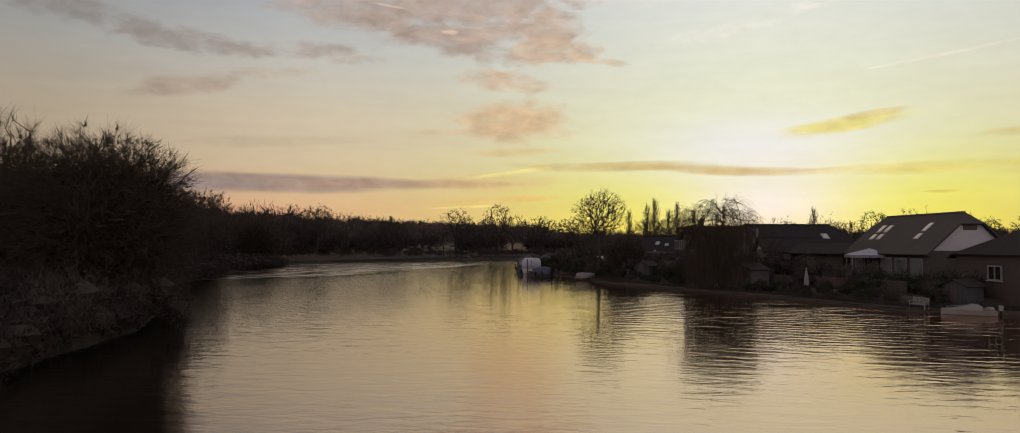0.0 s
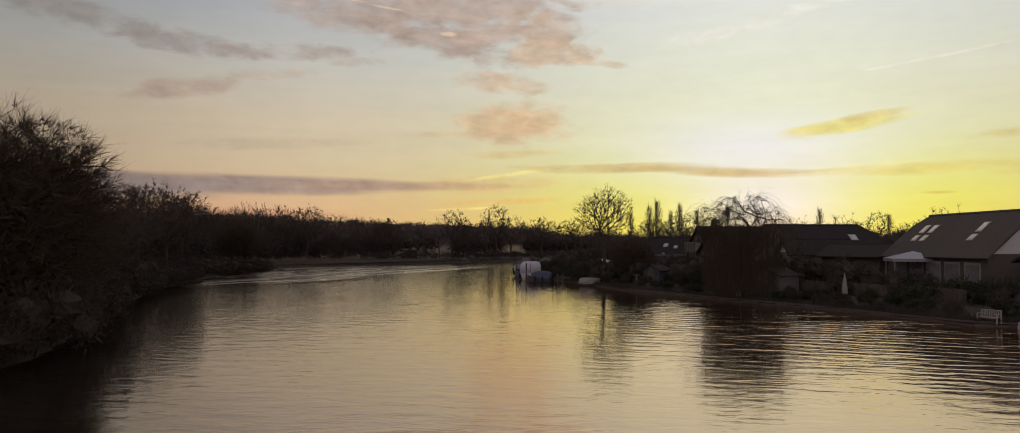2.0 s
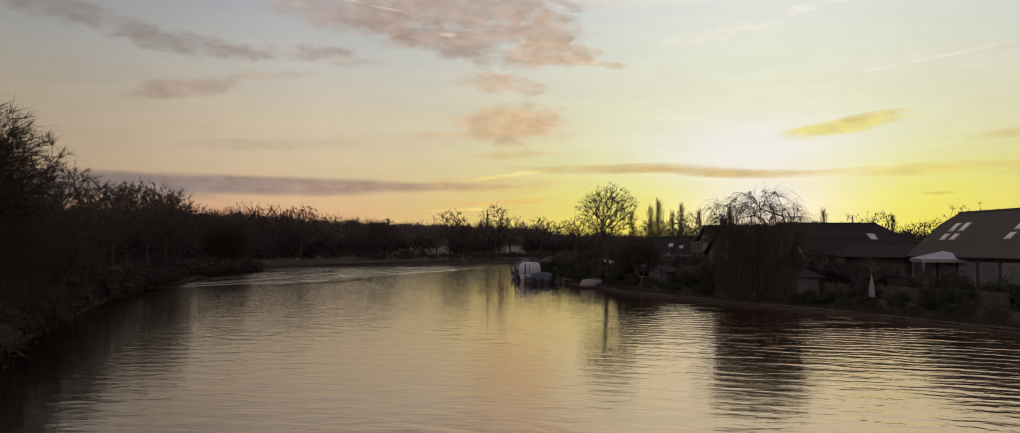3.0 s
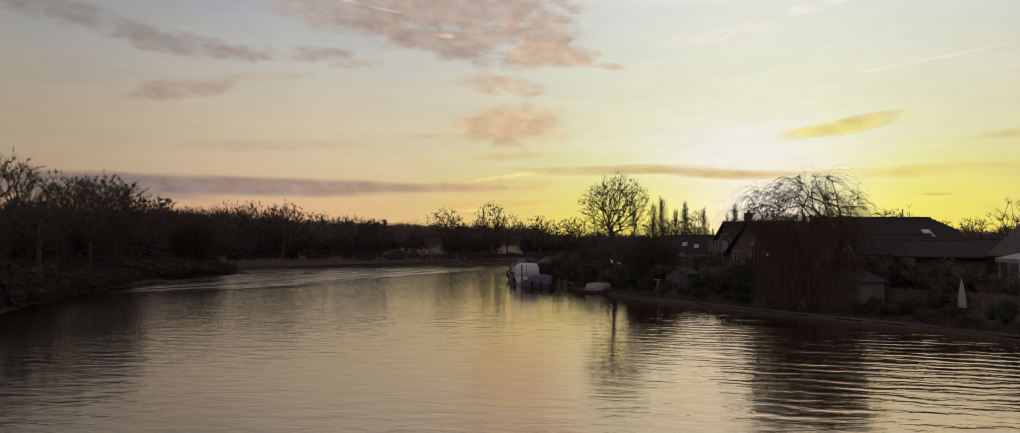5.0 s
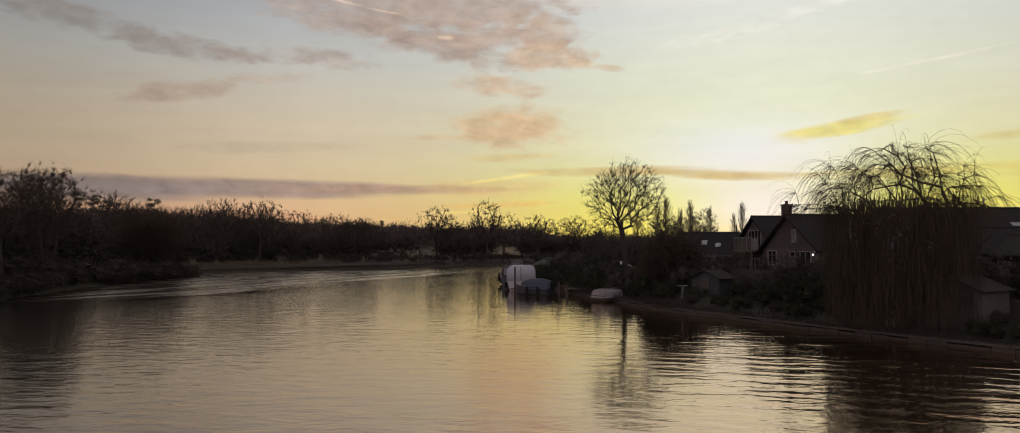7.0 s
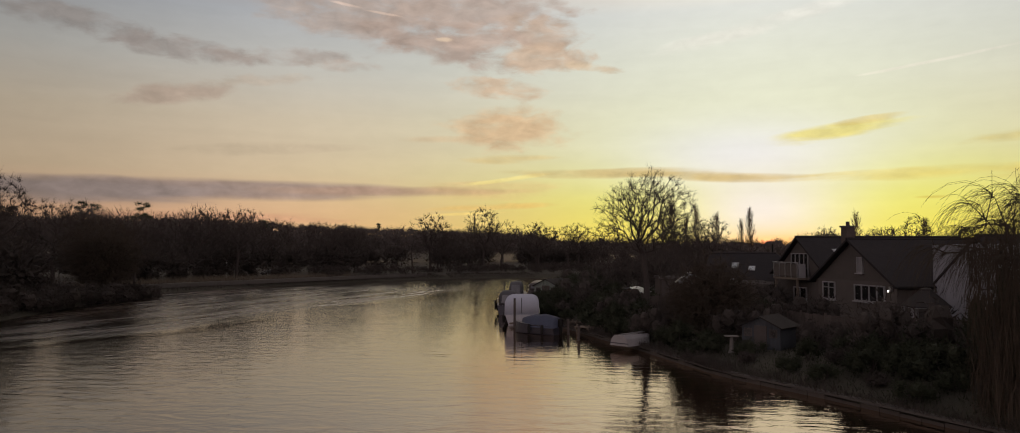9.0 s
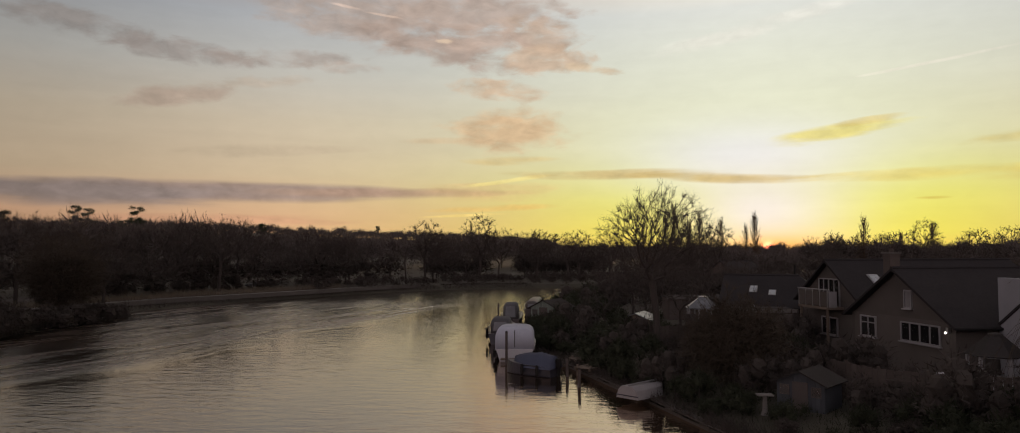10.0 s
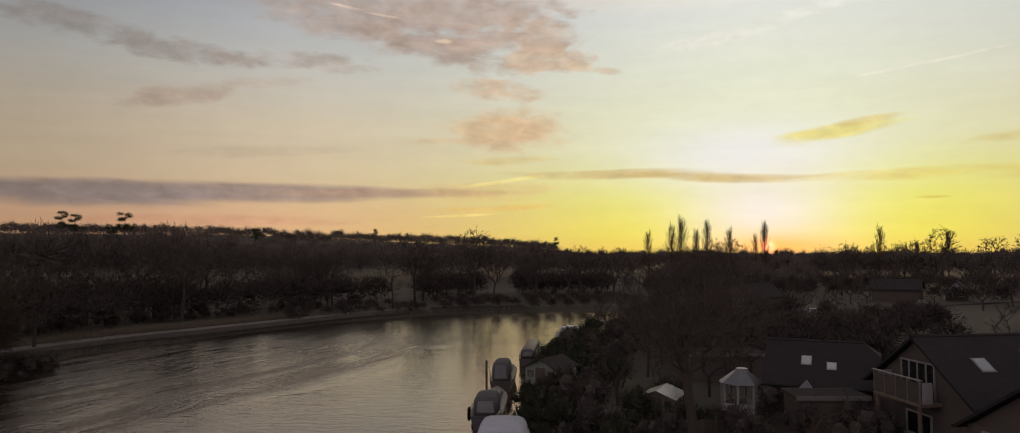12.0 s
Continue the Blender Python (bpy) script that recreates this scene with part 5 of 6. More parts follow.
window(hP, -0.04, -1.2, 1.2, 2.6, 4.4, 3, 0)
window(hP, -0.04, -0.9, 0.9, 0.9, 2.0, 1, 0)

# house C: white end wall and long dark roof
hC, slopeC = house("house", "long house with a dark tiled roof and a white end wall", 20.3, 82.8, 6, 9.5, 3.6, 3.5, 5.95, "brick", "tile", (0.0, 0.35), gable_mat="render")
part("white_wall", box(-0.3, -0.01, -3.6, 3.62, -0.2, 4.9, 0.02), M["render"], hC, "tall white rendered end wall")
skylight(hC, slopeC(-1), 7.0, 7.7, 0.45, 0.65)
part("flue", cyl((6.8, 0.6, 4.6), (6.8, 0.6, 6.0), 0.06, sides=8), M["metal"], hC, "metal flue pipe")
# outbuildings between the houses
hF, slopeF = house("outbuilding", "low outbuilding with a pale sheet roof", 23.6, 75.0, -50, 5.2, 1.9, 3.3, 4.15, "brick", "felt", category="outbuilding")
hG, slopeG = house("outbuilding", "small outbuilding with a white boarded gable", 20.0, 75.4, 4, 5.0, 1.5, 3.5, 4.55, "timber", "tile", gable_mat="paint", category="outbuilding")

# houses seen late, behind the balcony house
hD, slopeD = house("house", "dark roofed house with roof windows among the gardens", 12.06, 108.05, -20, 5.4, 2.8, 3.1, 5.0, "brick", "tile", (0, 0.3))
skylight(hD, slopeD(-1), 1.65, 2.2, 0.44, 0.64)
skylight(hD, slopeD(-1), 3.0, 3.5, 0.36, 0.52)
part("porch", prism([(1.5, -0.2), (2.5, -0.2), (2.5, 2.0), (2.0, 2.5), (1.5, 2.0)], "y", -3.3, -2.81), M["render"], hD, "pale gabled porch")
part("flue", cyl((4.6, 0.5, 3.4), (4.6, 0.5, 5.1), 0.07, sides=8), M["rubber"], hD, "black flue pipe")


def flat_store(label, x, y, turn, w, d, top):
    """A flat-roofed store with a pale fascia round its felt roof."""
    g = thing("garage", pose(x, y, LAND_Z, 0, 0, turn), label, "garage", "flat-roofed stores")
    for xa, xb, ya, yb in ((0, w, 0, 0.15), (0, w, d - 0.15, d), (0, 0.15, 0.15, d - 0.15), (w - 0.15, w, 0.15, d - 0.15)):
        part("wall", box(xa, xb, ya, yb, -0.3, top), M["brick"], g)
    part("roof", box(-0.1, w + 0.1, -0.1, d + 0.1, top + 0.003, top + 0.1), M["felt"], g)
    for ya in (-0.14, d + 0.104):
        part("fascia", box(-0.1, w + 0.1, ya, ya + 0.036, top - 0.1, top + 0.13), M["gravel"], g, "pale fascia board")
    n = max(1, int(w / 2.0))
    for k in range(n):
        part("garage_door", box(0.2 + k * w / n, (k + 1) * w / n - 0.2, -0.03, -0.003, -0.1, top - 0.3), M["darkdoor"], g, "dark garage door")


flat_store("low flat-roofed garage beside the balcony house", 11.5, 101.3, 4, 3.6, 2.0, 2.15)
flat_store("long flat-roofed store behind the summerhouse", 8.6, 118.2, 4, 5.6, 2.6, 1.95)
hJ, slopeJ = house("house", "far house with a pale gable beside the field", 71.5, 210.0, 60, 5.5, 1.7, 2.9, 4.4, "brick", "tile", gable_mat="render")
hK, slopeK = house("house", "far dark house beside the lane", 57.0, 211.0, -30, 8.0, 3.0, 3.2, 5.0, "brick", "tile")
hL, slopeL = house("house", "far pale-gabled house beside the lane", 25.0, 182.0, 40, 8.0, 3.0, 3.2, 5.2, "brick", "tile")
for hh in (hJ, hK, hL):
    window(hh, -0.04, -1.4, -0.5, 0.9, 2.1, 1)
    window(hh, -0.04, 0.5, 1.4, 0.9, 2.1, 1)


# ---------- garden buildings ----------
def shed(label, x, y, turn, w, d, eave, ridge, wall, roof, base=0.7, doors=True, wins=2, name="shed"):
    """A small boarded shed; its gable with the door faces local -y."""
    s = thing(name, pose(x, y, min(base, ground_z(x, y) + 0.02), 0, 0, turn), label, "shed", "garden sheds")
    for k, (xa, xb, ya, yb) in enumerate(((-w / 2, -w / 2 + 0.05, -d / 2, d / 2), (w / 2 - 0.05, w / 2, -d / 2, d / 2))):
        part("wall", box(xa, xb, ya, yb, -0.2, eave), M[wall], s)
    for ya, yb in ((-d / 2, -d / 2 + 0.05), (d / 2 - 0.05, d / 2)):
        part("gable_wall", prism([(-w / 2 + 0.05, -0.2), (w / 2 - 0.05, -0.2), (w / 2 - 0.05, eave), (0, ridge - 0.04), (-w / 2 + 0.05, eave)], "y", ya, yb), M[wall], s)
    n = int(w / 0.16)
    for k in range(n):
        xk = -w / 2 + (k + 0.5) * w / n
        top = eave + (ridge - eave) * (1 - abs(xk) / (w / 2)) - 0.06
        part("board", box(xk - w / n / 2 + 0.008, xk + w / n / 2 - 0.008, -d / 2 - 0.02, -d / 2 - 0.002, -0.15, top), M[wall], s)
    for sg in (-1, 1):
        part("roof_slope", slab([(0, -d / 2 - 0.2, ridge + 0.03), (0, d / 2 + 0.2, ridge + 0.03), (sg * (w / 2 + 0.18), d / 2 + 0.2, eave - 0.08), (sg * (w / 2 + 0.18), -d / 2 - 0.2, eave - 0.08)], 0.05), M[roof], s)
    if doors:
        part("door", box(-min(0.42, w * 0.16), min(0.42, w * 0.16), -d / 2 - 0.06, -d / 2 - 0.022, -0.1, min(1.85, eave - 0.02)), M["darkdoor"], s, "dark shed door")
    for k in range(wins):
        xk = (-1) ** k * w * 0.33
        # dark block: the frame, and a stand-in for the unlit inside behind the pane
        wn = part("window", box(xk - w * 0.1, xk + w * 0.1, -d / 2 - 0.05, -d / 2 - 0.022, eave * 0.5, eave * 0.85), M["darkdoor"], s, "small framed window")
        part("pane", box(xk - w * 0.08, xk + w * 0.08, -d / 2 - 0.06, -d / 2 - 0.052, eave * 0.54, eave * 0.82), M["glass"], wn).visible_shadow = False
    return s


shed("blue-grey boarded shed near the water", 9.9, 81.4, -38, 1.85, 1.75, 1.1, 1.5, "bluewood", "felt", 0.7)
shed("grey boarded summerhouse with paired windows", 16.9, 66.2, -52, 2.4, 2.1, 1.5, 1.95, "greywood", "felt", 0.5)
shed("pale green boarded hut behind the boats", -1.7, 117.2, -28, 2.6, 3.0, 1.5, 2.1, "greenwood", "felt", 0.75)
shed("small dark shed with a pale roof", 5.3, 107.0, -20, 2.0, 2.4, 1.2, 1.55, "timber", "glazing", 0.75)
shed("grey rounded store beside the moored boat", 26.6, 52.2, -60, 1.5, 1.6, 1.0, 1.32, "bluewood", "felt", 0.75, wins=0)


def gazebo(label, x, y, r, eave, top, sides, roof, name="gazebo", base=0.8, low=0.75, turn=0):
    g = thing(name, pose(x, y, base, 0, 0, turn), label, "gazebo")
    pts = [(r * math.cos(2 * math.pi * (k + 0.5) / sides), r * math.sin(2 * math.pi * (k + 0.5) / sides)) for k in range(sides)]
    for k in range(sides):
        (ax, ay), (bx, by) = pts[k], pts[(k + 1) % sides]
        part("post", box(ax - 0.06, ax + 0.06, ay - 0.06, ay + 0.06, -0.2, eave, 0.01), M["frame"], g)
        a, b = Vector((ax, ay, 0)), Vector((bx, by, 0))
        n = Vector((-(b - a).y, (b - a).x, 0)).normalized() * 0.03
        bm = bmesh.new()
        i = a.lerp(b, 0.05)
        j = a.lerp(b, 0.95)
        vs = [bm.verts.new((v.x, v.y, z)) for z in (-0.1, low) for v in (i - n, j - n, j + n, i + n)]
        for f in ((3, 2, 1, 0), (4, 5, 6, 7), (0, 1, 5, 4), (1, 2, 6, 5), (2, 3, 7, 6), (3, 0, 4, 7)):
            bm.faces.new([vs[q] for q in f])
        part("panel", bm, M["frame"], g)
        part("rail", cyl((ax, ay, eave), (bx, by, eave), 0.05, sides=6), M["paint"], g)
        o = 1.14
        part("roof_panel", slab([(ax * o, ay * o, eave + 0.02), (bx * o, by * o, eave + 0.02), (bx * 0.3, by * 0.3, top), (ax * 0.3, ay * 0.3, top)], 0.04), M[roof], g)
    part("cap", lathe([(r * 0.33, top - 0.02), (r * 0.3, top + 0.08), (0.05, top + 0.14)], sides), M[roof], g)
    return g


gazebo("white summerhouse with a pale glazed roof", 9.9, 106.8, 1.15, 1.85, 2.6, 8, "glazing")
gazebo("small grey summerhouse with a pointed roof beside the house", 18.0, 83.6, 1.0, 1.7, 2.5, 6, "felt")


# the raised terrace in front of the grey summerhouse
def garden_wall(label, a, b, base, top, thick=0.24):
    d = Vector((b[0] - a[0], b[1] - a[1], 0))
    g = thing("garden_wall", pose(a[0], a[1], base, 0, 0, math.degrees(math.atan2(d.y, d.x))), label, "wall")
    part("wall", box(0, d.length, 0, thick, -0.2, top - base, 0.01), M["render"], g)
    part("coping", box(-0.05, d.length + 0.05, -0.05, thick + 0.05, top - base + 0.003, top - base + 0.08, 0.012), M["paint"], g, "pale coping stones")


garden_wall("low pale terrace wall before the grey summerhouse", (17.9, 82.0), (16.6, 85.2), 0.7, 1.45)


# white canopy of the terrace below house A
def terrace_canopy(x, y, turn):
    c = thing("terrace_canopy", pose(x, y, 0.55, 0, 0, turn), "white fabric terrace canopy on slim posts", "canopy")
    w, d = 1.6, 1.5
    for sx in (-1, 1):
        for sy in (-1, 1):
            part("post", cyl((sx * (w - 0.15), sy * (d - 0.15), -0.2), (sx * (w - 0.15), sy * (d - 0.15), 2.62), 0.05, sides=8), M["frame"], c)
    tip = (0, 0, 3.12)
    cs = [(-w, -d, 2.62), (w, -d, 2.62), (w, d, 2.62), (-w, d, 2.62)]
    for k in range(4):
        part("roof_panel", slab([cs[k], cs[(k + 1) % 4], tip], 0.03), M["canvas"], c)
        (ax, ay, az), (bx, by, bz) = cs[k], cs[(k + 1) % 4]
        part("valance", slab([(ax, ay, az - 0.02), (bx, by, bz - 0.02), (bx * 1.005, by * 1.005, bz - 0.22), (ax * 1.005, ay * 1.005, az - 0.22)], 0.02), M["dimcanvas"], c)
    return c


terrace_canopy(26.0, 65.3, -10)


def parasol(x, y):
    p = thing("parasol", pose(x, y, ground_z(x, y)), "folded pale parasol on a weighted foot", "parasol")
    part("foot", lathe([(0.3, 0.0), (0.3, 0.06), (0.06, 0.1)], 12), M["concrete"], p)
    part("pole", cyl((0, 0, 0.05), (0, 0, 1.75), 0.025, sides=8), M["metal"], p)
    part("canopy", lathe([(0.2, 0.45), (0.17, 0.8), (0.11, 1.3), (0.03, 1.68)], 9), M["dimcanvas"], p, "folded pale fabric")


parasol(19.9, 60.8)


def bench(x, y, turn):
    b = thing("bench", scaled(x, y, ground_z(x, y), turn, 0.8), "white painted garden bench facing the river", "bench")
    for sx in (-0.62, 0.62):
        part("leg", box(sx - 0.035, sx + 0.035, -0.24, -0.17, 0, 0.58, 0.006), M["frame"], b)
        part("leg", box(sx - 0.035, sx + 0.035, 0.17, 0.24, 0, 0.86, 0.006), M["frame"], b)
        part("armrest", box(sx - 0.04, sx + 0.04, -0.27, 0.2, 0.585, 0.625, 0.006), M["frame"], b)
    for k in range(4):
        part("slat", box(-0.66, 0.66, -0.25 + 0.105 * k, -0.16 + 0.105 * k, 0.4, 0.43, 0.005), M["frame"], b)
    for k in range(11):
        sx = -0.57 + k * 0.114
        part("slat", box(sx - 0.03, sx + 0.03, 0.19, 0.215, 0.45, 0.8, 0.004), M["frame"], b)
    part("top_rail", box(-0.66, 0.66, 0.17, 0.24, 0.8, 0.87, 0.006), M["frame"], b)
    part("front_rail", box(-0.6, 0.6, -0.23, -0.19, 0.33, 0.39), M["frame"], b)


bench(23.5, 50.9, -62)


def garden_chair(x, y, turn):
    c = thing("garden_chair", scaled(x, y, ground_z(x, y), turn, 1 / PLAN), "white plastic garden chair on the lawn edge", "chair")
    part("seat", box(-0.24, 0.24, -0.24, 0.22, 0.4, 0.43, 0.01), M["frame"], c)
    part("backrest", box(-0.23, 0.23, 0.21, 0.25, 0.43, 0.86, 0.012), M["frame"], c)
    for sx in (-0.21, 0.21):
        for sy in (-0.21, 0.19):
            part("leg", box(sx - 0.025, sx + 0.025, sy - 0.025, sy + 0.025, 0, 0.4), M["frame"], c)
        part("armrest", box(sx - 0.035, sx + 0.035, -0.22, 0.22, 0.62, 0.65, 0.008), M["frame"], c)


garden_chair(14.6, 67.0, -60)


def bird_table(x, y):
    t = thing("bird_table", pose(x, y, ground_z(x, y)), "pale bird table on a tapered post", "bird table")
    part("post", lathe([(0.17, 0), (0.1, 0.2), (0.08, 0.75)], 8), M["gravel"], t)
    part("tray", box(-0.3, 0.3, -0.22, 0.22, 0.75, 0.8, 0.01), M["gravel"], t)


bird_table(8.0, 80.6)


def fence(label, line, h, panel=1.8, name="fence"):
    f = thing(name, pose(line[0][0], line[0][1], 0.7), label, "fence")
    o = Vector(line[0])
    pts = along(line, panel)
    for (p, d), (q, e) in zip(pts, pts[1:]):
        a, b = p - o, q - o
        part("post", box(a.x - 0.05, a.x + 0.05, a.y - 0.05, a.y + 0.05, -0.2, h + 0.08), M["fence"], f)
        n = int(panel / 0.3)
        dr = (b - a).normalized()
        nn = Vector((-dr.y, dr.x)) * 0.012
        for k in range(n):
            i, j = a.lerp(b, (k + 0.04) / n), a.lerp(b, (k + 0.96) / n)
            lift = 0.02 * ((k * 7) % 3)
            bm = bmesh.new()
            vs = [bm.verts.new((v.x, v.y, z)) for z in (0.02, h - lift) for v in (i - nn, j - nn, j + nn, i + nn)]
            for g in ((3, 2, 1, 0), (4, 5, 6, 7), (0, 1, 5, 4), (1, 2, 6, 5), (2, 3, 7, 6), (3, 0, 4, 7)):
                bm.faces.new([vs[w] for w in g])
            part("board", bm, M["fence"], f)
        part("rail", cyl((a.x, a.y, h * 0.75), (b.x, b.y, h * 0.75), 0.03, sides=4), M["fence"], f)
    return f


fence("close-boarded timber fence in front of the cream house", [(11.2, 84.6), (12.6, 80.8), (15.5, 80.0), (19.5, 79.0)], 1.55)
fence("low timber fence along the terrace below the white-gabled house", [(16.5, 70.0), (20.0, 65.0), (23.6, 59.6), (25.5, 55.5)], 0.85)
fence("weathered fence between two gardens", [(5.5, 99.6), (10.6, 101.0)], 1.3)


# ---------- boats ----------
def hull_mesh(L, W, H, draft=0.25, bow=0.42, sections=13, flare=0.8):
    """A hull with a pointed bow at +y and a square stern at 0, open on top but for its deck edge."""
    bm = bmesh.new()
    rows = []
    for i in range(sections):
        f = i / (sections - 1)
        half = W / 2 * (1 if f < 1 - bow else max(0.02, 1 - ((f - 1 + bow) / bow) ** 2.1))
        half *= 0.92 + 0.08 * min(1, f * 5)
        top = H * (1 + 0.28 * f ** 2)
        y = f * L
        rows.append([bm.verts.new(v) for v in ((-half, y, top), (-half * flare, y + 0.02 * L * f, 0.05), (-half * 0.5, y, -draft * (1 - 0.6 * f)), (half * 0.5, y, -draft * (1 - 0.6 * f)), (half * flare, y + 0.02 * L * f, 0.05), (half, y, top))])
    for a, b in zip(rows, rows[1:]):
        for k in range(5):
            bm.faces.new((a[k], a[k + 1], b[k + 1], b[k]))
        bm.faces.new((a[5], a[0], b[0], b[5]))
    bm.faces.new(rows[0])
    bm.faces.new(rows[-1][::-1])
    return bm


def arch_cover(x0, x1, y0, y1, z0, z1, top=0.62, bm=None, rise=0.0):
    """A stretched cover with rounded shoulders from y0 to y1."""
    c, w = (x0 + x1) / 2, (x1 - x0) / 2
    prof = []
    for k in range(11):
        a = math.pi * k / 10
        ca, sa = math.cos(a), math.sin(a)
        prof.append((c + w * math.copysign(abs(ca) ** 0.45, ca), z0 + (z1 - z0) * abs(sa) ** 0.4))
    bm = bm or bmesh.new()
    rings = []
    for y, s, zz in ((y0, 0.97, 0.93), (y0 + 0.15, 1, 1), ((y0 + y1) / 2, 1.0, 1.02), (y1 - 0.5, 0.98, 0.97), (y1, 0.9, top)):
        rings.append([bm.verts.new((c + (u - c) * s, y, z0 + (v - z0) * zz)) for u, v in prof])
    for a, b in zip(rings, rings[1:]):
        for k in range(10):
            bm.faces.new((a[k], a[k + 1], b[k + 1], b[k]))
        bm.faces.new((a[10], a[0], b[0], b[10]))
    bm.faces.new(rings[0])
    bm.faces.new(rings[-1][::-1])
    return bm


def fender(parent, x, y, z):
    part("fender", lathe([(0.03, z - 0.3), (0.11, z - 0.25), (0.12, z), (0.1, z + 0.22), (0.02, z + 0.28)], 10, centre=(x, y)), M["rubber"], parent, "black hanging fender")


def canopy_cruiser(x, y, turn):
    b = thing("motor_cruiser", pose(x, y, 0, 0, 0, turn), "white cabin cruiser under a tall white canvas canopy", "boat", "moored boats")
    part("hull", hull_mesh(7.6, 2.5, 0.8), M["hull"], b, smooth=False)
    part("rubbing_strake", prism([(-1.27, 0.6), (1.27, 0.6), (1.27, 0.7), (-1.27, 0.7)], "y", 0.05, 4.2), M["rubber"], b, "dark rubbing strake")
    part("canopy", arch_cover(-1.22, 1.22, 0.05, 3.6, 0.76, 2.12), M["canvas"], b, "white canvas canopy", smooth=True)
    part("foredeck", prism([(-0.88, 0.82), (0.88, 0.82), (0.7, 1.16), (-0.7, 1.16)], "y", 3.6, 5.6), M["hull"], b)
    part("windscreen", slab([(-0.72, 3.65, 1.22), (0.72, 3.65, 1.22), (0.65, 4.1, 1.19), (-0.65, 4.1, 1.19)], 0.02), M["glass"], b)
    for sx in (-1, 1):
        part("pulpit_rail", cyl((sx * 0.84, 4.0, 1.3), (sx * 0.3, 7.2, 1.65), 0.02, sides=6), M["metal"], b)
        for k in range(3):
            yy = 4.4 + k * 1.1
            part("stanchion", cyl((sx * (0.8 - k * 0.2), yy, 0.9), (sx * (0.76 - k * 0.2), yy, 1.38 + 0.1 * k), 0.016, sides=6), M["metal"], b)
    for k in range(3):
        fender(b, -1.3, 1.0 + k * 1.9, 0.45)
    part("zip_seam", box(-0.03, 0.03, 0.03, 0.048, 0.9, 1.95), M["greycanvas"], b)
    part("swim_platform", box(-0.85, 0.85, -0.45, 0.0, 0.2, 0.26, 0.01), M["timber"], b)


canopy_cruiser(-3.15, 96.6, 3)


def mooring_post(x, y, top, lean=0.0):
    p = thing("mooring_post", pose(x, y, 0, lean, lean * 0.6, 0), "dark timber mooring post standing in the river", "post", "mooring posts")
    part("stake", cyl((0, 0, -1.5), (0, 0, top), 0.09, 0.08, 9), M["darkdoor"], p)
    part("cap", lathe([(0.085, top), (0.09, top + 0.03), (0.02, top + 0.06)], 9), M["rubber"], p)


mooring_post(-3.55, 95.6, 1.95)
mooring_post(0.85, 88.6, 0.9, 3)
mooring_post(0.2, 91.6, 1.0, -2)
mooring_post(-6.6, 117.6, 2.1)
mooring_post(-4.6, 130.6, 1.4)


def covered_launch(x, y, turn):
    b = thing("covered_launch", scaled(x, y, 0, turn, 0.8, 1.05), "small dark launch under a blue tarpaulin", "boat", "moored boats")
    part("hull", hull_mesh(3.9, 1.75, 0.55), M["navy"], b)
    bm = bmesh.new()
    rng2 = np.random.default_rng(3)
    grid = []
    for i in range(9):
        f = i / 8
        half = 0.93 * (1 if f < 0.55 else 1 - ((f - 0.55) / 0.45) ** 2 * 0.75)
        row = []
        for k in range(7):
            u = -1 + 2 * k / 6
            z = 0.5 + 0.62 * (1 - abs(u) ** 1.6) * (0.75 + 0.35 * math.sin(f * 3.0 + 0.4)) + rng2.uniform(-0.03, 0.03)
            row.append(bm.verts.new((u * half, -0.06 + f * 3.3, z if abs(u) < 1 else 0.42)))
        grid.append(row)
    for a, c in zip(grid, grid[1:]):
        for k in range(6):
            bm.faces.new((a[k], a[k + 1], c[k + 1], c[k]))
    for row in (grid[0], grid[-1]):
        bm.faces.new(row)
    part("tarpaulin", bm, M["bluecanvas"], b, "sagging blue tarpaulin", smooth=True)
    m = part("outboard", box(-0.18, 0.18, -0.42, -0.08, 0.45, 0.95, 0.06), M["rubber"], b, "black outboard motor")
    part("outboard_leg", box(-0.06, 0.06, -0.32, -0.16, -0.4, 0.45), M["rubber"], m)
    for k in range(2):
        fender(b, -0.95, 0.9 + 1.2 * k, 0.35)


covered_launch(-0.45, 91.6, 62)


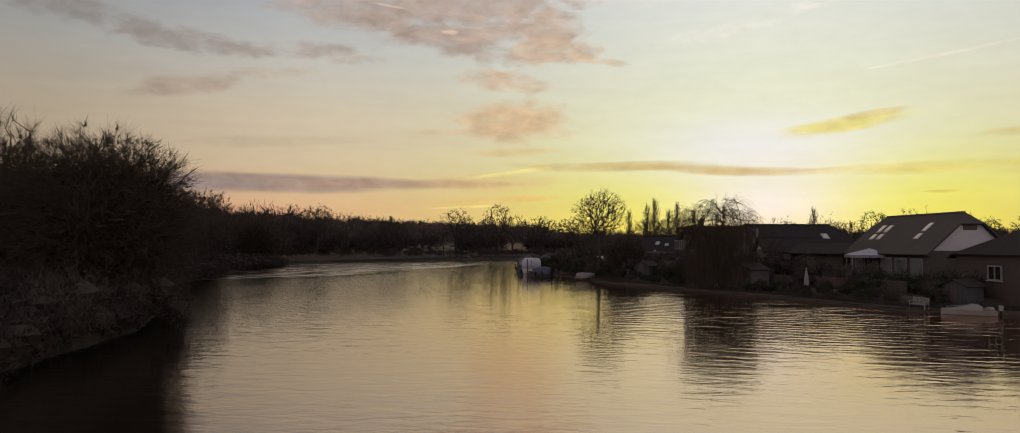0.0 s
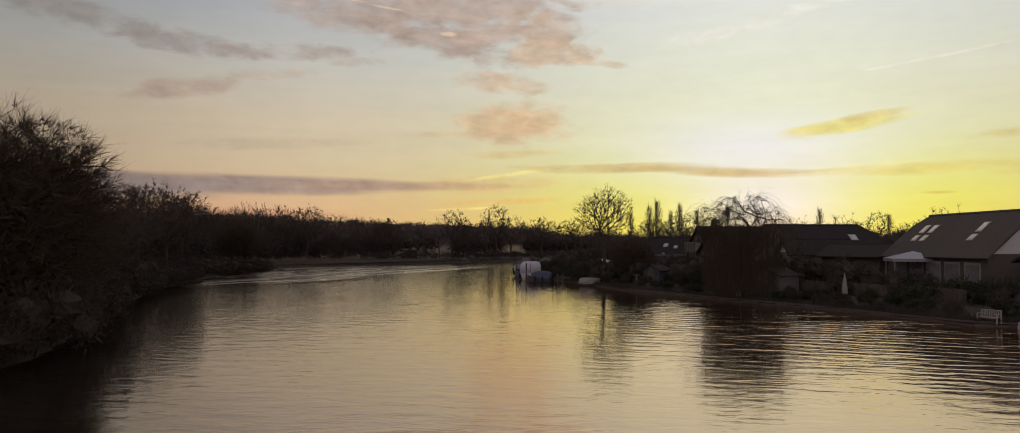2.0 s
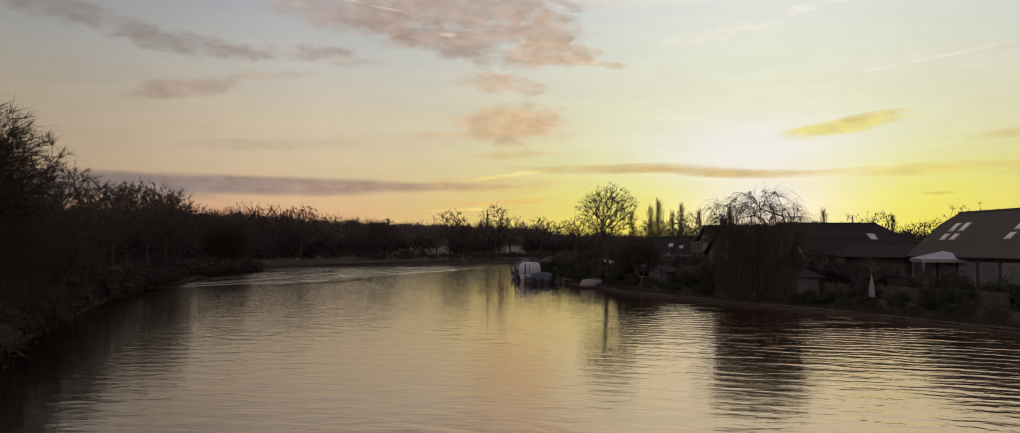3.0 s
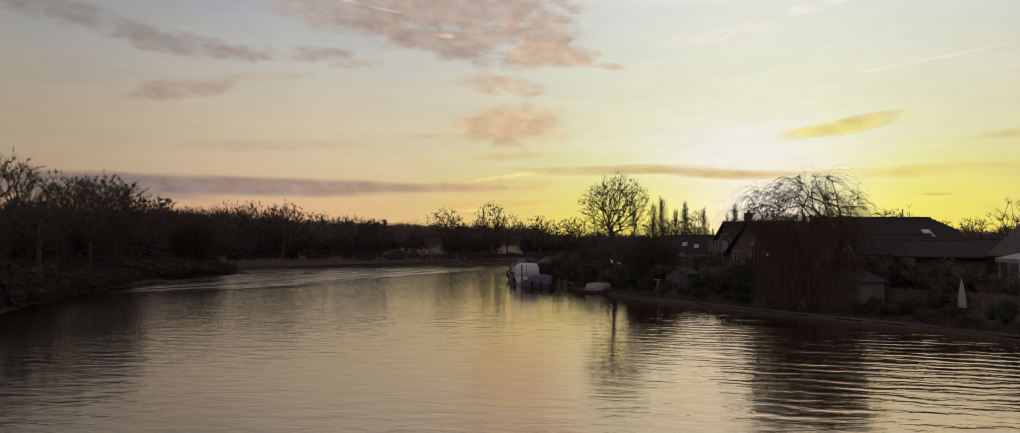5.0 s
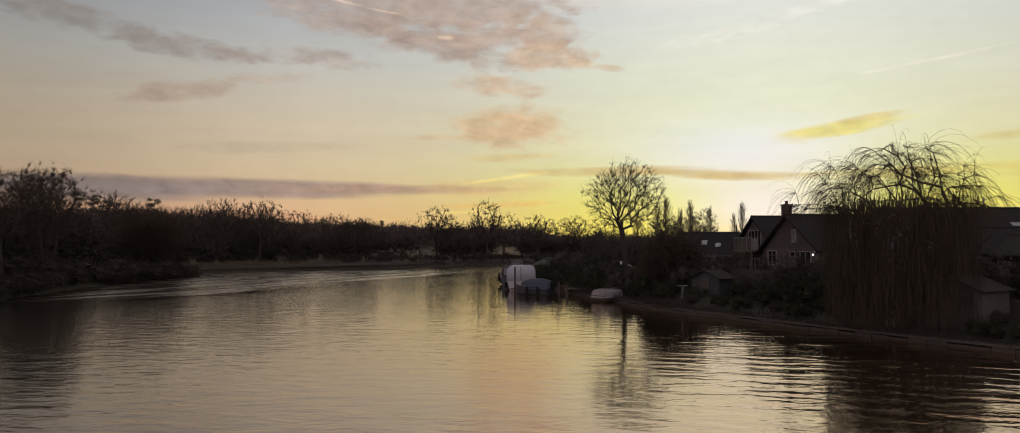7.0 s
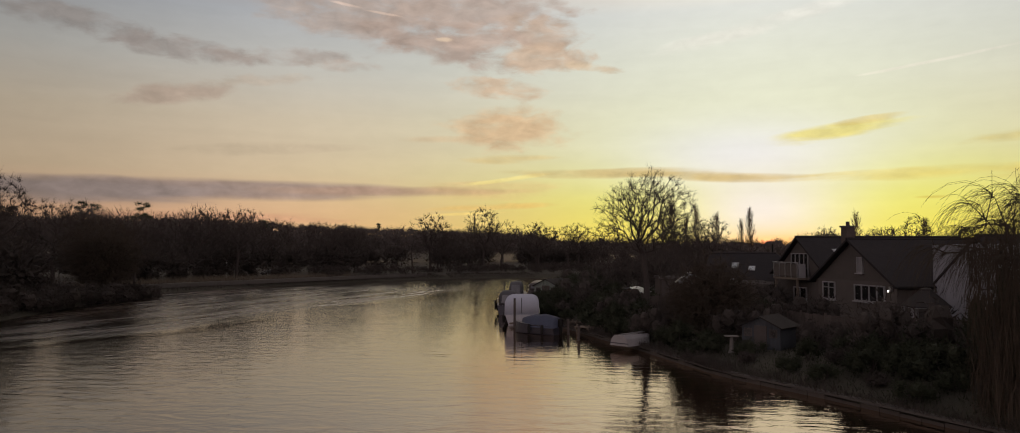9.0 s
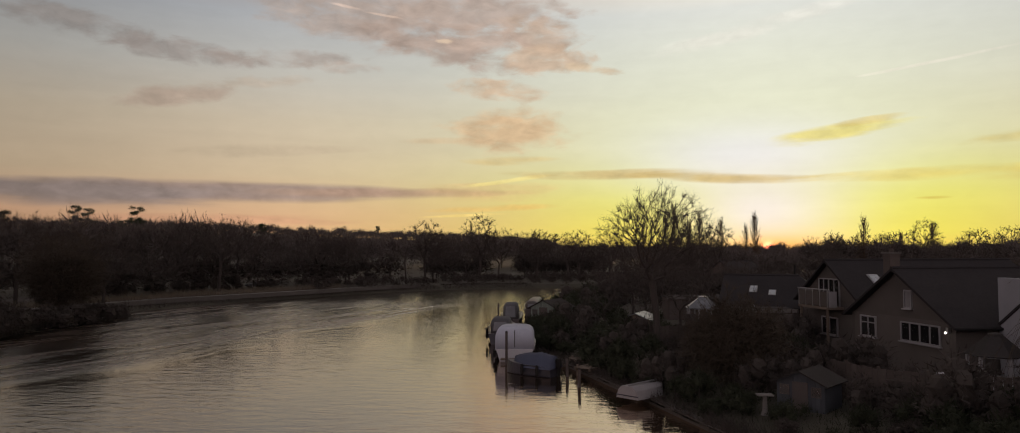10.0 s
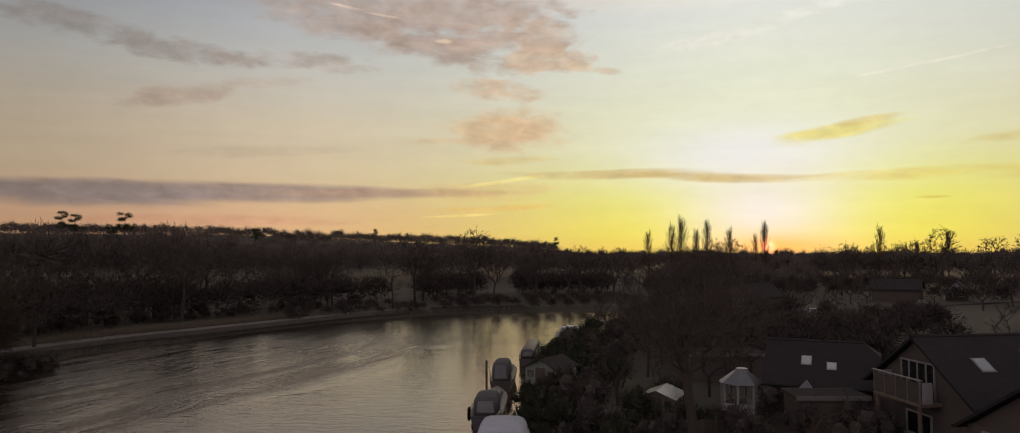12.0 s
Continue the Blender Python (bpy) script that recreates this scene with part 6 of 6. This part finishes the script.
def cabin_boat(x, y, turn, L, W, hull, roof, label, cabin=(0.25, 0.65), top=1.75, arch=False, rails=True):
    b = thing("cabin_boat", pose(x, y, 0, 0, 0, turn), label, "boat", "moored boats")
    part("hull", hull_mesh(L, W, 0.8), M[hull], b)
    y0, y1 = L * cabin[0], L * cabin[1]
    w = W / 2 - 0.22
    if arch:
        part("cover", arch_cover(-w, w, 0.1, y1, 0.78, top, 0.8), M[roof], b, smooth=True)
        part("clear_panel", slab([(-w * 0.72, 0.085, 1.0), (w * 0.72, 0.085, 1.0), (w * 0.6, 0.095, top - 0.3), (-w * 0.6, 0.095, top - 0.3)], 0.012), M["glazing"], b, "clear plastic panel of the cover")
        part("foredeck", prism([(-w * 0.9, 0.8), (w * 0.9, 0.8), (w * 0.6, 1.15), (-w * 0.6, 1.15)], "y", y1 + 0.01, L * 0.78), M[hull], b)
    else:
        part("cabin", prism([(-w, 0.8), (w, 0.8), (w * 0.88, top - 0.1), (-w * 0.88, top - 0.1)], "y", y0, y1), M[roof], b)
        part("cabin_roof", box(-w * 0.98, w * 0.98, y0 - 0.15, y1 + 0.15, top - 0.1, top - 0.02, 0.02), M[roof], b)
        for sx in (-1, 1):
            n = 3
            for k in range(n):
                ya = y0 + (y1 - y0) * (k + 0.18) / n
                yb = y0 + (y1 - y0) * (k + 0.82) / n
                part("cabin_window", slab([(sx * w * 0.975, ya, 1.12), (sx * w * 0.975, yb, 1.12), (sx * w * 0.925, yb, top - 0.28), (sx * w * 0.925, ya, top - 0.28)], 0.02), M["glass"], b)
        part("aft_window", slab([(-w * 0.7, y0 - 0.01, 1.15), (w * 0.7, y0 - 0.01, 1.15), (w * 0.65, y0 - 0.012, top - 0.25), (-w * 0.65, y0 - 0.012, top - 0.25)], 0.015), M["greycanvas"], b)
    if rails:
        for sx in (-1, 1):
            part("rail", cyl((sx * (W / 2 - 0.1), 0.1, 1.35), (sx * (W / 2 - 0.1), y0, 1.35), 0.02, sides=6), M["metal"], b)
            for k in range(3):
                yy = 0.1 + (y0 - 0.1) * k / 2
                part("stanchion", cyl((sx * (W / 2 - 0.1), yy, 0.78), (sx * (W / 2 - 0.1), yy, 1.35), 0.018, sides=6), M["metal"], b)
    fender(b, -W / 2 - 0.05, L * 0.3, 0.45)
    fender(b, -W / 2 - 0.05, L * 0.55, 0.45)
    return b


dark = cabin_boat(-5.0, 105.0, 2, 8.5, 1.9, "navy", "greycanvas", "dark blue cruiser with a rounded grey canvas wheelhouse", (0.12, 0.32), 1.95, arch=True)
tyre = part("tyre_fender", bmesh.new(), M["rubber"], dark, "old tyre hung as a fender")
tb = bmesh.new()
for k in range(12):
    a = 2 * math.pi * k / 12
    a2 = 2 * math.pi * (k + 1) / 12
    cyl((-1.05, 0.9 + 0.28 * math.cos(a), 0.75 + 0.34 * math.sin(a)), (-1.05, 0.9 + 0.28 * math.cos(a2), 0.75 + 0.34 * math.sin(a2)), 0.08, sides=6, bm=tb)
tb.to_mesh(tyre.data)
tb.free()
cabin_boat(-5.4, 116.4, 1, 8.0, 1.75, "darkhull", "greycanvas", "dark narrow cruiser with a rounded dark canvas wheelhouse", (0.1, 0.36), 2.25, arch=True)
cabin_boat(-4.3, 128.0, 0, 11.0, 1.7, "darkhull", "darkhull", "dark narrowboat with an arched cover and stern rails", (0.3, 0.8), 1.65, arch=True)
cabin_boat(-1.9, 148.0, -20, 6.0, 1.7, "hull", "hull", "white cabin cruiser moored farther along", (0.2, 0.65), 1.5)


def speedboat(x, y, turn):
    b = thing("motorboat", scaled(x, y, 0, turn, 0.57), "white motorboat with a raised foredeck moored at the bank", "boat", "moored boats")
    part("hull", hull_mesh(4.7, 1.9, 0.5, 0.2, 0.66), M["dimcanvas"], b)
    bm = bmesh.new()
    rings = []
    for yy, half, rise in ((1.2, 0.74, 0.42), (1.6, 0.82, 0.62), (2.1, 0.82, 0.7), (2.7, 0.76, 0.5), (3.3, 0.62, 0.32), (3.9, 0.4, 0.22), (4.5, 0.1, 0.16)):
        rings.append([bm.verts.new((-half * math.cos(math.pi * k / 8), yy, 0.46 + rise * math.sin(math.pi * k / 8) ** 0.7)) for k in range(9)])
    for a, c in zip(rings, rings[1:]):
        for k in range(8):
            bm.faces.new((a[k], a[k + 1], c[k + 1], c[k]))
    bm.faces.new(rings[0][::-1])
    part("foredeck", bm, M["dimcanvas"], b, "domed white foredeck", smooth=True)
    part("cover", arch_cover(-0.7, 0.7, 0.25, 1.25, 0.46, 0.86, 0.5), M["dimcanvas"], b, "pale cockpit cover", smooth=True)
    m = part("outboard", box(-0.2, 0.2, -0.5, -0.1, 0.5, 1.05, 0.07), M["frame"], b, "pale outboard motor")
    part("outboard_leg", box(-0.06, 0.06, -0.36, -0.2, -0.4, 0.5), M["rubber"], m)
    part("rail", cyl((0, 2.6, 0.98), (0, 4.3, 0.78), 0.025, sides=6), M["metal"], b)
    for yy, zz in ((2.7, 0.97), (4.2, 0.79)):
        part("rail_post", cyl((0, yy, zz - 0.4), (0, yy, zz), 0.02, sides=6), M["metal"], b)


speedboat(26.6, 48.5, 67)


def dinghy(x, y, turn):
    b = thing("dinghy", pose(x, y, 0.12, 0, 0, turn), "white dinghy with an upturned cover beside the bank", "boat")
    bm = hull_mesh(2.7, 1.3, 0.42, 0.12, 0.5)
    bmesh.ops.rotate(bm, verts=bm.verts, cent=(0, 1.35, 0.28), matrix=Matrix.Rotation(math.pi, 3, "Y"))
    part("hull", bm, M["frame"], b)
    part("keel", box(-0.03, 0.03, 0.1, 2.3, 0.68, 0.75, 0.01), M["frame"], b)
    part("stripe", box(-0.6, 0.6, -0.012, -0.002, 0.25, 0.3), M["navy"], b)


dinghy(3.0, 84.6, -40)


# landing stage beside the launch
def landing_stage(x, y, turn, L, W):
    s = thing("landing_stage", pose(x, y, 0, 0, 0, turn), "narrow timber landing stage over the water", "landing stage")
    for k in range(int(L / 0.19)):
        yy = k * 0.19
        part("plank", box(-W / 2, W / 2, yy, yy + 0.165, 0.46, 0.5), M["timber"], s)
    for sx in (-W / 2 + 0.1, W / 2 - 0.1):
        part("beam", box(sx - 0.05, sx + 0.05, 0, L, 0.34, 0.455), M["timber"], s)
        for k in range(3):
            yy = 0.2 + (L - 0.4) * k / 2
            part("leg", cyl((sx, yy, -1.4), (sx, yy, 0.62 if k == 0 else 0.34), 0.06, sides=7), M["timber"], s)


landing_stage(1.0, 91.6, -35, 4.6, 1.1)
landing_stage(0.4, 95.0, -65, 3.6, 0.9)


# ---------- gardens: bushes and hedges ----------
def bush(x, y, w, d, h, seed, label, mat_name="shrub", z=0.7, leaf=0.1):
    return tree("bush", *shrub_mesh(seed, w, d, h, 1300, leaf * 1.1), M["bark"], M[mat_name], pose(x, y, min(z, ground_z(x, y)), 0, 0, seed * 31), label, "bush", "garden bushes")


G = "rounded evergreen garden bush"
rng = np.random.default_rng(12)
GARDEN = [bush(3.3, 91.5, 2.8, 2.6, 2.2, 500, G, "hedge"), bush(13.8, 73.0, 3.0, 2.6, 1.9, 501, G, "hedge"), bush(20.5, 63.5, 2.4, 2.2, 1.5, 502, "bare tangled garden shrub"), bush(8.5, 99.0, 3.6, 3.2, 3.0, 503, "bare tangled garden shrub")]
for k, (x, y, s) in enumerate(((16.2, 72.0, 1.0), (22.5, 56.8, 0.9), (25.4, 52.8, 1.0), (18.8, 68.8, 1.2), (14.8, 76.4, 1.1), (12.6, 77.6, 0.8), (11.4, 76.2, 0.6), (11.8, 79.8, 0.7), (6.2, 83.6, 0.8), (2.2, 97.0, 1.2), (1.4, 101.5, 1.3), (0.6, 106.5, 1.1), (3.4, 104.0, 1.2), (6.4, 103.5, 1.0), (1.2, 111.0, 1.2),
                               (0.2, 113.8, 0.8), (3.2, 115.0, 1.3), (6.4, 112.0, 1.0), (8.2, 104.8, 0.8), (12.0, 105.0, 1.0), (13.2, 109.8, 0.8), (12.6, 94.6, 1.1), (10.6, 91.2, 1.0), (14.4, 84.0, 0.6), (17.0, 77.4, 1.0), (1.0, 121.5, 1.3), (3.0, 126.0, 1.4), (0.4, 130.5, 1.2), (1.8, 136.0, 1.3),
                               (0.6, 142.0, 1.2), (4.5, 132.0, 1.3), (5.0, 140.0, 1.4), (2.0, 149.0, 1.4), (6.0, 152.0, 1.5), (12.0, 131.0, 1.2), (22.0, 124.0, 1.3), (26.0, 116.0, 1.4), (21.5, 110.5, 1.1), (10.0, 146.0, 1.4), (16.0, 150.0, 1.5), (25.0, 147.0, 1.4), (29.0, 128.0, 1.3), (26.5, 97.0, 1.3), (29.0, 92.0, 1.2), (33.0, 80.0, 1.4), (27.0, 57.0, 0.9), (23.0, 70.0, 1.0))):
    place(GARDEN[k % 4], scaled(x, y, ground_z(x, y) - 0.04, k * 47, s))
for k, (x, y, s) in enumerate(((0.1, 98.0, 0.5), (-0.3, 100.4, 0.55), (-0.8, 102.6, 0.6), (-1.1, 105.0, 0.6), (-1.4, 107.4, 0.65), (-1.5, 109.8, 0.6), (-1.7, 112.4, 0.7), (-1.8, 115.0, 0.6))):
    place(GARDEN[k % 2 * 3], scaled(x, y, ground_z(x, y) - 0.04, k * 83, s))
for k, (x, y, s) in enumerate(((3.4, 88.6, 0.7), (5.0, 86.8, 0.8), (6.4, 90.2, 0.95), (4.6, 92.8, 0.9), (3.0, 94.6, 0.8), (7.6, 92.8, 0.9), (2.4, 99.6, 0.9), (4.6, 98.0, 0.9), (6.6, 97.4, 0.8), (7.0, 82.2, 0.6), (8.6, 83.6, 0.8))):
    place(GARDEN[(0, 3, 2)[k % 3]], scaled(x, y, ground_z(x, y) - 0.04, k * 59, s))
# a tall evergreen and the overgrown shrubs that screen the houses from the river
bush(15.25, 72.0, 2.6, 2.4, 5.1, 510, "tall dark evergreen beside the willow", "hedge", leaf=0.12)
for k, (x, y, s) in enumerate(((12.8, 79.0, 1.0), (14.0, 77.6, 1.15), (15.6, 74.6, 1.2), (16.6, 73.6, 1.0), (17.6, 71.4, 1.15), (18.6, 70.2, 1.2), (19.8, 67.6, 1.1), (20.8, 66.0, 1.2), (21.8, 64.4, 1.0), (22.8, 62.6, 1.05), (23.6, 60.8, 0.9),
                               (10.8, 83.4, 0.9), (12.0, 86.4, 1.0), (13.6, 87.6, 1.0), (9.4, 88.8, 0.9), (11.8, 92.6, 1.1), (13.4, 97.0, 1.1), (14.6, 100.6, 1.0), (10.4, 97.4, 1.0), (12.0, 102.0, 0.9), (14.8, 106.0, 0.9), (9.2, 94.0, 1.0))):
    place(GARDEN[3 if k % 3 else 2], scaled(x, y, ground_z(x, y) - 0.04, k * 71, s))
for k, (x, y, s) in enumerate(((24.6, 60.0, 1.0), (25.6, 58.0, 1.05), (26.4, 56.0, 1.0), (27.2, 54.2, 1.1), (25.0, 62.4, 0.95), (24.8, 64.2, 0.8))):
    place(GARDEN[1], scaled(x, y, ground_z(x, y) - 0.04, k * 37, s))
for k, (x, y, s) in enumerate(((11.8, 74.6, 0.75), (13.2, 74.2, 0.8), (14.6, 73.6, 0.8), (12.6, 76.4, 0.75), (15.8, 72.4, 0.8), (10.6, 77.4, 0.55), (8.6, 79.6, 0.55), (7.4, 81.2, 0.55), (6.2, 82.0, 0.5), (5.2, 84.6, 0.6), (4.2, 87.0, 0.7), (3.2, 89.6, 0.7), (2.2, 92.4, 0.7), (1.6, 94.6, 0.7), (1.2, 96.6, 0.7), (-1.2, 99.6, 0.7), (-2.0, 101.8, 0.85), (-2.5, 104.0, 0.9), (-2.7, 106.2, 0.8), (-2.7, 108.4, 1.0), (-2.9, 110.6, 0.9), (-3.0, 112.8, 0.8), (-3.1, 121.0, 0.8), (-2.8, 123.4, 0.9), (-2.6, 125.8, 1.0), (-2.4, 128.4, 0.9), (-2.2, 131.0, 1.1), (-1.8, 134.0, 1.0), (-1.4, 137.0, 1.1), (-1.0, 140.4, 1.2), (0.0, 144.4, 1.2),
                               (-0.6, 102.4, 1.1), (-1.0, 107.0, 1.15), (-0.6, 111.6, 1.1), (-0.8, 123.0, 1.2), (-0.4, 127.4, 1.2), (0.4, 133.0, 1.2),
                               (16.4, 66.0, 0.5), (18.6, 62.6, 0.6), (20.6, 58.6, 0.6), (21.8, 55.0, 0.6), (24.6, 51.8, 0.55), (12.0, 71.0, 0.55), (13.6, 69.0, 0.5))):
    place(GARDEN[(1, 0)[k % 2]], scaled(x, y, ground_z(x, y) - 0.04, k * 67, s))
for k, (x, y, s) in enumerate(((10.2, 74.6, 0.5), (11.6, 73.0, 0.45), (13.4, 71.6, 0.5), (15.0, 68.6, 0.5), (16.6, 64.0, 0.5), (17.6, 65.2, 0.5), (18.4, 60.8, 0.5), (19.6, 61.0, 0.6), (19.2, 58.8, 0.45), (20.4, 56.6, 0.5), (21.8, 57.6, 0.6), (23.0, 53.4, 0.55), (9.4, 76.4, 0.45), (8.2, 78.4, 0.45), (12.6, 73.6, 0.5), (14.4, 70.6, 0.5), (17.4, 62.8, 0.5), (22.6, 55.4, 0.5))):
    place(GARDEN[(1, 2)[k % 2]], scaled(x, y, ground_z(x, y) - 0.04, k * 43, s))
# uncut grass of the gardens
V, F = [], []
rng = np.random.default_rng(58)
n = 42000
c = np.stack([rng.uniform(2, 26, n), rng.uniform(54, 92, n)], 1)
far = to_river(c[:, 0], c[:, 1])
c = c[(far > 0.35) & (far < 7)]
n = len(c)
spikes(V, F, np.column_stack([c, land_height(c[:, 0], c[:, 1]) - 0.02]), np.stack([rng.normal(0, 0.4, n), rng.normal(0, 0.4, n), np.ones(n)], 1), rng.uniform(0.08, 0.26, n), rng.uniform(0.015, 0.04, n), rng)
tagged(part("garden_grass", (V, F), M["hedge"]), "uncut dark grass on the garden slopes", "grass", kind="stuff")
# bare garden trees
SMALL = [tree("garden_tree", *broad_tree(600 + k, h, w, 0.22, 130, 18, 0.11, 0.01, (0.01, 0.02)), M["bark"], M["twig"], pose(x, y, 0.7), "small bare garden tree", group="garden trees") for k, (h, w, x, y) in enumerate(((5.5, 4.5, 9.0, 112.5), (4.6, 4.4, 19.6, 72.2), (6.2, 5.0, 5.6, 120.0)))]
for k, (x, y, s) in enumerate(((7.5, 128.0, 1.0), (9.5, 122.5, 1.1), (12.5, 126.5, 1.2), (15.5, 122.0, 1.0), (11.0, 117.0, 0.9), (17.0, 131.0, 1.1), (3.6, 144.0, 1.1), (9.5, 139.5, 1.1), (14.0, 143.0, 1.0), (18.5, 128.5, 1.0), (24.0, 133.0, 1.1), (30.0, 108.0, 1.2), (33.0, 120.0, 1.2), (12.6, 153.0, 1.2), (20.0, 156.0, 1.1), (28.0, 160.0, 1.2), (34.0, 166.0, 1.0), (33.0, 100.0, 1.2), (36.0, 70.0, 1.2), (38.0, 84.0, 1.2),
                               (2.8, 109.0, 0.8), (6.0, 108.8, 0.7), (13.0, 118.5, 0.9), (42.0, 95.0, 1.3), (64.0, 186.0, 1.3), (70.0, 176.0, 1.3), (74.0, 196.0, 1.3), (50.0, 196.0, 1.2), (66.0, 160.0, 1.4), (72.0, 150.0, 1.4), (49.0, 201.0, 1.3), (30.0, 190.0, 1.3), (16.0, 172.0, 1.2), (8.0, 168.0, 1.2))):
    place(SMALL[k % 3], scaled(x, y, ground_z(x, y), k * 61, s))
for k, (x, y, s) in enumerate(((84, 225, 0.8), (96, 232, 0.85), (70, 228, 0.8), (56, 226, 0.78), (28, 214, 0.7), (110, 215, 0.85), (100, 190, 0.8), (92, 170, 0.8), (86, 150, 0.8), (120, 240, 0.85), (60, 120, 0.7), (70, 100, 0.72), (64, 80, 0.7), (76, 128, 0.75))):
    place(WOODS[k % 5], scaled(x, y, 0.8, k * 53, s))


# parked cars beside the lane and the towpath
def car(x, y, turn, label, lights=False):
    c = thing("car", scaled(x, y, 0.93, turn, 1 / PLAN), label, "car", "parked cars")
    body = [(-2.1, 0.3), (2.05, 0.3), (2.12, 0.62), (1.95, 0.8), (0.95, 0.9), (0.35, 1.36), (-1.1, 1.4), (-1.75, 0.98), (-2.12, 0.9)]
    bm = prism([(u, v) for u, v in body], "y", -0.84, 0.84)
    bmesh.ops.bevel(bm, geom=list(bm.edges), offset=0.05, segments=1, affect="EDGES")
    part("body", bm, M["carpaint"], c)
    for sy in (-1, 1):
        part("side_window", slab([(0.72, sy * 0.846, 0.94), (-1.45, sy * 0.846, 0.98), (-1.0, sy * 0.85, 1.3), (0.28, sy * 0.85, 1.28)], 0.01), M["glass"], c)
        for sx in (-1.3, 1.32):
            w = part("wheel", cyl((sx, sy * 0.66, 0.31), (sx, sy * 0.85, 0.31), 0.31, sides=14), M["rubber"], c)
            part("rim", cyl((sx, sy * 0.84, 0.31), (sx, sy * 0.862, 0.31), 0.19, sides=10), M["metal"], w)
        part("headlight", box(2.02, 2.13, sy * 0.62 - 0.16, sy * 0.62 + 0.16, 0.6, 0.74, 0.02), M["lamp" if lights else "blind"], c)
    part("windscreen", slab([(0.95, -0.7, 0.93), (0.95, 0.7, 0.93), (0.38, 0.62, 1.36), (0.38, -0.62, 1.36)], 0.015), M["glass"], c)
    return c


c0 = car(31.5, 171.8, 220, "pale parked car beside the lane")
for x, y, a in ((34.0, 173.8, 222), (46.4, 183.4, 40), (58.0, 193.6, 75), (17.0, 163.8, 205)):
    place(c0, pose(x, y, 0.93, 0, 0, a))
car(-54.0, 170.0, -120, "pale car standing beside the towpath")


def street_lamp(x, y, h):
    s = thing("street_lamp", pose(x, y, 0.8), "small lit lamp on a slim post", "street lamp", "street lamps")
    part("post", cyl((0, 0, -0.2), (0, 0, h), 0.05, 0.035, 8), M["metal"], s)
    part("lantern", lathe([(0.015, h), (0.03, h + 0.02), (0.03, h + 0.07), (0.01, h + 0.09)], 10), M["dimlamp"], s)


street_lamp(-58.5, 163.0, 2.4)
